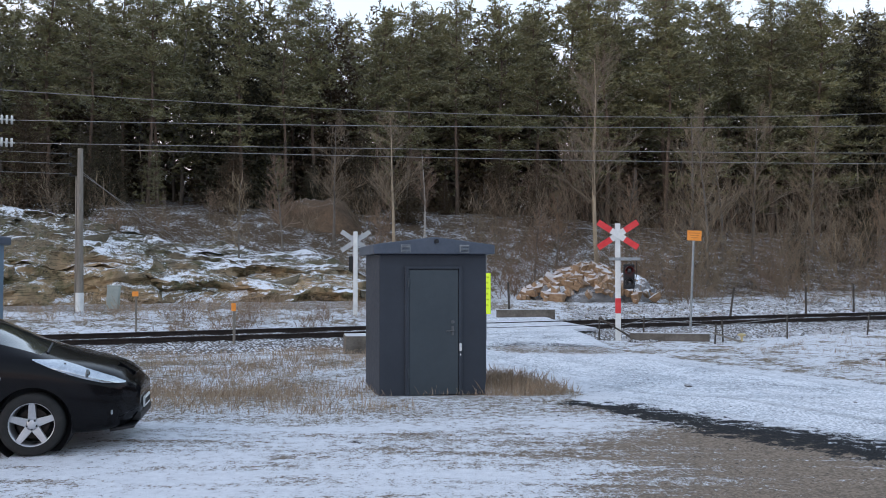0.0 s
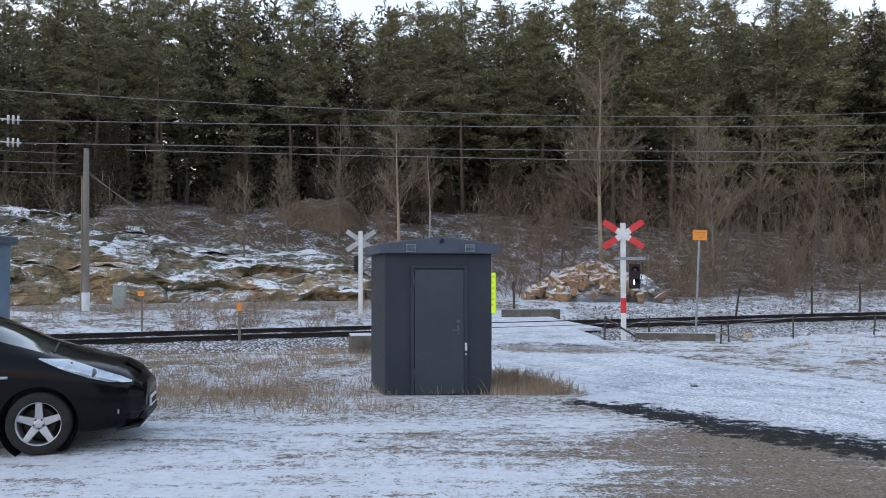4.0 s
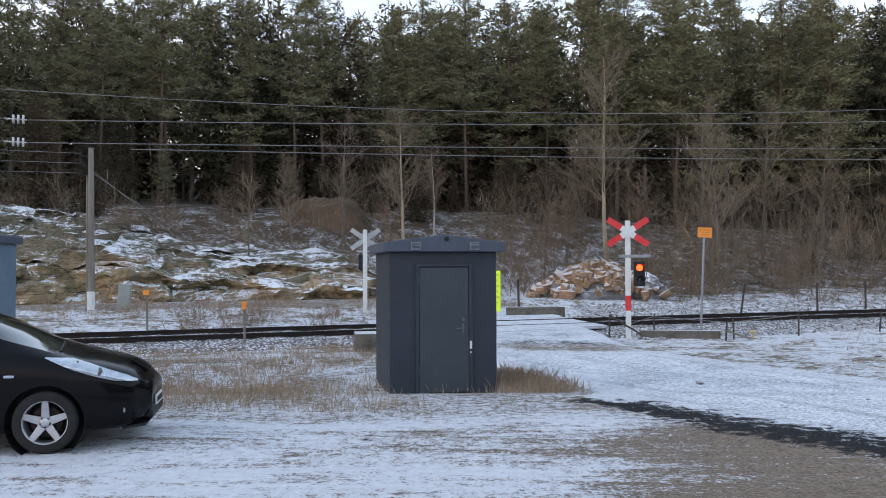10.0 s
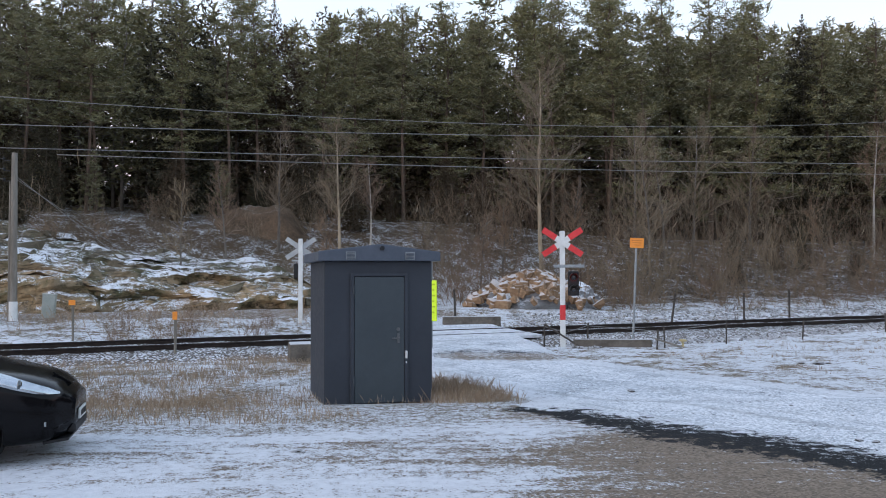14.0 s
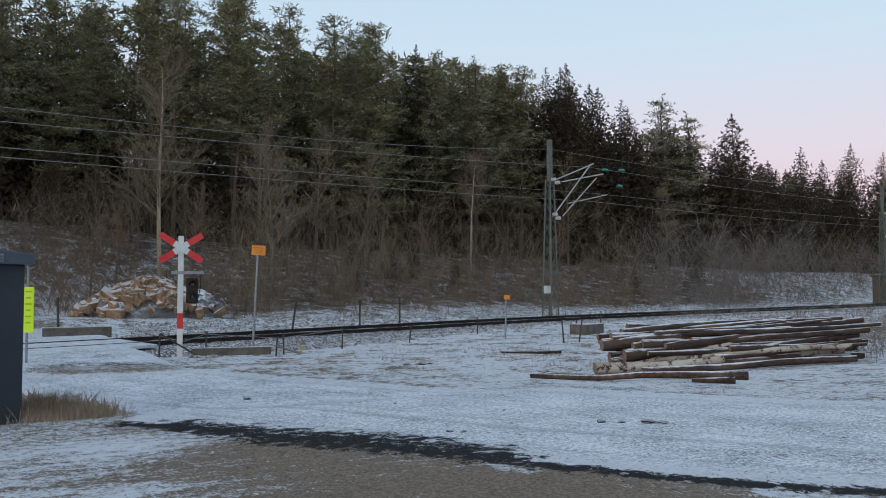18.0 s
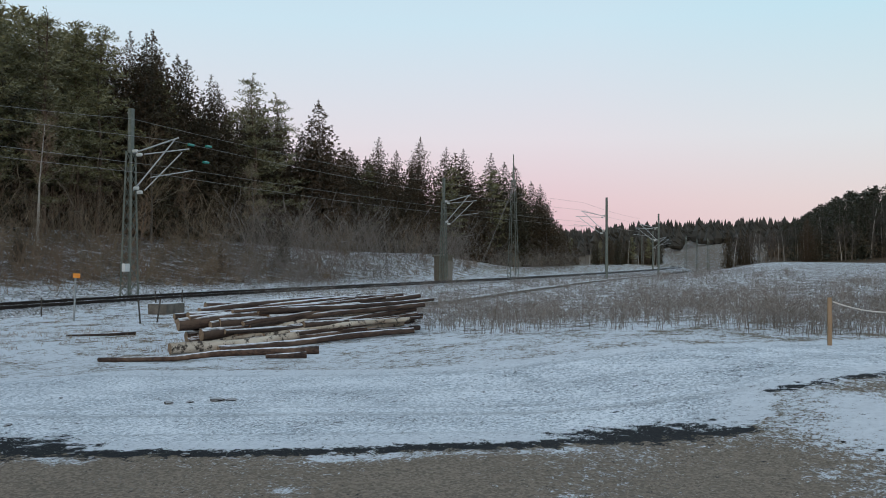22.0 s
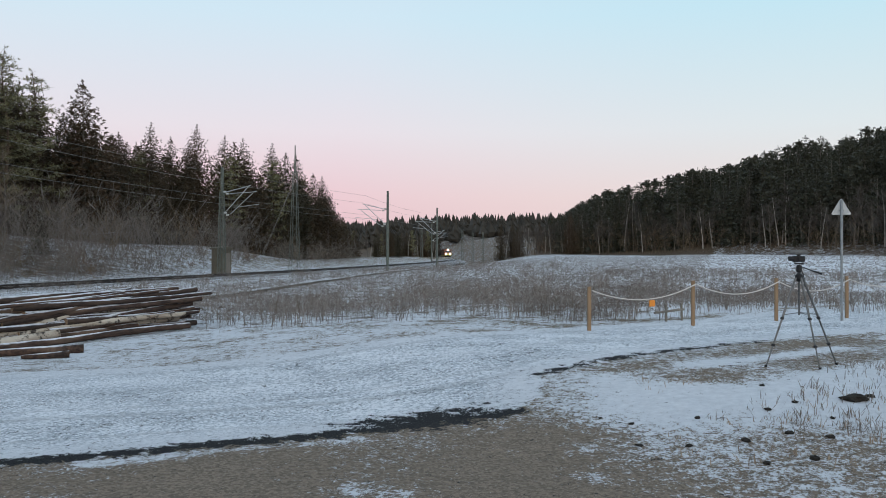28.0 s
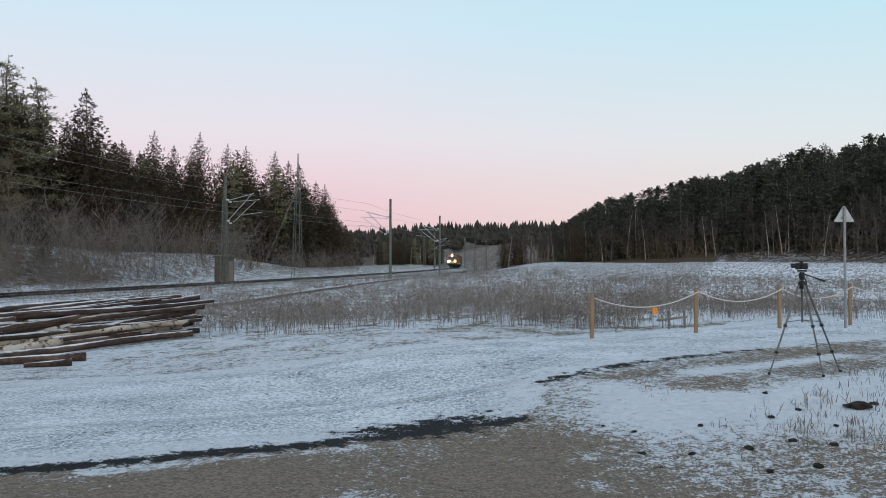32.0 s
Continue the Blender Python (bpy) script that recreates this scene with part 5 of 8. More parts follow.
def make_signal(x, y):
    z = gz(x, y)
    sig = thing("crossing_signal", pose(x, y, z, 0, 0, -6) @ Matrix.Scale(0.912, 4), "level crossing post with red and white cross and lamp box", "crossing signal")
    H = 3.88
    part("post", MB().box((0, 0, H / 2 - 0.1), (0.17, 0.12, H + 0.2)), M_white, sig, "square white painted post", bevel=0.01)
    part("red_band", MB().box((0, 0, 1.15), (0.178, 0.128, 0.50)), M_red, sig, "red band round the post", bevel=0.006)
    for k_, ang in enumerate((33, -33)):
        yy = -0.10 - 0.022 * k_
        for lo_, hi_, red in ((-0.5, -0.17, True), (0.17, 0.5, True), (-0.17, 0.17, False)):
            mb = MB()
            arm(mb, (0, 0, 3.50), 1.55, 0.20, ang, yy, 0, lo_, hi_)
            part("cross_board", mb, M_red if red else M_white, sig, "red end of a cross board" if red else "white middle of a cross board")
    part("lamp_bracket", MB().box((0.22, -0.02, 2.70), (1.02, 0.10, 0.10)), M_steel, sig, "grey cross bar", bevel=0.008)
    part("cable", MB().tube([(0.62, 0.02, 2.68), (0.62, 0.03, 2.2), (0.5, 0.03, 1.6)], 0.012, 6), M_dark, sig)
    head = part("lamp_box", MB().box((0.36, -0.02, 2.12), (0.36, 0.16, 0.82)), M_dark, sig, "black two-lamp signal box", bevel=0.04)
    for zz in (2.32, 1.92):
        hood = MB()
        vs, fs, n = [], [], 18
        for q in range(n + 1):
            a = radians(-25 + 230 * q / n)
            for r, yy in ((0.15, -0.10), (0.15, -0.38 + 0.12 * (math.sin(a) < 0.2)), (0.142, -0.36 + 0.12 * (math.sin(a) < 0.2)), (0.142, -0.10)):
                vs.append((0.36 + r * math.cos(a), yy, zz + r * math.sin(a)))
        for q in range(n):
            for j in range(4):
                fs.append((q * 4 + j, q * 4 + (j + 1) % 4, q * 4 + 4 + (j + 1) % 4, q * 4 + 4 + j))
        part("hood", hood.add(vs, fs), M_dark, head)
    lamps = []
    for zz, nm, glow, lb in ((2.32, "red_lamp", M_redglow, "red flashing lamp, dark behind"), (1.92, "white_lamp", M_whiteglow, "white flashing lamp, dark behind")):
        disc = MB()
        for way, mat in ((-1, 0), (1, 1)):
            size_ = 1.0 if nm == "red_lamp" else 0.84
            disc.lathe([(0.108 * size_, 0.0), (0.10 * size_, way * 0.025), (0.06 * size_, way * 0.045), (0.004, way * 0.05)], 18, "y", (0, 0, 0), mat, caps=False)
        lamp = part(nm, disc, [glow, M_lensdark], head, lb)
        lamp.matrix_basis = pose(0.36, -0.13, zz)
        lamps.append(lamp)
    return sig, lamps


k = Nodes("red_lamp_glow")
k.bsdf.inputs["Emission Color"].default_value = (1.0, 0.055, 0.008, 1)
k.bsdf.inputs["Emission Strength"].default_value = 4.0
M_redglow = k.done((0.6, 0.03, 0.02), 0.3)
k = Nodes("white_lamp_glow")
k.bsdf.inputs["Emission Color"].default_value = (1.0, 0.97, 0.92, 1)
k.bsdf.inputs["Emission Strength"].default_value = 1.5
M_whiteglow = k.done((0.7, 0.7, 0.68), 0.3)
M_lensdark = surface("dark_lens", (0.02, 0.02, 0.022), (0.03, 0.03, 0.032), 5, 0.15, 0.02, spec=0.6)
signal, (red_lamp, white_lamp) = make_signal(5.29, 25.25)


def make_back_cross(x, y):
    """The cross on the far side, seen from behind."""
    z = gz(x, y)
    s = thing("crossing_sign", pose(x, y, z, 0, 0, 0), "white post with crossing boards seen from their grey back", "crossing sign")
    part("post", MB().box((0, 0, 1.66), (0.17, 0.12, 3.5)), M_white, s, "square white painted post", bevel=0.01)
    for k_, ang in enumerate((34, -34)):
        mb = MB()
        arm(mb, (0, 0, 3.02), 1.42, 0.19, ang, 0.075 + 0.024 * k_, 0)
        part("board", mb, M_greyback, s, "bare metal back of a sign board")
    part("bracket", MB().box((-0.05, 0.05, 2.52), (0.62, 0.06, 0.07)), M_greyback, s, bevel=0.006)
    part("lamp_box", MB().box((-0.16, 0.14, 2.1), (0.24, 0.22, 0.6)), M_dark, s, "back of a black lamp box", bevel=0.03)


make_back_cross(-3.60, 34.3)


def plate_post(name, x, y, h, lean, pw, ph, label, dark=False, zrot=0):
    z = gz(x, y)
    ob = thing(name, pose(x, y, z, 0, lean, zrot), label, "marker post", "marker posts by the track")
    part("post", MB().tube([(0, 0, -0.15), (0, 0, h)], 0.035 if not dark else 0.038, 10), M_wood if dark else M_steel, ob)
    plate = part("plate", MB().box((0, -0.06, h - ph / 2 + 0.02), (pw, 0.015, ph)), M_orange, ob, "orange plate", bevel=0.004)
    part("clamp", MB().box((0, -0.03, h - ph / 2), (0.09, 0.05, 0.04)), M_steel, ob)
    return ob, plate


M_faint = surface("faded_orange_print", (0.50, 0.17, 0.03), (0.60, 0.22, 0.05), 5, 0.5, 0.05)
sign, plate = plate_post("cable_sign", 7.61, 25.77, 3.32, 2.6, 0.44, 0.31, "tall leaning steel post with an orange plate")
for q in range(3):
    part("text_bar", MB().box((0, -0.071, 3.26 - 0.07 * q), (0.34 - 0.06 * q, 0.006, 0.022)), M_faint, plate)
plate_post("marker_post", -10.5, 28.6, 1.35, -1, 0.22, 0.17, "dark marker post with a small orange plate", True)
plate_post("marker_post", -5.75, 23.0, 1.40, 0, 0.13, 0.22, "dark thin marker post with a faded orange plate", True)
plate_post("marker_post", 17.12, 25.93, 1.60, 1.5, 0.27, 0.16, "short steel marker post with an orange plate")

# yellow plate on the hut's far side: a notice on its own pole
yp = thing("notice_board", pose(1.22, 22.6, gz(1.22, 22.6), 0, 0, -42), "narrow fluorescent yellow notice board on a steel pole", "notice board")
part("pole", MB().tube([(-0.09, 0, -0.2), (-0.09, 0, 2.55)], 0.03, 10), M_steel, yp)
part("cap", MB().box((0, -0.04, 2.42), (0.16, 0.12, 0.14)), M_dark, yp, bevel=0.01)
board = part("board", MB().box((0, -0.06, 1.28), (0.27, 0.025, 1.1)), M_yellow, yp, "fluorescent yellow panel", bevel=0.005)
for q in range(6):
    part("text_bar", MB().box((0.0, -0.078, 1.72 - 0.15 * q), (0.18 - 0.05 * (q % 2), 0.006, 0.035)), surface("faded_print", (0.36, 0.50, 0.02), (0.42, 0.58, 0.03)) if q == 0 else bpy.data.materials["faded_print"], board)


# ---- masts, poles and wires ----
M_arm = surface("pale_galvanised_tube", (0.38, 0.40, 0.41), (0.52, 0.54, 0.55), 9, 0.5, 0.1, 0.003, metal=0.2)
def lattice(mb, h, w0, w1, n, r=0.028):
    """Four leaning corner angles with crossed bracing."""
    def corner(i, z):
        w = (w0 + (w1 - w0) * z / h) / 2
        sx, sy = ((-1, -1), (1, -1), (1, 1), (-1, 1))[i]
        return Vector((sx * w, sy * w, z))
    for i in range(4):
        mb.tube([corner(i, -0.3), corner(i, h)], r * 1.25, 4)
        for q in range(n):
            za, zb = h * q / n, h * (q + 1) / n
            a, b = (i, (i + 1) % 4) if q % 2 else ((i + 1) % 4, i)
            mb.tube([corner(a, za), corner(b, zb)], r * 0.6, 3, caps=False)
    return mb


def make_mast(az, off, elev, solid=False, flip=False, dist=None):
    if dist is None:
        p, t, n = at_az(az, off)
    else:
        x = dist * math.sin(radians(az))
        p, t, n = Vector((x, dist * math.cos(radians(az)), 0)), on_track(x)[1], on_track(x)[2]
    z = gz(p.x, p.y)
    h = 1.85 + elev * math.hypot(p.x, p.y) - z
    turn = math.degrees(math.atan2(t.y, t.x)) + (180 if flip else 0)
    m = thing("catenary_mast", pose(p.x, p.y, z, 0, 0, turn), "weathered green lattice railway mast with catenary arms", "railway mast", "masts along the track")
    mb = MB()
    if solid:
        mb.tube([(0, 0, -0.3), (0, 0, h)], [0.20, 0.15], 4)
    else:
        lattice(mb, h * 0.78, 0.72, 0.36, 13, 0.050)
        mb.box((0, 0, h * 0.885), (0.30, 0.22, h * 0.23))
    part("pole", mb, M_greensteel, m)
    part("footing", MB().box((0, 0, 0.0), (0.9, 0.9, 0.3)), M_concrete, m, bevel=0.04)
    lo, hi, reach = h * 0.575, h * 0.77, 3.9
    arms = part("cantilever", MB().tube([(0, -0.2, hi), (0, -reach * 0.85, hi + 0.75)], 0.042, 8).tube([(0, -0.2, lo), (0, -reach * 0.8, hi + 0.72)], 0.042, 8), M_arm, m, "pale tubular cantilever")
    part("cantilever", MB().tube([(0.05, -0.9, hi - 0.1), (0.05, -reach * 1.02, hi + 0.08)], 0.036, 8).tube([(0.05, -0.95, lo), (0.05, -reach * 0.9, hi - 0.1)], 0.036, 8), M_arm, m, "pale tubular cantilever")
    part("registration_arm", MB().tube([(0, -1.4, lo + 0.75), (0, -reach * 1.1, lo + 1.05)], 0.03, 6), M_arm, m)
    for y_, z_ in ((-0.45, hi + 0.1), (-0.55, lo + 0.15), (-0.75, hi - 0.12), (-0.8, lo - 0.1)):
        ins = MB()
        prof = []
        for q in range(5):
            prof += [(0.05, q * 0.07), (0.11, q * 0.07 + 0.02), (0.05, q * 0.07 + 0.05)]
        ins.lathe(prof, 10, "y", (0.02, y_, z_))
        part("insulator", ins, M_porc, m, "pale ribbed insulator")
    return m, p, z, h, n


mast1 = make_mast(36.45, 2.9, 0.1748)
mast2 = make_mast(56.91, 2.9, 0.1054)
mast3 = make_mast(67.93, 0, 0.0813, True, True, 108)
mast4 = make_mast(71.29, 0, 0.0617, True, True, 148)
make_mast(70.9, 0, 0.042, True, False, 215)
part("junction_box", MB().box((-0.62, -0.25, 2.05), (0.42, 0.22, 0.46)), M_white, mast1[0], "small white junction box", bevel=0.01)

p, t, n = at_az(61.65, 3.6)
dz = gz(p.x, p.y)
dh = 1.85 + 0.1338 * math.hypot(p.x, p.y) - dz
dead = thing("lattice_mast", pose(p.x, p.y, dz, 0, 0, math.degrees(math.atan2(t.y, t.x))), "tall tapering lattice mast with stay wires", "railway mast")
part("tower", lattice(MB(), dh * 0.8, 1.25, 0.45, 10, 0.035), M_greensteel, dead)
part("tip", MB().tube([(0, 0, dh * 0.78), (0, 0, dh)], [0.14, 0.07], 6), M_greensteel, dead)
part("stay", MB().tube([(0, 0, dh * 0.75), (-3.0, 4.5, -0.2)], 0.02, 5).tube([(0, 0, dh * 0.72), (-2.2, 5.2, -0.2)], 0.02, 5), M_wire, dead)

# a cluster of masts and head beams where the line widens, far off
for az, d, e in ((70.2, 255, 0.036), (73.0, 262, 0.036), (73.7, 300, 0.032), (74.4, 285, 0.033)):
    x, y = d * math.sin(radians(az)), d * math.cos(radians(az))
    z = gz(x, y)
    h = 1.85 + e * d - z
    g_ = thing("catenary_mast", pose(x, y, z, 0, 0, 20), "distant grey railway mast with cross arms", "railway mast", "masts along the track")
    part("pole", lattice(MB(), h, 0.6, 0.4, 8, 0.05), M_greensteel, g_)
    part("cross_arm", MB().tube([(-4.5, 0, h * 0.9), (4.5, 0, h * 0.95)], 0.07, 6).tube([(-4.5, 0, h * 0.72), (4.5, 0, h * 0.78)], 0.07, 6).tube([(-4, 0, h * 0.9), (4, 0, h * 0.74)], 0.05, 4), M_greensteel, g_)


def wire(name, pts, sag, label, r=0.012):
    out = []
    for a, b in zip(pts, pts[1:]):
        a, b = Vector(a), Vector(b)
        s = sag * ((b - a).length / 50) ** 2
        for q in range(16):
            u = q / 16
            out.append(a.lerp(b, u) + Vector((0, 0, -4 * s * u * (1 - u))))
    out.append(Vector(pts[-1]))
    return tagged(part(name, MB().tube(out, r, 5), M_wire, smooth=True), label, "overhead wire", "overhead wires of the railway")


def over(x, h, off=0.0):
    c, t, n = on_track(x)
    return (c.x + n.x * off, c.y + n.y * off, c.z + h)


W1, W2 = mast1[1], mast2[1]
m1h, m2h = mast1[3], mast2[3]
n1, n2 = mast1[4], mast2[4]
top1, top2 = W1 + Vector((0, 0, mast1[2] + m1h - 0.6 - W1.z)), W2 + Vector((0, 0, mast2[2] + m2h - 0.6 - W2.z))
mes1, mes2 = W1 - n1 * 2.9 + Vector((0, 0, mast1[2] + m1h * 0.77 + 0.6 - W1.z)), W2 - n2 * 2.9 + Vector((0, 0, mast2[2] + m2h * 0.77 + 0.6 - W2.z))
con1, con2 = mes1 - Vector((0, 0, 1.55)), mes2 - Vector((0, 0, 1.55))
m3 = mast3[1] + Vector((0, 0, mast3[2] + mast3[3] * 0.85 - mast3[1].z)) + mast3[4] * 3
m4 = mast4[1] + Vector((0, 0, mast4[2] + mast4[3] * 0.85 - mast4[1].z)) + mast4[4] * 3
wire("feeder_wire", [over(-26, 7.4, 3), top1], 0.86, "thin slack feeder wire strung to the mast top")
wire("feeder_wire", [top1, top2, (m3.x, m3.y, m3.z + 1.0), (m4.x, m4.y, m4.z + 0.8)], 0.35, "thin feeder wire strung along the mast tops")
wire("messenger_wire", [over(-11.45, 5.92, 0.4), mes1, mes2, m3, m4, over(227, 7.6)], 0.3, "thin messenger wire over the track")
wire("contact_wire", [over(-11.45, 5.30, 0.4), con1, con2, (m3.x, m3.y, m3.z - 1.5), (m4.x, m4.y, m4.z - 1.5), over(227, 6.0)], 0.12, "thin contact wire over the track")
wire("contact_wire", [over(-9.0, 5.26, 0.4), con1 - Vector((0, 0, 0.5)), con2 - Vector((0, 0, 0.6)), (m3.x, m3.y, m3.z - 2.1)], 0.2, "thin contact wire over the track")
for hh in (5.92, 5.30):
    a = Vector(over(-11.45, hh, 0.4))
    b = Vector(over(-11.95, hh + 0.01, 0.4))
    mb = MB()
    for q in range(3):
        c = a.lerp(b, 0.15 + 0.22 * q)
        mb.tube([c - (b - a) * 0.045, c + (b - a) * 0.045], 0.12, 14)
    mb.tube([a, b], 0.02, 6)
    tagged(part("insulator_string", mb, M_porc), "string of pale disc insulators in the overhead wire", "insulator", "insulators of the overhead wire")
    wire("overhead_wire", [b, over(-40, hh + 0.3, 0.4)], 0.1, "thin wire leading on beyond the insulators")
for hh, ox in ((-0.35, 1.2), (-0.25, 2.6), (-1.25, 2.4)):
    c = mes1.lerp(mes2, ox / 42) + Vector((0, 0, hh + 0.3))
    tagged(part("insulator", MB().tube([c, c + (mes2 - mes1).normalized() * 0.45], 0.085, 10), M_glassins), "green glass rod insulator in the wire", "insulator", "green insulators of the overhead wire")

# wooden line pole
lp = (-13.95, 31.9)
pole = thing("line_pole", pose(lp[0], lp[1], gz(*lp), 0, -0.4, 0), "twin weathered wooden line pole with stays, snow at its foot", "line pole")
part("pole", MB().tube([(0.08, 0, -0.3), (0.08, 0, 6.25)], [0.135, 0.10], 12), M_wood, pole)
part("pole", MB().tube([(-0.12, 0.1, -0.3), (-0.10, 0.1, 5.2)], [0.06, 0.05], 10), M_wood, pole)
part("sleeve", MB().tube([(0.08, -0.02, 0.0), (0.08, -0.02, 0.72)], 0.15, 12), M_white, pole, "pale sleeve at the pole's foot")
part("stay", MB().tube([(0.1, 0, 5.4), (2.2, 5.0, 2.6)], 0.012, 5).tube([(0.1, 0, 5.3), (2.7, 5.0, 2.6)], 0.012, 5), M_wire, pole)
for q in range(3):
    part("insulator", MB().box((-0.16, -0.08, 5.95 - 0.38 * q), (0.22, 0.05, 0.03)).lathe([(0.02, 0), (0.045, 0.03), (0.05, 0.09), (0.03, 0.12)], 10, "z", (-0.26, -0.08, 5.95 - 0.38 * q)), M_dark, pole, "dark line insulator")
    wire("telephone_line", [(lp[0] - 0.3, lp[1] - 0.1, gz(*lp) + 6.03 - 0.38 * q), (lp[0] - 14, lp[1] - 9, gz(*lp) + 5.7 - 0.42 * q)], 0.3, "thin slack line from the wooden pole", 0.01)
cab = thing("cable_cabinet", pose(-13.1, 33.1, gz(-13.1, 33.1), 0, 4, 10), "pale green cable cabinet leaning in the snow", "cabinet")
M_palegreen = surface("pale_green_paint", (0.30, 0.34, 0.31), (0.40, 0.43, 0.40), 4, 0.6, 0.15, frost=0.3)
part("body", MB().box((0, 0, 0.40), (0.46, 0.32, 0.95)), M_palegreen, cab, bevel=0.012)
part("lid", MB().box((0, 0, 0.89), (0.50, 0.36, 0.04)), M_palegreen, cab, bevel=0.01)
part("door", MB().box((0, -0.17, 0.42), (0.40, 0.02, 0.78)), M_palegreen, cab, bevel=0.004)

# relay kiosk by the second mast
kp, kt, kn = at_az(57.05, 3.4)
kz = gz(kp.x, kp.y)
M_kiosk = surface("brown_grey_boards", (0.075, 0.066, 0.050), (0.19, 0.168, 0.130), 3, 0.8, 0.4, stretch=(6, 6, 0.4))
kio = thing("relay_kiosk", pose(kp.x, kp.y, kz, 0, 0, math.degrees(math.atan2(kt.y, kt.x)) - 25) @ Matrix.Diagonal((0.84, 0.84, 1.28, 1)), "weathered brown relay kiosk with overhanging flat roof", "kiosk")
part("body", MB().box((0, 0.5, 1.2), (1.9, 1.7, 2.5)), M_kiosk, kio, bevel=0.02)
part("roof", MB().prism([(-1.05, 2.42), (1.05, 2.42), (1.05, 2.54), (0, 2.68), (-1.05, 2.54)], -0.65, 1.65, "y"), M_kiosk, kio, bevel=0.02)
part("door", MB().box((0.35, -0.37, 1.1), (0.8, 0.04, 2.0)), M_wood, kio, bevel=0.01)
part("locker", MB().box((-1.15, 0.2, 0.85), (0.45, 0.8, 1.5)), M_kiosk, kio, bevel=0.01)

# concrete edges of the crossing and drains
def block(name, x, y, sx, sy, sz, rz, label, m=None, up=0.0):
    ob = part(name, MB().box((0, 0, sz / 2 - 0.1 + up), (sx, sy, sz)), m or M_concrete, bevel=0.03)
    ob.matrix_basis = pose(x, y, gz(x, y), 0, 0, rz)
    return tagged(ob, label, "concrete block")


block("culvert_wall", 6.75, 24.95, 2.3, 0.22, 0.34, -9, "low concrete culvert wall beside the crossing")
block("well_ring", -2.05, 21.2, 0.9, 0.9, 0.56, 10, "old concrete drain box with a snowy lid")
block("culvert_wall", 3.4, 34.4, 2.4, 0.3, 0.42, 4, "low concrete edge beyond the track")
block("drain_box", 21.3, 26.4, 1.3, 0.8, 0.5, 20, "dark concrete drain box by the track")
M_deck = surface("snowy_deck_plank", (0.40, 0.41, 0.43), (0.70, 0.72, 0.76), 3, 0.8, 0.3)
for side in (-1.15, 0.0, 1.15):
    c0, t0, n0 = on_track(2.3)
    o = part("crossing_deck", MB().box((0, 0, 0), (4.6, 1.15 if side == 0 else 0.85, 0.1)), M_deck, bevel=0.015)
    w = c0 + n0 * (side * 1.05)
    o.matrix_basis = pose(w.x, w.y, c0.z - 0.058 + CANT * (side * 1.05 + 0.75) / 1.5, math.degrees(math.atan(CANT / 1.5)), 0, math.degrees(math.atan2(t0.y, t0.x)))
    tagged(o, "snow-covered level crossing deck panel between the rails", "crossing deck", "crossing deck panels")

# a low concrete cable trough that draws in towards the line
tv, tf = [], []
run = spline([(30, 21.2, 0), (35.5, 22.3, 0), (47.4, 25.1, 0), (67.6, 30.1, 0), (108, 39.7, 0), (150, 49.5, 0)], 2.0)
for i, p in enumerate(run):
    z = gz(p[0], p[1])
    for o, h in ((-0.22, -0.1), (-0.22, 0.16), (0.22, 0.20), (0.22, -0.1)):
        tv.append((p[0] - o * 0.24, p[1] + o * 0.97, z + h))
for i in range(len(run) - 1):
    for q in range(3):
        tf.append((i * 4 + q, i * 4 + q + 1, i * 4 + 5 + q, i * 4 + 4 + q))
tagged(part("cable_trough", MB().add(tv, tf), M_concrete), "low dark concrete cable trough along the field's edge", "cable trough", kind="structure")

M_post = surface("dark_old_post", (0.038, 0.033, 0.029), (0.095, 0.083, 0.072), 6, 0.85, 0.4, 0.005)
# wire fence posts along the track
for x, y, h, lean in ((4.75, 25.4, 0.70, 0), (6.05, 25.3, 0.72, 3), (7.8, 24.0, 0.58, 4), (8.2, 24.5, 0.66, -2), (10.7, 26.0, 0.72, 1), (13.7, 27.0, 0.66, 6), (17.8, 29.0, 0.7, 0), (17.5, 22.9, 0.8, -6), (18.0, 22.7, 0.8, 9), (21.6, 27.4, 0.85, -4), (24, 28.8, 0.75, 2)):
    f_ = thing("fence_post", pose(x, y, gz(x, y), 0, lean, 0), "thin dark steel fence post in the snow", "fence post", "fence posts along the track")
    part("post", MB().tube([(0, 0, -0.2), (0, 0, h)], 0.026, 6), M_post, f_)
for x, y, h, lean in ((13.2, 38.4, 1.35, 8), (16.9, 38.9, 1.5, 0), (20.4, 41.5, 1.4, 0), (2.9, 36.6, 1.35, -2), (-16.2, 26.0, 1.0, 0)):
    f_ = thing("track_post", pose(x, y, gz(x, y), 0, lean, 0), "weathered wooden post beyond the track", "post", "wooden posts beyond the track")
    part("post", MB().tube([(0, 0, -0.2), (0, 0, h)], [0.055, 0.045], 8), M_post, f_)
tagged(part("fence_wire", MB().tube([(4.75, 25.4, 0.38), (5.4, 25.3, 0.2), (6.05, 25.3, 0.4), (8.4, 25.5, 0.2), (10.7, 26.0, 0.4)], 0.012, 5), M_wire), "slack rusty fence wire", "wire")
brace = thing("fence_brace", pose(4.75, 25.4, gz(4.75, 25.4)), "leaning wooden fence brace by the crossing", "brace")
part("rail", MB().tube([(0, 0, 0.7), (1.0, -0.4, 0.05)], 0.03, 6), M_post, brace)
brace2 = thing("barrow_frame", pose(8.2, 24.1, gz(8.2, 24.1), 0, 0, 20), "low metal frame with a yellow cap in the snow", "metal frame")
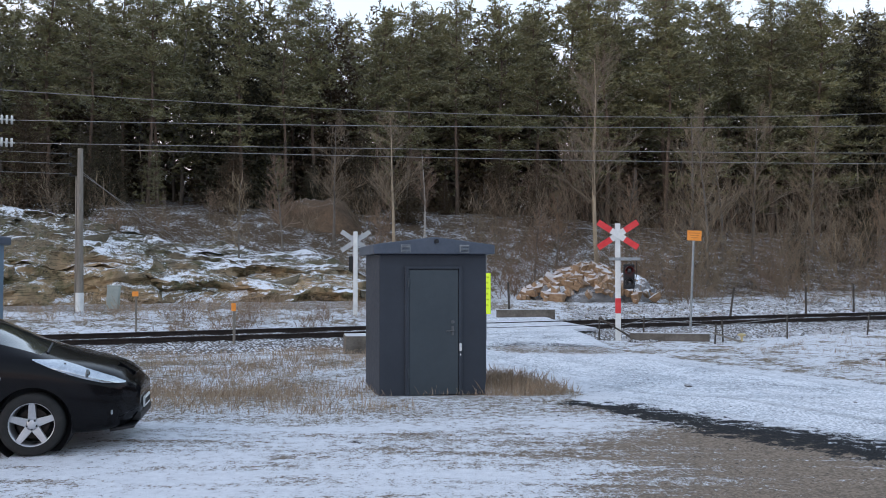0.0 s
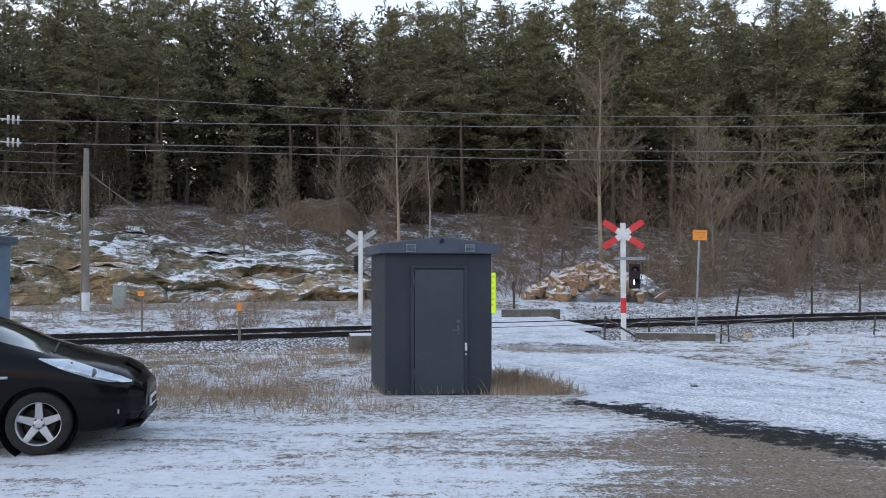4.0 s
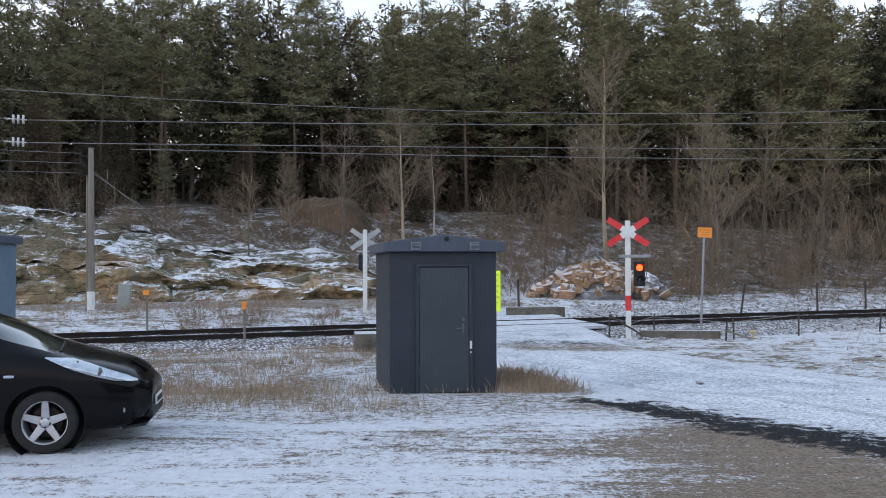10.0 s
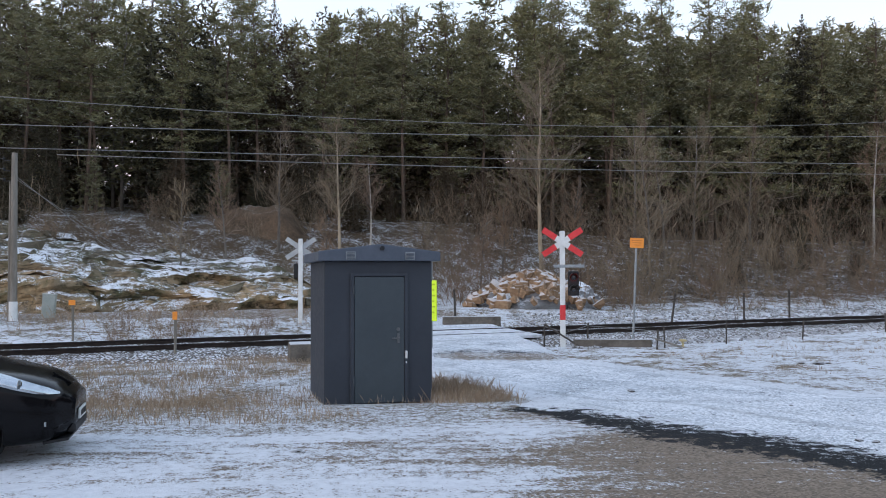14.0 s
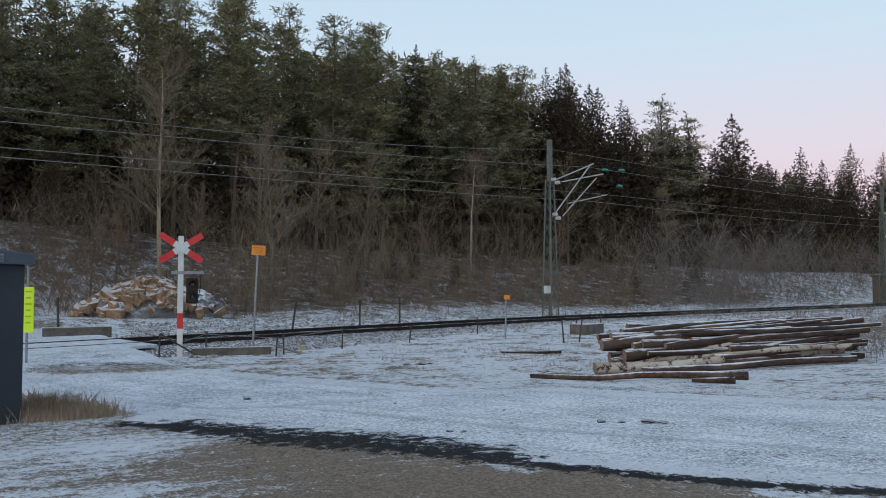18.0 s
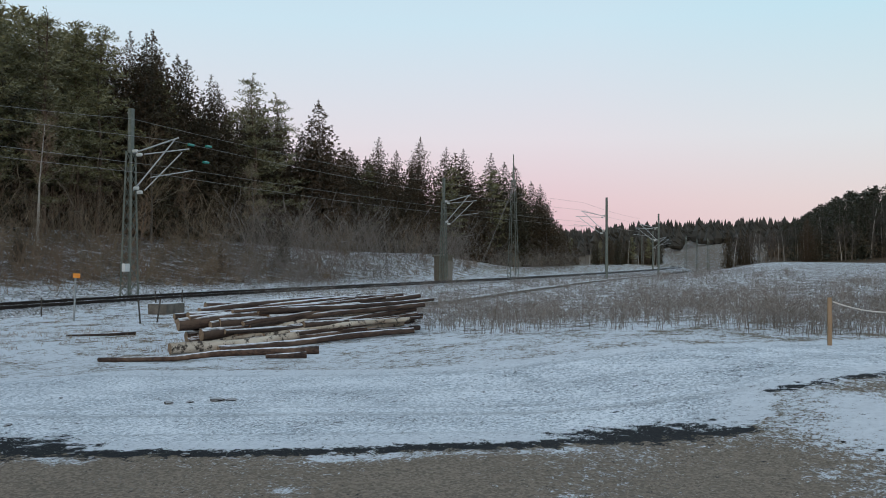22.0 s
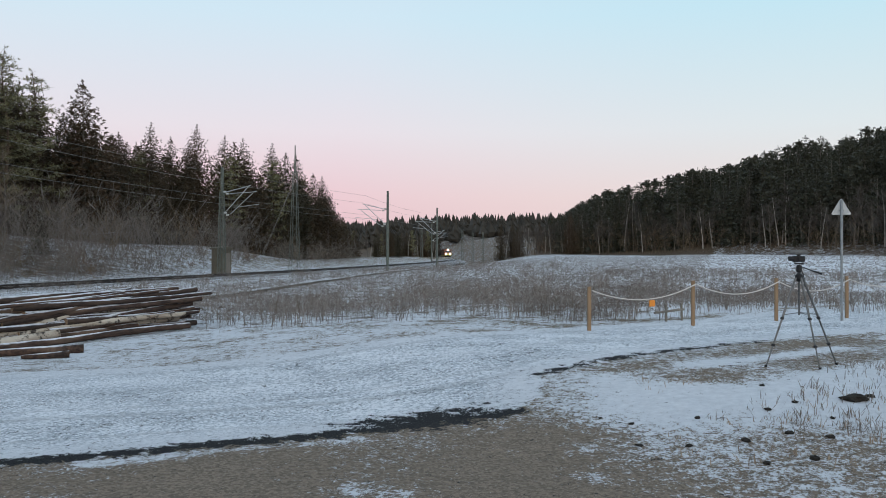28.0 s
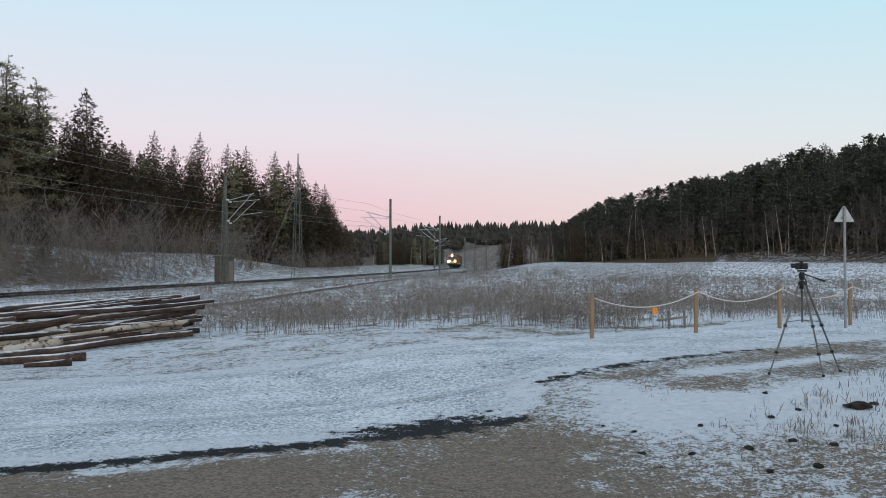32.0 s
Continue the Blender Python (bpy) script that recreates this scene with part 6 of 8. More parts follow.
part("bar", MB().tube([(-0.5, 0, 0.32), (0.35, -0.1, 0.05)], 0.03, 6).tube([(-0.4, 0.1, 0.3), (0.45, 0, 0.05)], 0.03, 6), M_wood, brace2)
part("cap", MB().lathe([(0.03, 0.05), (0.04, 0.20), (0.11, 0.21), (0.12, 0.25), (0.06, 0.28)], 14, "z", (0.5, 0.0, 0)), surface("pale_yellow_paint", (0.42, 0.34, 0.17), (0.52, 0.43, 0.24)), brace2, "pale yellow mushroom cap")


# ---- the pile of logs ----
k = Nodes("birch_log")
bn = k.noise(3.0, 4, 0.6, stretch=(0.25, 1, 1))
kn_ = k.noise(5.0, 5, 0.75)
M_birchlog = k.done(k.mix(k.rng(kn_, 0.52, 0.60), k.mix(k.rng(bn, 0.35, 0.65), (0.27, 0.21, 0.155), (0.52, 0.46, 0.38)), (0.045, 0.035, 0.028)), 0.8)
k = Nodes("brown_bark_log")
bb, bf = k.noise(2.5, 4, 0.6, stretch=(0.3, 1, 1)), k.noise(16.0, 4, 0.7, stretch=(0.25, 1, 1))
bark = k.mix(k.rng(bf, 0.35, 0.65), (0.026, 0.018, 0.015), (0.125, 0.076, 0.054))
bark = k.mix(k.rng(bb, 0.52, 0.72, 0.0, 0.7), bark, (0.22, 0.15, 0.105))
bark = k.mix(k.op("MULTIPLY", k.rand(), 0.75), bark, (0.024, 0.020, 0.019))
powder = k.rng(k.op("ADD", k.up(), k.op("MULTIPLY", k.op("SUBTRACT", k.op("ADD", k.op("MULTIPLY", bb, 0.5), k.op("MULTIPLY", bf, 0.5)), 0.5), 1.6)), 0.70, 0.94, 0.0, 0.9)
k.bump(bf, 0.7, 0.02)
M_brownlog = k.done(k.mix(powder, bark, SNOW), 0.85)
M_cut = surface("sawn_end", (0.17, 0.115, 0.075), (0.33, 0.235, 0.155), 8, 0.8, 0.2)


def make_log(a, b, r0, r1, birch, seed):
    """A round log from a to b, butt first, slightly crooked, with sawn ends."""
    a, b = Vector(a), Vector(b)
    L, d = (b - a).length, (b - a).normalized()
    rng = random.Random(seed)
    ob = thing("log", Matrix.Translation(a) @ d.to_track_quat("X", "Z").to_matrix().to_4x4(), ("pale birch log with dark bark patches" if birch else "brown-barked log with a dusting of snow") + " in the pile", "log", "logs of the pile")
    pts = [Vector((L * q / 6, 0.035 * math.sin(q * 1.1 + seed), 0.03 * math.sin(q * 0.8 + seed * 2))) for q in range(7)]
    rad = [r0 + (r1 - r0) * q / 6 + rng.uniform(-0.006, 0.006) for q in range(7)]
    part("stem", MB().tube(pts, rad, 14, caps=False), M_birchlog if birch else M_brownlog, ob, smooth=True)
    for q, rr in ((0, r0), (6, r1)):
        dx = -0.006 if q == 0 else 0.006
        part("sawn_end", MB().tube([pts[q] - Vector((dx * 2, 0, 0)), pts[q] + Vector((dx, 0, 0))], rr * 0.96, 14), M_cut, ob, "pale sawn end")
    return ob


LG0, LG1 = Vector((12.35, 15.0, 0)), Vector((18.2, 12.9, 0))
ldir = (LG1 - LG0).normalized()
lnor = Vector((-ldir.y, ldir.x, 0))


def log(s0, s1, n0, n1, z0, z1, r0, r1, birch=False, seed=0):
    p = LG0 + ldir * s0 + lnor * n0
    q = LG0 + ldir * s1 + lnor * n1
    make_log((p.x, p.y, gz(p.x, p.y) + z0), (q.x, q.y, gz(q.x, q.y) + z1), r0, r1, birch, seed)


log(-0.1, 2.9, -0.35, -0.45, 0.11, 0.20, 0.13, 0.10, True, 1)
log(0.9, 6.1, -0.55, -0.65, 0.08, 0.10, 0.09, 0.07, False, 2)
log(1.7, 6.3, -0.25, -0.1, 0.10, 0.16, 0.10, 0.08, False, 3)
log(1.5, 5.5, -0.05, 0.25, 0.30, 0.42, 0.12, 0.11, False, 4)
log(0.6, 5.8, 0.6, 0.55, 0.30, 0.40, 0.13, 0.12, False, 21)
log(0.9, 6.2, 0.8, 0.7, 0.50, 0.55, 0.12, 0.11, False, 22)
log(1.2, 6.0, 0.2, 0.3, 0.55, 0.58, 0.12, 0.10, False, 23)
log(0.6, 5.4, 0.55, 0.75, 0.76, 0.74, 0.12, 0.10, False, 24)
log(1.0, 5.9, 0.9, 0.95, 0.2, 0.3, 0.14, 0.12, False, 25)
log(1.3, 4.2, 1.25, 1.2, 0.86, 0.90, 0.12, 0.10, False, 26)
log(1.5, 6.3, 1.0, 0.6, 0.66, 0.92, 0.10, 0.09, False, 27)
log(0.9, 4.6, 0.62, 0.9, 0.86, 1.0, 0.09, 0.08, False, 28)
log(0.5, 3.9, 0.3, 0.2, 0.14, 0.16, 0.12, 0.11, False, 29)
log(3.3, 6.2, -0.15, 0.05, 0.26, 0.28, 0.10, 0.10, True, 5)
log(0.75, 6.0, 0.10, 0.15, 0.36, 0.46, 0.14, 0.11, False, 6)
log(0.85, 5.9, 0.35, 0.30, 0.18, 0.30, 0.13, 0.11, False, 7)
log(1.4, 4.6, 0.02, 0.25, 0.20, 0.72, 0.11, 0.10, True, 8)
log(0.35, 5.0, 0.45, 0.25, 0.60, 0.80, 0.15, 0.11, False, 9)
log(1.0, 5.6, 0.20, 0.55, 0.52, 0.88, 0.09, 0.08, False, 10)
log(2.4, 6.4, 0.15, 0.55, 0.62, 0.70, 0.10, 0.09, False, 11)
log(1.1, 5.2, 0.75, 0.75, 0.72, 0.98, 0.10, 0.08, False, 12)
log(1.8, 6.1, 0.95, 0.85, 0.82, 0.84, 0.11, 0.09, False, 13)
log(2.4, 6.0, 0.70, 0.50, 0.40, 0.56, 0.12, 0.12, False, 14)
log(1.6, 6.6, 1.1, 1.0, 0.45, 0.62, 0.12, 0.13, False, 15)
log(2.0, 6.5, 0.6, 0.9, 0.15, 0.2, 0.13, 0.12, False, 16)
log(3.6, 6.9, 0.4, 0.9, 0.74, 0.76, 0.09, 0.11, False, 18)

rl = random.Random(77)
for q in range(34):
    n_ = rl.uniform(0.05, 1.3)
    s_ = rl.uniform(0.4, 2.2)
    z_ = rl.uniform(0.15, 0.85)
    log(s_, min(7.2, s_ + rl.uniform(3.4, 5.6)), n_, n_ + rl.uniform(-0.35, 0.35), z_, min(1.05, z_ + rl.uniform(-0.1, 0.3)), rl.uniform(0.045, 0.09), rl.uniform(0.04, 0.075), False, 40 + q)

for q in range(22):
    n_, s_, z_ = rl.uniform(-0.1, 0.9), rl.uniform(0.8, 3.0), rl.uniform(0.10, 0.5)
    log(s_, min(6.9, s_ + rl.uniform(3.0, 4.6)), n_, n_ + rl.uniform(-0.2, 0.25), z_, z_ + rl.uniform(-0.05, 0.15), rl.uniform(0.06, 0.11), rl.uniform(0.05, 0.09), q % 9 == 4, 90 + q)

for q in range(16):
    n_, s_, z_ = rl.uniform(-0.35, 0.1), rl.uniform(0.6, 3.4), rl.uniform(0.14, 0.55)
    log(s_, min(7.0, s_ + rl.uniform(2.6, 4.2)), n_ + 0.35 * z_, n_ + 0.35 * z_ + rl.uniform(-0.15, 0.3), z_, z_ + rl.uniform(0.0, 0.3), rl.uniform(0.05, 0.08), rl.uniform(0.04, 0.065), q % 6 == 2, 130 + q)


def slim(pts, r, label):
    vs = [Vector((x, y, gz(x, y) + z)) for x, y, z in pts]
    tagged(part("branch", MB().tube(vs, [r * (0.55 + 0.45 * q / (len(vs) - 1)) for q in range(len(vs))], 9), M_brownlog, smooth=True), label, "branch", "loose branches by the logs")


slim([(10.6, 15.0, 0.04), (11.4, 13.7, 0.06), (11.7, 12.8, 0.10), (12.6, 12.0, 0.08), (13.2, 11.4, 0.08)], 0.085, "crooked dark branch lying before the log pile")
slim([(11.9, 11.6, 0.05), (12.5, 11.1, 0.06)], 0.07, "short dark length of branch in the snow")
slim([(13.4, 20.5, 0.04), (14.6, 19.2, 0.05)], 0.05, "short dark stick in the snow")


def clod(x, y, s, seed, name="clod", label="dark frozen clod of earth on the snow", high=0.26, mat=None):
    rng = random.Random(seed)
    bm = bmesh.new()
    bmesh.ops.create_icosphere(bm, subdivisions=2, radius=1)
    for v in bm.verts:
        v.co *= 1 + rng.uniform(-0.34, 0.30)
        v.co.x *= s * rng.uniform(0.95, 1.05)
        v.co.y *= s * 0.7
        v.co.z *= s * high
    me = bpy.data.meshes.new(name)
    bm.to_mesh(me)
    bm.free()
    me.materials.append(mat or M_clod)
    ob = new(name, me)
    ob.matrix_basis = pose(x, y, gz(x, y) + s * 0.2, 0, 0, rng.uniform(0, 360))
    return tagged(ob, label, "clod", "clods on the road and verge")


M_fieldclod = surface("frosted_earth", (0.07, 0.055, 0.045), (0.16, 0.13, 0.11), 9, 0.9, 0.5, 0.02, frost=0.35)
M_wetclod = surface("wet_black_earth", (0.014, 0.012, 0.010), (0.050, 0.042, 0.034), 14, 0.9, 0.8, 0.02)
M_clod = surface("dark_earth", (0.030, 0.026, 0.023), (0.10, 0.085, 0.075), 14, 0.9, 0.8, 0.02, frost=0.45)
# loose stones along both sides of the track
stones_ = MB()
rr = random.Random(57)
for q in range(9000):
    x = 3.5 + 75 * rr.random() ** 1.5
    o = rr.uniform(3.4, 8.8) if rr.random() < 0.68 else rr.uniform(-4.6, -2.6)
    c, t, n = on_track(x)
    p = c + n * o
    if abs(p.x - 2.3) < 3.2 and abs(o) < 9:
        continue
    h, w, z = rr.uniform(0.03, 0.10), rr.uniform(0.05, 0.15), gz(p.x, p.y)
    z = max(z, c.z + float(np.interp(o, [b[0] for b in BALLAST], [b[1] for b in BALLAST]))) - 0.01 if -3.7 < o < 5.4 else z - 0.01
    a = rr.uniform(0, 3.14)
    cs, sn = math.cos(a) * w, math.sin(a) * w
    stones_.add([(p.x + cs, p.y + sn, z), (p.x - sn * 0.8, p.y + cs * 0.8, z), (p.x - cs, p.y - sn, z), (p.x + sn, p.y - cs, z), (p.x + cs * 0.4, p.y + sn * 0.4, z + h), (p.x - cs * 0.3, p.y - sn * 0.3, z + h * 0.8)],
                [(0, 1, 4), (1, 5, 4), (1, 2, 5), (2, 3, 5), (3, 4, 5), (3, 0, 4)])
tagged(part("loose_stones", stones_, surface("dark_track_stone", (0.045, 0.042, 0.04), (0.17, 0.16, 0.15), 6, 0.9, 0.5, 0.02, frost=0.45), fix=False), "dark loose stones in the snow along the track", "stones", kind="stuff")
# clods and stubble of the ploughed field
clods_ = MB()
rc = random.Random(31)
fx, fy = np.random.RandomState(6).rand(2, 26000)
fx, fy = 24 + 160 * fx**1.7, -45 + 95 * fy
keep_ = (sdist(fx, fy, [(25, 16), (27, 5), (36, -1), (62, -15), (120, -45), (184, -45), (184, 30), (130, 46), (60, 34), (34, 28)]) > 0)
for x, y in zip(fx[keep_].tolist(), fy[keep_].tolist()):
    w, h, z = rc.uniform(0.08, 0.24), rc.uniform(0.04, 0.12), gz(x, y) - 0.01
    a = rc.uniform(0, 3.14)
    cs, sn = math.cos(a) * w, math.sin(a) * w
    clods_.add([(x + cs, y + sn, z), (x - sn * 0.8, y + cs * 0.8, z), (x - cs, y - sn, z), (x + sn, y - cs, z), (x + rc.uniform(-0.05, 0.05), y + rc.uniform(-0.05, 0.05), z + h)], [(0, 1, 4), (1, 2, 4), (2, 3, 4), (3, 0, 4)])
tagged(part("field_clods", clods_, M_fieldclod, fix=False), "dark frozen clods and stubble of the ploughed field", "clods", kind="stuff")
for i, (x, y, s) in enumerate(((7.43, 8.85, 0.11), (7.65, 8.7, 0.08), (7.95, 8.5, 0.14), (8.1, 8.4, 0.1), (5.3, 9.2, 0.07), (5.45, 9.1, 0.08), (4.27, 14.6, 0.13), (-0.97, 9.1, 0.08), (-0.9, 9.05, 0.05), (6.9, 10.4, 0.05), (5.8, 11.8, 0.05),
                               (10.3, -1.5, 0.30), (9.2, -2.2, 0.12), (9.9, -2.6, 0.16), (8.9, -0.75, 0.10), (10.9, -2.2, 0.14), (9.5, -1.2, 0.08), (8.35, 0.15, 0.10), (10.15, -0.9, 0.09), (10.5, -1.7, 0.12), (8.6, -0.35, 0.12), (8.3, 0.6, 0.09), (9.3, 1.1, 0.06), (9.4, 0.1, 0.09), (9.1, 0.75, 0.08), (8.8, -1.1, 0.11), (7.9, -0.5, 0.10), (8.1, -0.9, 0.12), (11.0, -0.6, 0.08), (9.8, -0.6, 0.10),
                               (9.6, 19.0, 0.16), (9.9, 18.8, 0.2), (10.2, 18.9, 0.12), (7.9, 17.0, 0.05), (9.0, 13.2, 0.04), (7.0, 13.1, 0.04), (5.0, 6.9, 0.05), (5.6, 6.3, 0.07), (6.2, 10.9, 0.04))):
    if y > 6:
        clod(x, y, s * 0.7, i)
    else:
        clod(x, y, s * 0.44, i, high=0.42, mat=M_wetclod)


# ---- the rock cutting ----
k = Nodes("sandy_rock")
rk_a, rk_b = k.noise(0.35, 4, 0.6), k.noise(2.2, 6, 0.7, distort=0.6)
rk_c = k.noise(14.0, 4, 0.7)
rock = k.mix(k.rng(k.op("ADD", k.op("MULTIPLY", rk_b, 0.6), k.op("MULTIPLY", rk_c, 0.4)), 0.38, 0.62), (0.060, 0.052, 0.034), (0.235, 0.19, 0.13))
rock = k.mix(k.op("MULTIPLY", k.attr("ochre"), k.rng(rk_a, 0.30, 0.52)), rock, k.mix(rk_b, (0.24, 0.15, 0.075), (0.46, 0.34, 0.20)))
rock = k.mix(k.rng(k.noise(1.1, 5, 0.7), 0.46, 0.62, 0, 0.9), rock, k.mix(rk_c, (0.05, 0.05, 0.022), (0.13, 0.125, 0.06)))
seam = k.noise(1.3, 5, 0.65, stretch=(0.35, 0.35, 2.2), distort=0.8)
rock = k.mix(k.rng(k.op("ABSOLUTE", k.op("SUBTRACT", seam, 0.5)), 0.0, 0.028, 0.85, 0.0), rock, (0.02, 0.017, 0.013))
lie = k.rng(k.op("ADD", k.up(), k.op("MULTIPLY", k.op("SUBTRACT", k.op("ADD", k.op("ADD", k.op("MULTIPLY", rk_b, 0.3), k.op("MULTIPLY", rk_c, 0.3)), k.op("MULTIPLY", k.noise(0.55, 5, 0.65, stretch=(0.6, 0.6, 1.6)), 0.4)), 0.5), 4.6)), 0.86, 1.04)
k.bump(k.op("ADD", rk_b, k.op("MULTIPLY", rk_c, 0.4)), 0.8, 0.10)
M_rock = k.done(k.mix(lie, rock, SNOW), 0.85)

ROCK = [(0, -0.4), (0.0, 0.0), (0.10, 0.5), (0.3, 1.3), (0.6, 1.62), (1.9, 1.85), (2.4, 2.05), (2.8, 2.5), (3.2, 2.75), (4.6, 2.95), (5.0, 3.35), (7.0, 3.6), (9.0, 4.2), (11.5, 4.8), (13.5, 4.9)]
vs, fs, val = [], [], []
prof = []
for (a, ha), (b, hb) in zip(ROCK, ROCK[1:]):
    m_ = max(1, int(max(b - a, hb - ha) / 0.16))
    prof += [(a + (b - a) * q / m_, ha + (hb - ha) * q / m_) for q in range(m_)]
prof.append(ROCK[-1])
rx = np.arange(-46, 6, 0.2)
for x in rx:
    c, t, n = on_track(x)
    slant = 1.6 * noise.noise(Vector((x * 0.13, 3.1, 0)))
    fade = 0.62 * float(ss(5, 1, x)) + 0.38 * float(ss(-3, -13, x))
    for o, h in prof:
        cellv = Vector((x * 0.42, h * 0.9, 1.7))
        blockn = noise.cell(Vector((x * 0.55 + 0.4 * noise.noise(Vector((x * 0.3, h, 5))), h * 1.1, 4.0)))
        oo = o + slant * (0.3 + h * 0.2) + 1.1 * noise.noise(cellv) + 0.35 * (blockn - 0.5) + 0.12 * noise.noise(Vector((x * 2.1, h * 3, 9))) + 0.45 * noise.fractal(Vector((x * 0.8, h * 1.3, 7)), 0.9, 2.1, 5)
        hh = (h + 0.28 * noise.noise(Vector((x * 0.5, o * 0.6, 2))) + 0.16 * noise.noise(Vector((x * 1.9, o * 1.7, 6))) + 0.22 * noise.fractal(Vector((x * 1.1, o * 1.2, 3)), 0.9, 2.1, 5)) * fade
        p = c + n * (14.0 + oo)
        vs.append((p.x, p.y, 0.42 + hh - (0.5 if o == 0 and h < 0 else 0)))
        val.append(float(ss(3.4, 1.3, h)) * (0.35 + 0.65 * float(ss(-24, -17, x))))
P_ = len(prof)
for i in range(len(rx) - 1):
    for q in range(P_ - 1):
        fs.append((i * P_ + q, (i + 1) * P_ + q, (i + 1) * P_ + q + 1, i * P_ + q + 1))
me = bpy.data.meshes.new("rock_cutting")
me.from_pydata(vs, [], fs)
at = me.attributes.new("ochre", "FLOAT", "POINT")
at.data.foreach_set("value", val)
me.materials.append(M_rock)
me.update()
tagged(new("rock_cutting", me), "ledged rock cutting with ochre lower face and snow on its shelves", "rock face", kind="structure")

# a bank of bare brown earth above the cutting
k = Nodes("bare_brown_earth")
eb, ef = k.noise(1.2, 5, 0.65), k.noise(9.0, 5, 0.7)
k.bump(k.op("ADD", eb, k.op("MULTIPLY", ef, 0.5)), 0.8, 0.1)
M_earth = k.done(k.mix(k.rng(k.op("ADD", k.up(), k.op("MULTIPLY", k.op("SUBTRACT", ef, 0.5), 1.2)), 1.02, 1.15, 0, 0.8), k.mix(k.rng(k.op("ADD", k.op("MULTIPLY", eb, 0.5), k.op("MULTIPLY", ef, 0.5)), 0.38, 0.62), (0.060, 0.042, 0.027), (0.17, 0.112, 0.070)), SNOW), 0.9)
pe, te, ne = at_az(-8.8, 26.0)
ev, ef_ = [], []
EA, EB = 34, 16
for i in range(EA + 1):
    for j in range(EB + 1):
        u, v = i / EA * 2 - 1, j / EB
        x, y = pe.x + u * 3.3, pe.y - 0.2 + v * 4.0
        hgt = 2.0 * float(ss(0.0, 0.30, v)) * float(ss(1.0, 0.72, v)) * float(ss(1.0, 0.25, abs(u))) * (0.85 + 0.45 * noise.noise(Vector((x * 0.5, 0.3, 0)))) + 0.22 * noise.fractal(Vector((x, y, 1.0)), 0.9, 2.1, 4)
        ev.append((x, y, gz(x, y) - 0.15 + 0.92 * hgt))
for i in range(EA):
    for j in range(EB):
        a = i * (EB + 1) + j
        ef_.append((a, a + EB + 1, a + EB + 2, a + 1))
bank = MB()
bank.add(ev, ef_)
tagged(part("earth_bank", bank, M_earth, smooth=True, fix=False), "bare brown earth bank above the rock cutting", "earth bank", kind="structure")

# boulders on the ledges and at the foot
M_stone = surface("tan_quarry_stone", (0.24, 0.145, 0.08), (0.50, 0.34, 0.21), 3.0, 0.85, 0.5, 0.03, vary=0.6, frost=0.55)


def stone_mesh(seed, jag=0.28):
    rng = random.Random(seed)
    bm = bmesh.new()
    bmesh.ops.create_cube(bm, size=1)
    for v in bm.verts:
        v.co += Vector((rng.uniform(-jag, jag), rng.uniform(-jag, jag), rng.uniform(-jag, jag)))
    bmesh.ops.bevel(bm, geom=list(bm.edges), offset=0.06, segments=1, affect="EDGES")
    me = bpy.data.meshes.new("stone")
    bm.to_mesh(me)
    bm.free()
    me.materials.append(M_stone)
    return me


stones = [stone_mesh(s) for s in range(8)]
M_ledge = surface("grey_brown_ledge_stone", (0.085, 0.075, 0.05), (0.22, 0.19, 0.135), 1.5, 0.9, 0.7, 0.05, vary=0.4, frost=0.65)


def ledge_mesh(seed):
    me = stone_mesh(seed, 0.27)
    me.materials.clear()
    me.materials.append(M_ledge)
    return me


ledges = [ledge_mesh(s) for s in range(20, 27)]
rl = random.Random(8)
cutting = bpy.data.objects["rock_cutting"]
for i in range(46):
    v_ = rl.choice(vs)
    if v_[0] > 3 or v_[0] < -34:
        continue
    s = rl.uniform(0.25, 0.75) * (0.6 if v_[2] < 1.2 else 1.0)
    ob = new("boulder", rl.choice(ledges))
    ob.matrix_basis = pose(v_[0], v_[1], v_[2] - s * 0.12, rl.uniform(-20, 20), rl.uniform(-20, 20), rl.uniform(0, 360)) @ Matrix.Diagonal((s * rl.uniform(1.0, 2.2), s, s * rl.uniform(0.4, 0.8), 1))
    ob.parent = cutting
heap = thing("stone_heap", pose(7.3, 42.6, gz(7.3, 42.6)), "heap of tan quarried stones with snow between them", "stone heap")
rs = random.Random(12)
for i in range(400):
    u, v = rs.gauss(0, 0.42), rs.gauss(0, 0.4)
    if abs(u) > 1.05 or abs(v) > 1:
        continue
    x, y = 3.3 * u, 1.7 * v
    top = 1.75 * max(0.0, 1 - (abs(u) ** 1.6 + abs(v) ** 1.6) * 0.85)
    s = rs.uniform(0.17, 0.44)
    ob = new("stone", rs.choice(stones))
    ob.matrix_basis = pose(x, y, max(s * 0.3, top * rs.uniform(0.75, 1.0)), rs.uniform(0, 360), rs.uniform(0, 360), rs.uniform(0, 360)) @ Matrix.Diagonal((s * rs.uniform(0.8, 1.6), s, s * 0.8, 1))
    ob.parent = heap
M_greystone = surface("grey_rubble", (0.14, 0.14, 0.14), (0.30, 0.30, 0.30), 3.0, 0.9, 0.6, 0.03, frost=1.0)
bm = bmesh.new()
bmesh.ops.create_icosphere(bm, subdivisions=4, radius=1)
for v in bm.verts:
    v.co *= 1 + 0.16 * noise.noise(v.co * 2.3) + 0.10 * noise.noise(v.co * 7)
    v.co = Vector((v.co.x * 1.35, v.co.y * 1.1, v.co.z * 1.25))
me = bpy.data.meshes.new("rubble_core")
bm.to_mesh(me)
bm.free()
me.materials.append(M_greystone)
core = new("rubble", me)
core.matrix_basis = pose(2.3, 0.5, 0.05)
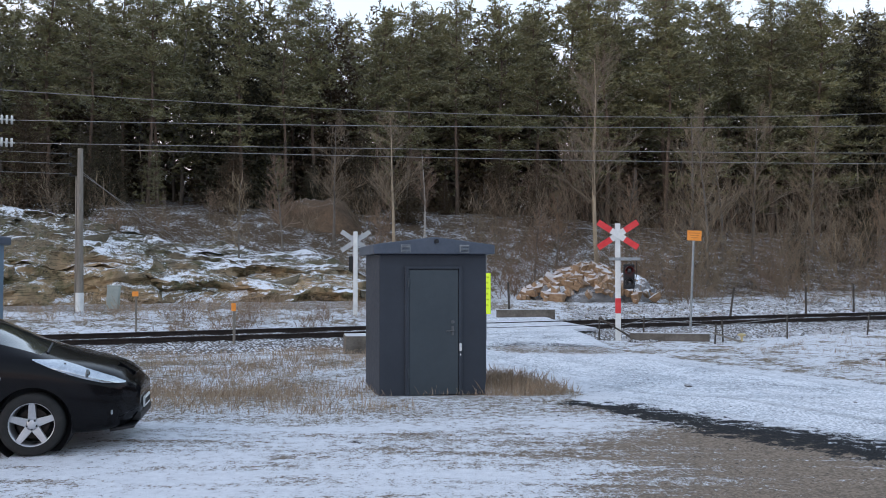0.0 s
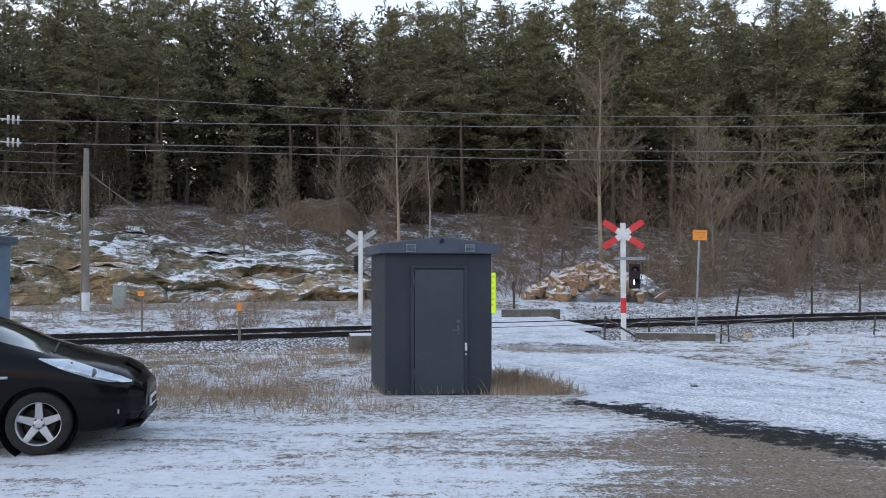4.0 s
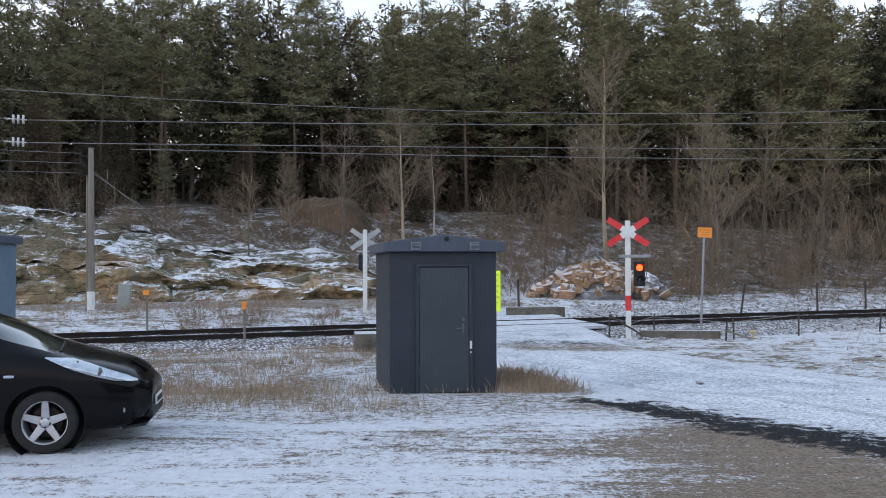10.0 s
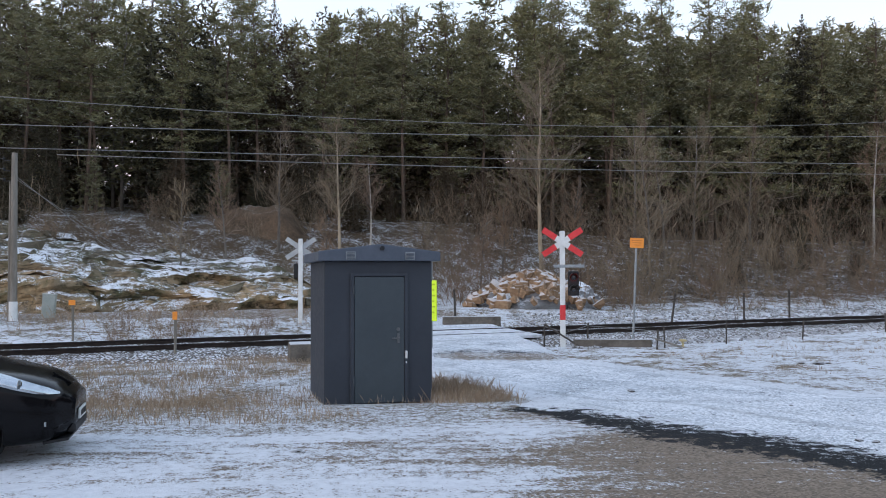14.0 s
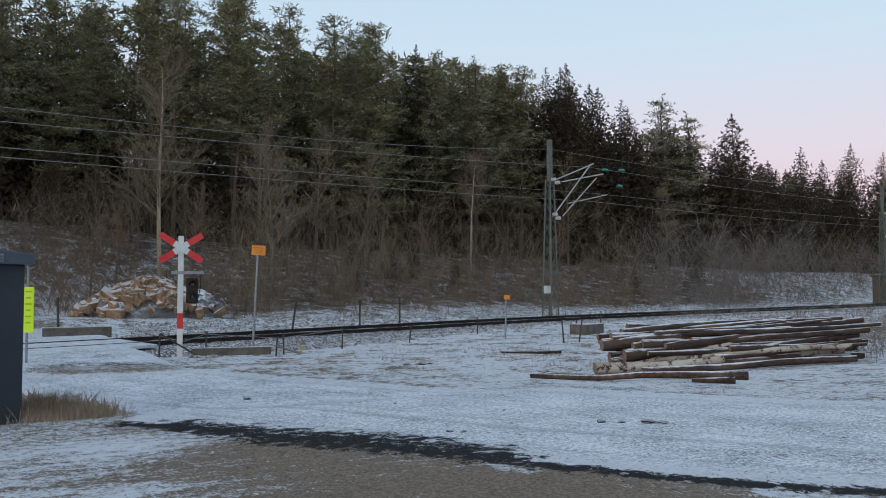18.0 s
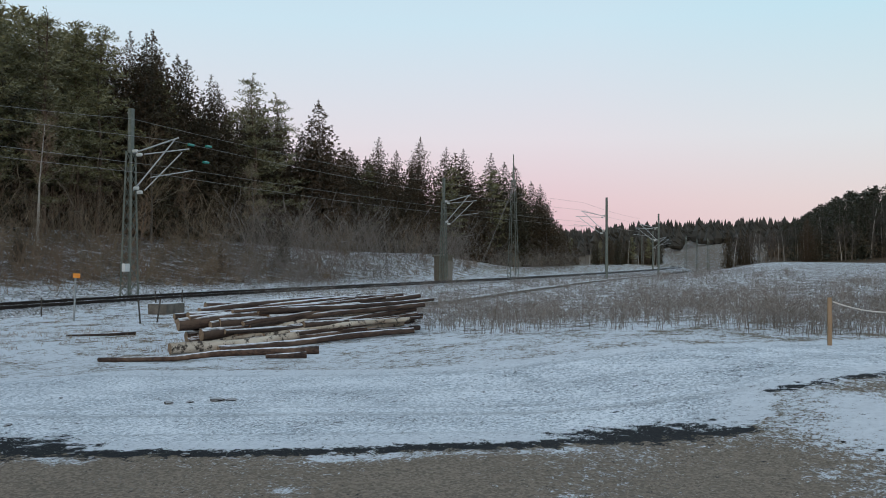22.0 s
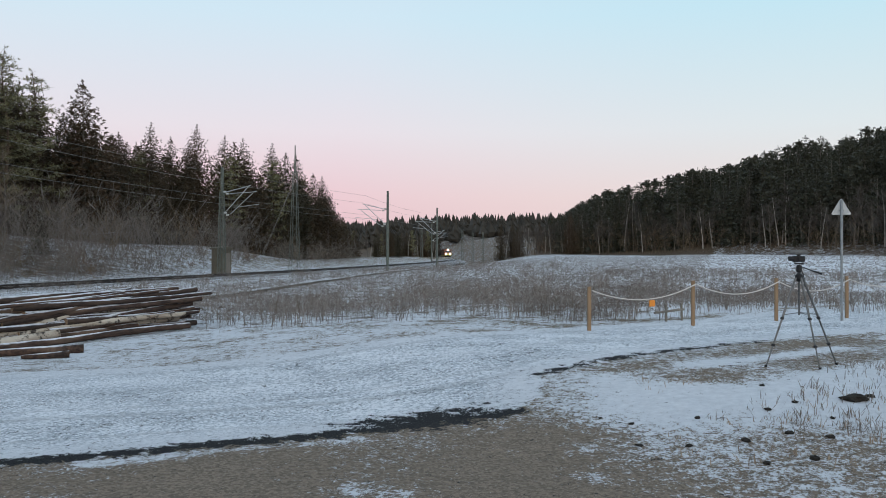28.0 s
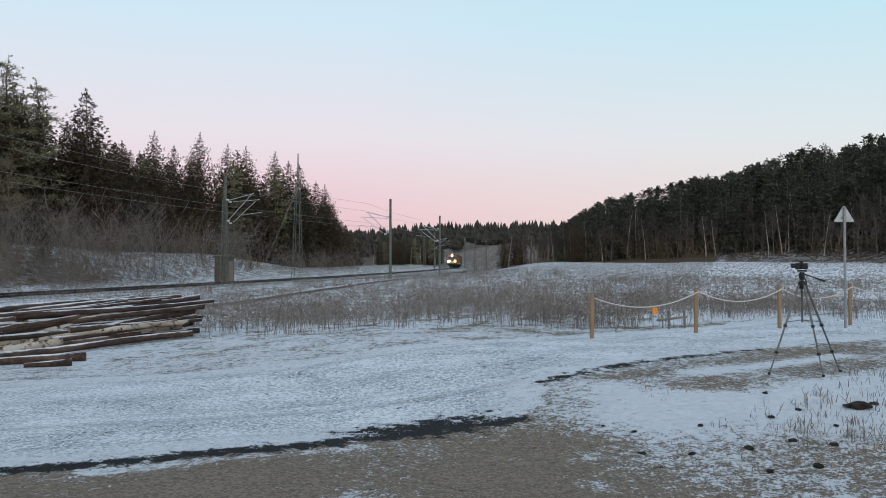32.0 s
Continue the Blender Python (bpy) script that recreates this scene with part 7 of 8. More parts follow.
core.parent = heap
core2 = new("rubble", me)
core2.matrix_basis = pose(-0.3, 0.1, -0.1) @ Matrix.Diagonal((1.9, 1.25, 1.15, 1))
core2.parent = heap
tagged(core2, "grey snowy rubble", kind="stuff")
tagged(core, "grey snowy rubble", kind="stuff")


# ---- the car ----
def paint(name, col, rough, coat):
    k = Nodes(name)
    dirt = k.noise(5.0, 4)
    z = k.n.new("ShaderNodeSeparateXYZ")
    k.l.new(k.geo.outputs["Object"], z.inputs[0])
    dust = k.op("MULTIPLY", k.rng(z.outputs["Z"], 0.75, 0.2), k.rng(dirt, 0.35, 0.7, 0.0, 0.15))
    k.bsdf.inputs["Coat Weight"].default_value = coat
    k.bsdf.inputs["Coat Roughness"].default_value = 0.06
    return k.done(k.mix(dust, col, (0.022, 0.021, 0.021)), k.rng(dirt, 0.3, 0.7, rough, rough + 0.12), 0.0, 0.10)


M_carpaint = paint("black_car_paint", (0.003, 0.003, 0.004), 0.12, 0.14)
M_tyre = surface("tyre_rubber", (0.014, 0.014, 0.014), (0.03, 0.029, 0.028), 6, 0.85, 0.3, 0.004)
M_alloy = surface("alloy_wheel", (0.42, 0.42, 0.43), (0.55, 0.55, 0.56), 5, 0.35, 0.08, 0.002, metal=0.75)
M_chrome = surface("headlamp_chrome", (0.40, 0.44, 0.48), (0.62, 0.66, 0.70), 7, 0.12, 0.10, 0.004, metal=0.85, spec=0.6)
k = Nodes("tinted_glass")
k.bsdf.inputs["Coat Weight"].default_value = 1.0
M_carglass = k.done((0.02, 0.03, 0.032), 0.05, 0.0, 0.8)

CX = np.array([0.97, 0.94, 0.87, 0.72, 0.5, 0.2, -0.1, -0.4, -0.7, -1.0, -1.3, -1.7, -2.1, -2.5, -2.9, -3.15, -3.35, -3.48])
C_top = np.array([0.58, 0.67, 0.76, 0.84, 0.905, 0.965, 1.075, 1.22, 1.36, 1.465, 1.53, 1.57, 1.565, 1.53, 1.47, 1.38, 1.15, 0.9])
C_belt = np.array([0.54, 0.60, 0.66, 0.73, 0.80, 0.88, 0.93, 0.96, 0.98, 0.99, 1.0, 1.01, 1.02, 1.04, 1.07, 1.08, 1.0, 0.82])
C_half = np.array([0.30, 0.47, 0.64, 0.78, 0.85, 0.878, 0.885, 0.885, 0.885, 0.885, 0.885, 0.885, 0.885, 0.88, 0.86, 0.82, 0.76, 0.6])
C_bot = np.array([0.36, 0.26, 0.21, 0.19, 0.18, 0.18, 0.18, 0.18, 0.18, 0.18, 0.18, 0.18, 0.18, 0.18, 0.2, 0.24, 0.28, 0.34])


def car_at(x):
    out = [float(np.interp(-x, -CX, a)) for a in (C_top, C_belt, C_half, C_bot)]
    for s in (0.05, 0.1):
        for i, a in enumerate((C_top, C_belt, C_half, C_bot)):
            out[i] += float(np.interp(-(x + s), -CX, a)) + float(np.interp(-(x - s), -CX, a))
    return [v / 5 for v in out]


def car_section(x):
    top, belt, w, bot = car_at(x)
    g = float(ss(0.14, 0.36, top - belt))
    low = [(0.0, bot), (0.75 * w, bot), (0.92 * w, bot + 0.04), (0.975 * w, bot + 0.13), (0.995 * w, bot + 0.3 * (belt - bot)), (w, bot + 0.55 * (belt - bot)),
           (0.99 * w, bot + 0.75 * (belt - bot)), (0.975 * w, bot + 0.9 * (belt - bot)), (0.945 * w, belt)]
    low = [(float(a), float(b)) for a, b in zip(np.interp(np.linspace(0, 8, 26), range(9), [p[0] for p in low]), np.interp(np.linspace(0, 8, 26), range(9), [p[1] for p in low]))]
    d = top - belt
    hood = [(0.86 * w, belt + 0.45 * d), (0.72 * w, belt + 0.72 * d), (0.5 * w, belt + 0.88 * d), (0.25 * w, top - 0.01), (0.0, top)]
    cab = [(0.915 * w, belt + 0.02), (0.735 * w, top - 0.11), (0.64 * w, top - 0.045), (0.34 * w, top - 0.008), (0.0, top)]
    return low + [(a[0] * (1 - g) + b[0] * g, a[1] * (1 - g) + b[1] * g) for a, b in zip(hood, cab)]


def car_side(x, z):
    """Half width of the body at a height."""
    s = car_section(x)[1:]
    return float(np.interp(z, [p[1] for p in s], [p[0] for p in s]))


def make_wheel(car, x, y, side):
    w = part("wheel", MB().lathe([(0.22, -0.095), (0.285, -0.10), (0.308, -0.085), (0.316, -0.05), (0.316, 0.05), (0.308, 0.085), (0.285, 0.10), (0.22, 0.095), (0.21, 0.0), (0.22, -0.095)], 48, "y", caps=False), M_tyre, car, "black tyre", smooth=True)
    w.matrix_basis = pose(x, y, 0.316, 0, 0, 0)
    f = -1 if side < 0 else 1
    part("rim", MB().lathe([(0.225, -0.08), (0.225, 0.085 ), (0.212, 0.085), (0.205, 0.03), (0.20, -0.08)] if f > 0 else [(0.20, 0.08), (0.205, -0.03), (0.212, -0.085), (0.225, -0.085), (0.225, 0.08)], 40, "y", caps=False), M_alloy, w, "silver alloy rim", smooth=True)
    part("brake_disc", MB().lathe([(0.03, 0.0), (0.15, 0.0), (0.15, 0.015), (0.03, 0.015)], 28, "y"), M_rail, w)
    sp = MB()
    for q in range(5):
        a = radians(90 + 72 * q)
        d, u = Vector((math.cos(a), 0, math.sin(a))), Vector((-math.sin(a), 0, math.cos(a)))
        y0, y1 = f * 0.035, f * 0.082
        i0, i1, o0, o1 = d * 0.05 - u * 0.042, d * 0.05 + u * 0.042, d * 0.212 - u * 0.030, d * 0.212 + u * 0.030
        top_ = [p + Vector((0, yy, 0)) for p, yy in ((i0, y1 - f * 0.02), (o0, y1 - f * 0.004), (o1, y1 - f * 0.004), (i1, y1 - f * 0.02))]
        bot_ = [p + Vector((0, y0, 0)) for p in (i0, o0, o1, i1)]
        sp.add(top_ + bot_, [(0, 1, 2, 3), (7, 6, 5, 4), (0, 4, 5, 1), (1, 5, 6, 2), (2, 6, 7, 3), (3, 7, 4, 0)])
    part("spokes", sp, M_alloy, w, "five broad silver spokes", bevel=0.006)
    part("hub_cap", MB().lathe([(0.058, f * 0.03), (0.058, f * 0.066), (0.03, f * 0.074)], 20, "y"), M_alloy, w, smooth=True)
    for q in range(5):
        a = radians(126 + 72 * q)
        part("wheel_nut", MB().lathe([(0.011, f * 0.05), (0.011, f * 0.071)], 8, "y", (0.045 * math.cos(a), 0, 0.045 * math.sin(a))), M_dark, w)


def make_car():
    car = thing("hatchback_car", pose(-4.307, 9.245, 0.0, 0, 0, 12.0), "black compact hatchback car parked on the snowy yard", "car")
    xs = np.arange(0.97, -3.49, -0.045)
    grid = []
    for x in xs:
        half = car_section(x)
        grid.append([(x, -a, z) for a, z in half] + [(x, a, z) for a, z in half[-2:0:-1]])
    n = len(grid[0])
    side_n = len(car_section(0))
    body, glass, shield, rear = MB(), MB(), MB(), MB()
    arch = ((0.0, 0.316), (-2.70, 0.316))
    idx = {}

    def vert(mb, key, p):
        d = idx.setdefault(id(mb), {})
        if key not in d:
            x, y, z = p
            for ax, az_ in arch:
                r = math.hypot(x - ax, z - az_)
                if abs(y) > 0.6 and 0.30 < r < 0.40 and mb is body:
                    x, z = ax + (x - ax) / r * 0.375, az_ + (z - az_) / r * 0.375
            mb.v.append((x, y, z))
            d[key] = len(mb.v) - 1
        return d[key]
    for i in range(len(xs) - 1):
        for j in range(n):
            j2 = (j + 1) % n
            q = [grid[i][j], grid[i][j2], grid[i + 1][j2], grid[i + 1][j]]
            c = sum((Vector(p) for p in q), Vector()) / 4
            if abs(c.y) > 0.5 and c.z < 0.75 and any(math.hypot(c.x - ax, c.z - az_) < 0.368 for ax, az_ in arch):
                continue
            js = j if j < side_n - 1 else n - 1 - j
            top, belt = car_at(c.x)[:2]
            mb = body
            if js == 26 and -2.85 < c.x < -0.78 and abs(c.x + 1.62) > 0.05 and abs(c.x + 2.45) > 0.04:
                mb = glass
            elif js in (27, 28, 29) and -1.12 < c.x < 0.02:
                mb = shield
            elif js in (28, 29) and -3.3 < c.x < -2.95:
                mb = rear
            mb.f.append(tuple(vert(mb, (ii, jj), grid[ii][jj]) for ii, jj in ((i, j), (i, j2), (i + 1, j2), (i + 1, j))))
            mb.m.append(0)
    for end, flip in ((0, False), (len(xs) - 1, True)):
        ring = [vert(body, (end, j), grid[end][j]) for j in range(n)]
        body.f.append(tuple(ring if flip else reversed(ring)))
        body.m.append(0)
    b = part("body", body, M_carpaint, car, "glossy black bodywork, slightly dirty", smooth=True)
    part("side_windows", glass, M_carglass, b, smooth=True)
    part("windscreen", shield, M_carglass, b, "windscreen with pale reflection", smooth=True)
    part("rear_window", rear, M_carglass, b, smooth=True)
    for s in (-1, 1):
        for ax in (0.0, -2.70):
            make_wheel(car, ax, s * 0.775, s)
            part("wheel_arch", MB().lathe([(0.02, 0.0), (0.38, 0.0), (0.38, s * 0.25)], 36, "y", (ax, s * 0.61, 0.316), caps=False), M_dark, car, "black wheel well")
        up_ = [(-0.03, 0.968), (0.2, 0.945), (0.4, 0.885), (0.6, 0.815), (0.75, 0.755), (0.84, 0.70)]
        lo_ = [(-0.03, 0.958), (0.1, 0.90), (0.25, 0.835), (0.45, 0.765), (0.65, 0.71), (0.84, 0.685)]
        lamp, n1_, n2_ = MB(), 18, 5
        pts = []
        for i in range(n1_ + 1):
            x = -0.03 + 0.87 * i / n1_
            a, c = float(np.interp(x, [p[0] for p in lo_], [p[1] for p in lo_])), float(np.interp(x, [p[0] for p in up_], [p[1] for p in up_]))
            for j in range(n2_ + 1):
                z = a + (c - a) * j / n2_
                bulge = 0.006 + 0.022 * math.sin(math.pi * j / n2_) * math.sin(math.pi * i / n1_)
                pts.append((x + 0.01, s * (car_side(x, min(z, car_at(x)[0] - 0.02)) + bulge), z))
        fsl = [(i * (n2_ + 1) + j, (i + 1) * (n2_ + 1) + j, (i + 1) * (n2_ + 1) + j + 1, i * (n2_ + 1) + j + 1) for i in range(n1_) for j in range(n2_)]
        head = part("headlamp", lamp.add(pts, fsl), M_chrome, car, "long swept clear headlamp", smooth=True)
        for x in (0.31,):
            part("lamp_divider", MB().tube([(x, s * (car_side(x, 0.82) + 0.02), 0.80), (x - 0.03, s * (car_side(x, 0.90) + 0.02), 0.91)], 0.012, 6), M_dark, head)
        part("projector", MB().lathe([(0.055, 0), (0.05, 0.02), (0.02, 0.035)], 20, "x", (0.50, s * (car_side(0.5, 0.80) - 0.012), 0.80)), M_carglass, head, "dark round projector lens", smooth=True)
        part("badge", MB().box((-0.33, s * 0.885, 0.79), (0.10, 0.012, 0.028)), M_chrome, car, "small bright side badge", bevel=0.005)
        part("fog_lamp", MB().box((0.735, s * 0.735, 0.40), (0.03, 0.03, 0.055)), M_steel, car, bevel=0.01)
        part("wing_mirror", MB().lathe([(0.02, -0.10), (0.085, -0.07), (0.095, 0.03), (0.07, 0.06)], 18, "x", (-0.98, s * 1.02, 1.06)), M_carpaint, car, smooth=True)
        part("door_handle", MB().tube([(-1.45, s * 0.90, 0.88), (-1.62, s * 0.905, 0.885)], 0.014, 8), M_chrome, car)
        part("door_seam", MB().tube([(-0.62, s * 0.889, 0.24), (-0.60, s * 0.888, 0.55), (-0.66, s * 0.874, 0.93)], 0.005, 4), M_dark, car)
        part("tail_lamp", MB().box((-3.22, s * 0.77, 1.0), (0.10, 0.10, 0.5)), M_red, car, bevel=0.02)
    part("lower_grille", MB().box((0.93, 0, 0.30), (0.10, 0.84, 0.09)), M_dark, car, "black lower air intake", bevel=0.02)
    part("splitter", MB().prism([(0.70, 0.175), (0.94, 0.21), (0.95, 0.235), (0.70, 0.21)], -0.62, 0.62, "y"), M_dark, car, bevel=0.005)
    pl = part("number_plate", MB().box((0.985, 0, 0.42), (0.02, 0.44, 0.11)), M_white, car, "pale number plate", bevel=0.004)
    for q in range(6):
        part("plate_bar", MB().box((0.997, -0.16 + 0.064 * q, 0.42), (0.004, 0.045, 0.06)), M_dark, pl)
    part("charge_flap", MB().box((0.80, 0, 0.795), (0.22, 0.26, 0.012), rot=(0, 33, 0)), M_carpaint, car, "black charge port flap", bevel=0.004)
    part("wiper", MB().tube([(0.06, -0.5, 1.0), (-0.02, 0.05, 1.06)], 0.012, 6), M_dark, car)
    return car


make_car()

# ---- grey-blue cabin behind the car ----
M_cabin = surface("blue_grey_cabin_sheet", (0.10, 0.15, 0.20), (0.15, 0.21, 0.27), 2, 0.5, 0.1)
booth = thing("site_cabin", pose(-9.74, 14.3, gz(-9.7, 14.3), 0, 0, 0), "blue-grey sheet metal cabin with snow on its roof edge", "cabin")
part("body", MB().box((0, 0.8, 1.25), (2.75, 1.6, 2.56)), M_cabin, booth, bevel=0.02)
part("roof", MB().box((0, 0.8, 2.60), (2.93, 1.8, 0.16)), M_huttrim, booth, "blue-grey roof cap with a little snow", bevel=0.03)
part("window", MB().box((0.75, -0.005, 1.9), (1.05, 0.03, 0.85)), M_carglass, booth, bevel=0.01)
part("window_frame", MB().box((0.75, -0.02, 2.35), (1.15, 0.03, 0.05)).box((0.75, -0.02, 1.45), (1.15, 0.03, 0.05)).box((0.2, -0.02, 1.9), (0.05, 0.03, 0.86)).box((1.30, -0.02, 1.9), (0.05, 0.03, 0.86)), M_white, booth)
part("corner_post", MB().box((1.37, -0.02, 1.25), (0.06, 0.06, 2.5)), M_huttrim, booth, bevel=0.008)

# ---- tripod with a film camera ----
M_anod = surface("grey_anodised_tube", (0.10, 0.10, 0.10), (0.20, 0.20, 0.20), 8, 0.4, 0.08, metal=0.7)
M_fur = surface("grey_foam", (0.13, 0.13, 0.13), (0.26, 0.26, 0.25), 30, 0.95, 0.8, 0.02)
tx, ty = 12.75, -1.16
tri = thing("tripod", pose(tx, ty, gz(tx, ty), 0, 0, 18) @ Matrix.Diagonal((1, 1, 0.89, 1)), "tall thin tripod carrying a small camera on the gravel edge", "tripod")
for q, (fx, fy) in enumerate(((-0.16, 0.52), (-0.42, -0.10), (0.10, -0.56))):
    foot = Vector((fx, fy, 0.0))
    top_ = Vector((fx * 0.10, fy * 0.10, 1.36))
    leg = part("leg", MB().tube([top_, top_.lerp(foot, 0.46)], 0.016, 8).tube([top_.lerp(foot, 0.42), top_.lerp(foot, 0.78)], 0.0125, 8).tube([top_.lerp(foot, 0.74), foot], 0.0095, 8), M_anod, tri)
    for f in (0.46, 0.76):
        c = top_.lerp(foot, f)
        part("leg_clamp", MB().tube([c - (foot - top_) * 0.012, c + (foot - top_) * 0.012], 0.026, 10), M_dark, leg)
    part("rubber_foot", MB().tube([foot + Vector((0, 0, 0.03)), foot - Vector((0, 0, 0.01))], 0.02, 8), M_dark, leg)
    part("spreader", MB().tube([(0, 0, 0.82), top_.lerp(foot, 0.42)], 0.006, 5), M_anod, tri)
part("centre_column", MB().tube([(0, 0, 0.78), (0, 0, 1.5)], 0.014, 10), M_anod, tri)
part("crown", MB().lathe([(0.03, 1.30), (0.055, 1.34), (0.055, 1.40), (0.025, 1.43)], 14), M_dark, tri)
part("pan_head", MB().lathe([(0.03, 1.44), (0.04, 1.47), (0.04, 1.53), (0.03, 1.56)], 14).box((0, 0, 1.58), (0.07, 0.11, 0.03)), M_dark, tri, bevel=0.006)
part("pan_handle", MB().tube([(0.02, -0.02, 1.54), (0.07, -0.18, 1.48), (0.11, -0.36, 1.42)], [0.008, 0.008, 0.018], 8), M_dark, tri, "pan handle with a rubber grip")
part("strap", MB().tube([(0.03, -0.06, 1.45), (0.05, -0.10, 1.32), (0.03, -0.08, 1.22)], 0.008, 5), M_dark, tri)
body_ = thing("video_camera", pose(tx, ty, gz(tx, ty) + 1.424, 0, 0, 18) @ Matrix.Scale(0.85, 4), "small black video camera with a grey foam microphone", "camera")
part("body", MB().box((0.02, 0, 0.055), (0.08, 0.19, 0.10)), M_dark, body_, bevel=0.015)
part("lens", MB().lathe([(0.035, 0.0), (0.038, 0.07), (0.03, 0.07)], 16, "y", (0.02, 0.09, 0.06)), M_dark, body_)
part("screen", MB().box((-0.05, -0.02, 0.06), (0.012, 0.09, 0.07)), M_dark, body_, bevel=0.004)
part("microphone", MB().lathe([(0.012, -0.15), (0.034, -0.14), (0.040, -0.05), (0.040, 0.08), (0.030, 0.14), (0.008, 0.155)], 16, "y", (0.02, 0.0, 0.165)), M_fur, body_, "grey foam-covered microphone", smooth=True)
part("shoe", MB().box((0.02, 0, 0.117), (0.03, 0.05, 0.03)), M_dark, body_)

# ---- rope fence, warning sign ----
posts = [(17.4, 2.42, 0.90, 0.36), (19.55, 0.45, 1.0, 0.5), (21.75, -1.4, 1.02, 0.55), (23.4, -3.15, 1.05, 0.55), (25.3, -5.3, 1.2, 0.55), (27.8, -7.6, 1.2, 0.55)]
tops = []
for i, (x, y, h, r) in enumerate(posts):
    fp = thing("fence_post", pose(x, y, gz(x, y), 0, 0, 20), "fresh pale wooden post of a rope fence", "fence post", "posts of the rope fence")
    part("post", MB().box((0, 0, h / 2 - 0.1), (0.072, 0.072, h + 0.2)), M_newwood, fp, bevel=0.006)
    tops.append(Vector((x, y, gz(x, y) + h - 0.08)))
M_rope = surface("white_rope", (0.55, 0.50, 0.46), (0.72, 0.68, 0.63), 20, 0.9, 0.3)
for a, b in zip(tops, tops[1:]):
    d = (b - a)
    pts = [a + d * (q / 18) + Vector((0, -0.06, -0.26 * 4 * (q / 18) * (1 - q / 18))) for q in range(19)]
    tagged(part("rope", MB().tube(pts, 0.013, 6), M_rope, smooth=True), "sagging white rope between fence posts", "rope", "ropes of the fence")
mid = tops[0].lerp(tops[1], 0.55) + Vector((-0.02, -0.08, -0.40))
tagged(part("fence_tag", MB().box((mid.x, mid.y, mid.z + 0.05), (0.03, 0.15, 0.14), rot=(0, 0, 45)), M_orange, bevel=0.02), "small orange plastic tag hung on the rope", "tag")
sx, sy = 22.3, -2.9
sg = thing("warning_sign", pose(sx, sy, gz(sx, sy), 0, 0, -83), "triangular road sign seen from its grey back", "road sign")
sh = 3.30 - gz(sx, sy)
part("pole", MB().tube([(0, 0, -0.2), (0, 0, sh - 0.02)], 0.03, 10), M_steel, sg)
part("plate", MB().prism([(-0.205, sh - 0.38), (0.205, sh - 0.38), (0.22, sh - 0.35), (0.02, sh), (-0.02, sh), (-0.22, sh - 0.35)], 0.035, 0.05, "y"), M_greyback, sg, "bare aluminium back of a triangular plate")
part("clamp", MB().box((0, 0.02, sh - 0.28), (0.12, 0.04, 0.04)), M_steel, sg)
stick = thing("broken_rail", pose(20.6, 1.05, gz(20.6, 1.05), 0, 0, -38), "low broken wooden rail in the snow behind the road", "wooden rail")
part("rail", MB().tube([(-0.45, 0, 0.22), (0.55, 0, 0.27)], 0.03, 6), M_wood, stick)
for q in (-0.05, 0.5):
    part("stake", MB().tube([(q, 0, -0.1), (q, 0.02, 0.42)], 0.03, 6), M_wood, stick)

# ---- the train ----
M_loco = surface("red_brown_loco_paint", (0.16, 0.055, 0.03), (0.26, 0.10, 0.055), 2, 0.5, 0.1)
M_stripe = surface("yellow_green_stripe", (0.42, 0.40, 0.10), (0.55, 0.52, 0.16), 2, 0.5, 0.1)
M_wagon = surface("brown_wagon", (0.10, 0.06, 0.045), (0.20, 0.13, 0.10), 2, 0.7, 0.2, frost=0.2)
k = Nodes("headlight_glow")
k.bsdf.inputs["Emission Color"].default_value = (1.0, 0.86, 0.55, 1)
k.bsdf.inputs["Emission Strength"].default_value = 60.0
M_glow = k.done((0.9, 0.85, 0.7), 0.3)


def bogie(parent, x):
    b = part("bogie", MB().box((x, 0, 0.65), (2.9, 2.0, 0.42)), M_dark, parent, bevel=0.05)
    for a in (-0.95, 0.95):
        for s in (-0.75, 0.75):
            part("wheel", MB().lathe([(0.46, -0.06), (0.46, 0.06)], 20, "y", (x + a, s, 0.47)), M_rail, b)


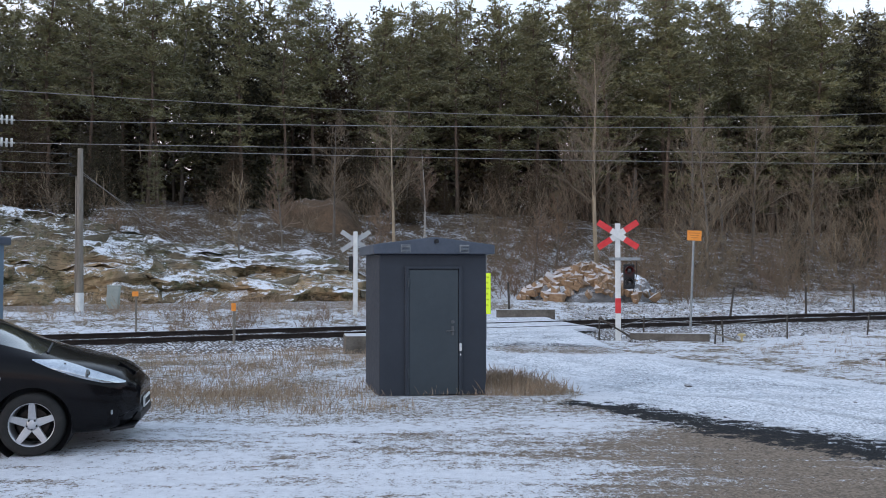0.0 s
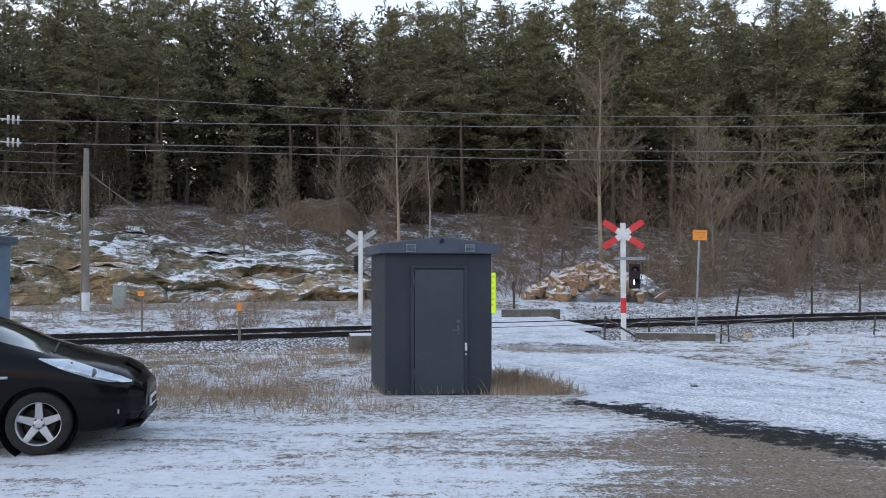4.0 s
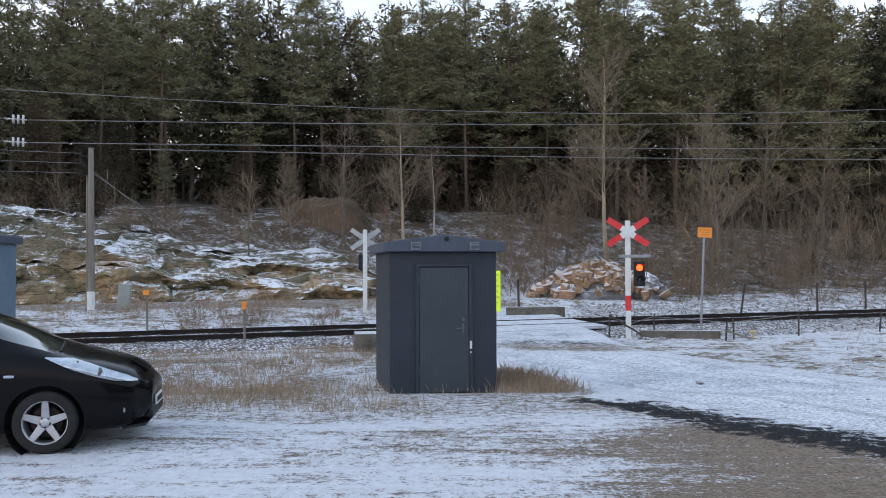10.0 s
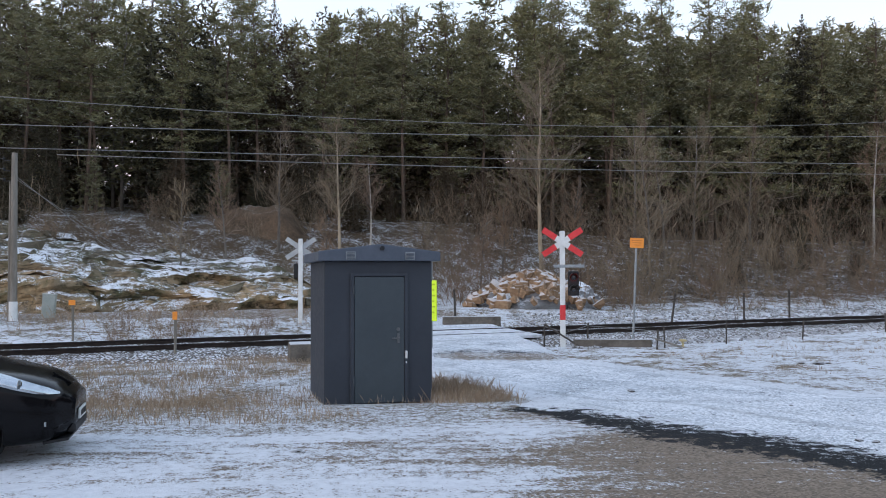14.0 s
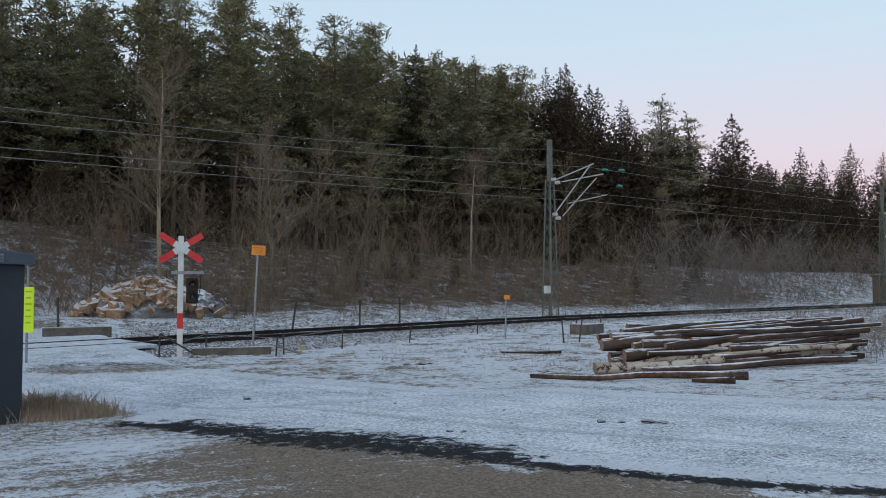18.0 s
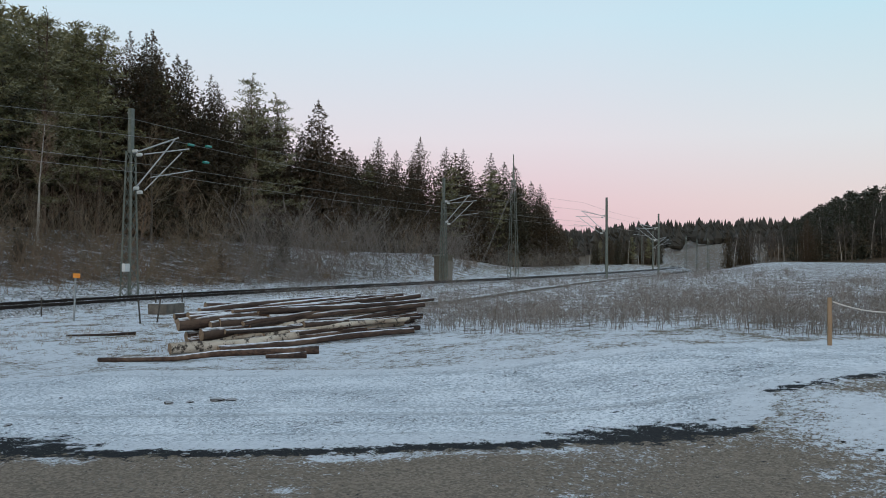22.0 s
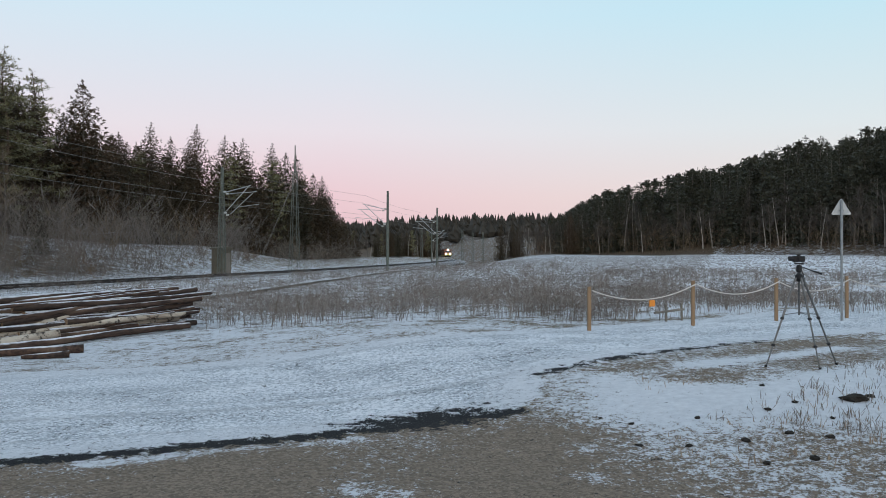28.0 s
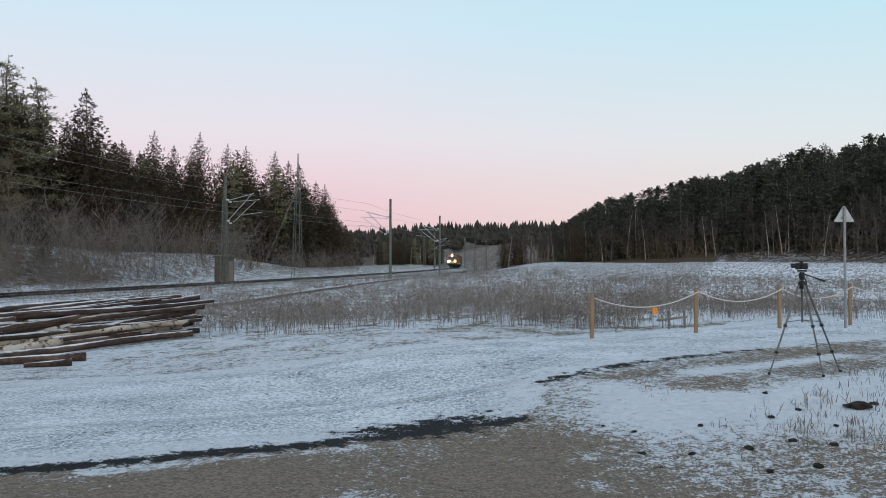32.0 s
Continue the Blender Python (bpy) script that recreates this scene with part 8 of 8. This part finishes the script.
def make_loco():
    lo = thing("locomotive", pose(0, 0, 0), "boxy red-brown electric locomotive with bright headlights", "locomotive")
    side = [(-7.4, 1.0), (7.4, 1.0), (7.75, 1.3), (7.75, 2.3), (7.35, 3.35), (7.0, 3.75), (-7.0, 3.75), (-7.35, 3.35), (-7.75, 2.3), (-7.75, 1.3)]
    b = part("body", MB().prism(side, -1.5, 1.5, "y"), M_loco, lo, "red-brown loco body", bevel=0.08)
    part("stripe", MB().box((0, 0, 1.35), (15.4, 3.03, 0.35)).box((7.77, 0, 1.55), (0.05, 2.7, 0.5)), M_stripe, lo, "yellow-green stripe")
    for s in (-1, 1):
        part("windscreen", MB().box((s * 7.50, 0, 2.88), (0.08, 2.4, 0.72), rot=(0, -s * 21, 0)), M_carglass, b)
    for y in (-0.85, 0.85):
        part("headlight", MB().lathe([(0.26, 0.0), (0.26, 0.08), (0.15, 0.12)], 18, "x", (7.72, y, 1.95)), M_glow, lo, "glowing warm white headlight")
    part("top_headlight", MB().lathe([(0.24, 0.0), (0.24, 0.10), (0.12, 0.14)], 18, "x", (7.28, 0, 3.55)), M_glow, lo, "glowing warm white headlight")
    part("roof_gear", MB().box((0, 0, 3.85), (11, 1.6, 0.3)), M_dark, lo, bevel=0.05)
    part("pantograph", MB().tube([(-4.5, 0, 4.0), (-3.4, 0, 4.7), (-4.6, 0, 5.5)], 0.04, 5).tube([(-4.6, -0.8, 5.5), (-4.6, 0.8, 5.5)], 0.05, 5), M_dark, lo)
    part("buffer_beam", MB().box((7.85, 0, 1.05), (0.2, 2.7, 0.45)), M_dark, lo, bevel=0.03)
    for q in range(4):
        part("side_window", MB().box((-3.6 + 2.4 * q, 0, 2.75), (1.1, 3.02, 0.55)), M_carglass, b)
    bogie(lo, -4.9)
    bogie(lo, 4.9)
    return lo


def make_wagon():
    w = thing("freight_wagon", pose(0, 0, 0), "long brown freight wagon with a canvas cover", "freight wagon", "wagons of the train")
    roof_ = [(-1.4, 1.1), (1.4, 1.1), (1.45, 3.0), (1.1, 3.7), (0.5, 4.0), (-0.5, 4.0), (-1.1, 3.7), (-1.45, 3.0)]
    part("body", MB().prism(roof_, -8.2, 8.2, "x"), M_wagon, w, bevel=0.05)
    part("underframe", MB().box((0, 0, 1.02), (17.2, 2.5, 0.3)), M_dark, w, bevel=0.03)
    for q in range(9):
        part("rib", MB().prism([(a * 1.012, 1.1 + (b - 1.1) * 1.012) for a, b in roof_], -7.8 + 1.95 * q - 0.06, -7.8 + 1.95 * q + 0.06, "x"), M_wagon, w)
    bogie(w, -6.0)
    bogie(w, 6.0)
    return w


loco = make_loco()
wagon = make_wagon()
wagons = [wagon] + [copy_thing(wagon, pose(0, 0, 0)) for _ in range(4)]


# ---- what moves ----
def along(s):
    """Pose on the track at a distance from its western end, heading west (towards the crossing)."""
    i = int(np.clip(np.searchsorted(LSUM, s), 1, len(LSUM) - 1))
    u = (s - LSUM[i - 1]) / (LSUM[i] - LSUM[i - 1])
    p = CENTRE[i - 1] * (1 - u) + CENTRE[i] * u
    d = CENTRE[i] - CENTRE[i - 1]
    return pose(p[0], p[1], p[2], 0, 0, math.degrees(math.atan2(-d[1], -d[0])))


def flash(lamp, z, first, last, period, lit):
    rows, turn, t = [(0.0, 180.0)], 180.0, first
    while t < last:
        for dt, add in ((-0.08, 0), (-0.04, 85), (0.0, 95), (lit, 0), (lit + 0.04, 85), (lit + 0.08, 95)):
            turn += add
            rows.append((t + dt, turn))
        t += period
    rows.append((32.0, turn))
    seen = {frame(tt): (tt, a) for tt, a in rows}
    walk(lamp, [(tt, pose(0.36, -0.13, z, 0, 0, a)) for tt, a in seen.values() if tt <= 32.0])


def motions():
    s_end = float(np.interp(226.0, CENTRE[:, 0], LSUM))
    speed = 26.0
    for ob, back in [(loco, 0.0)] + [(w, 17.5 + 18.2 * q) for q, w in enumerate(wagons)]:
        rows = [(t, along(s_end + back + 7.7 + speed * (32.0 - t))) for t in np.arange(0.0, 32.01, 0.5)]
        walk(ob, rows)
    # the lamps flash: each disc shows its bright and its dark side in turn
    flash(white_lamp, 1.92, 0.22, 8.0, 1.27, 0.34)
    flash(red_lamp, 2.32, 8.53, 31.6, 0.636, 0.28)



motions()
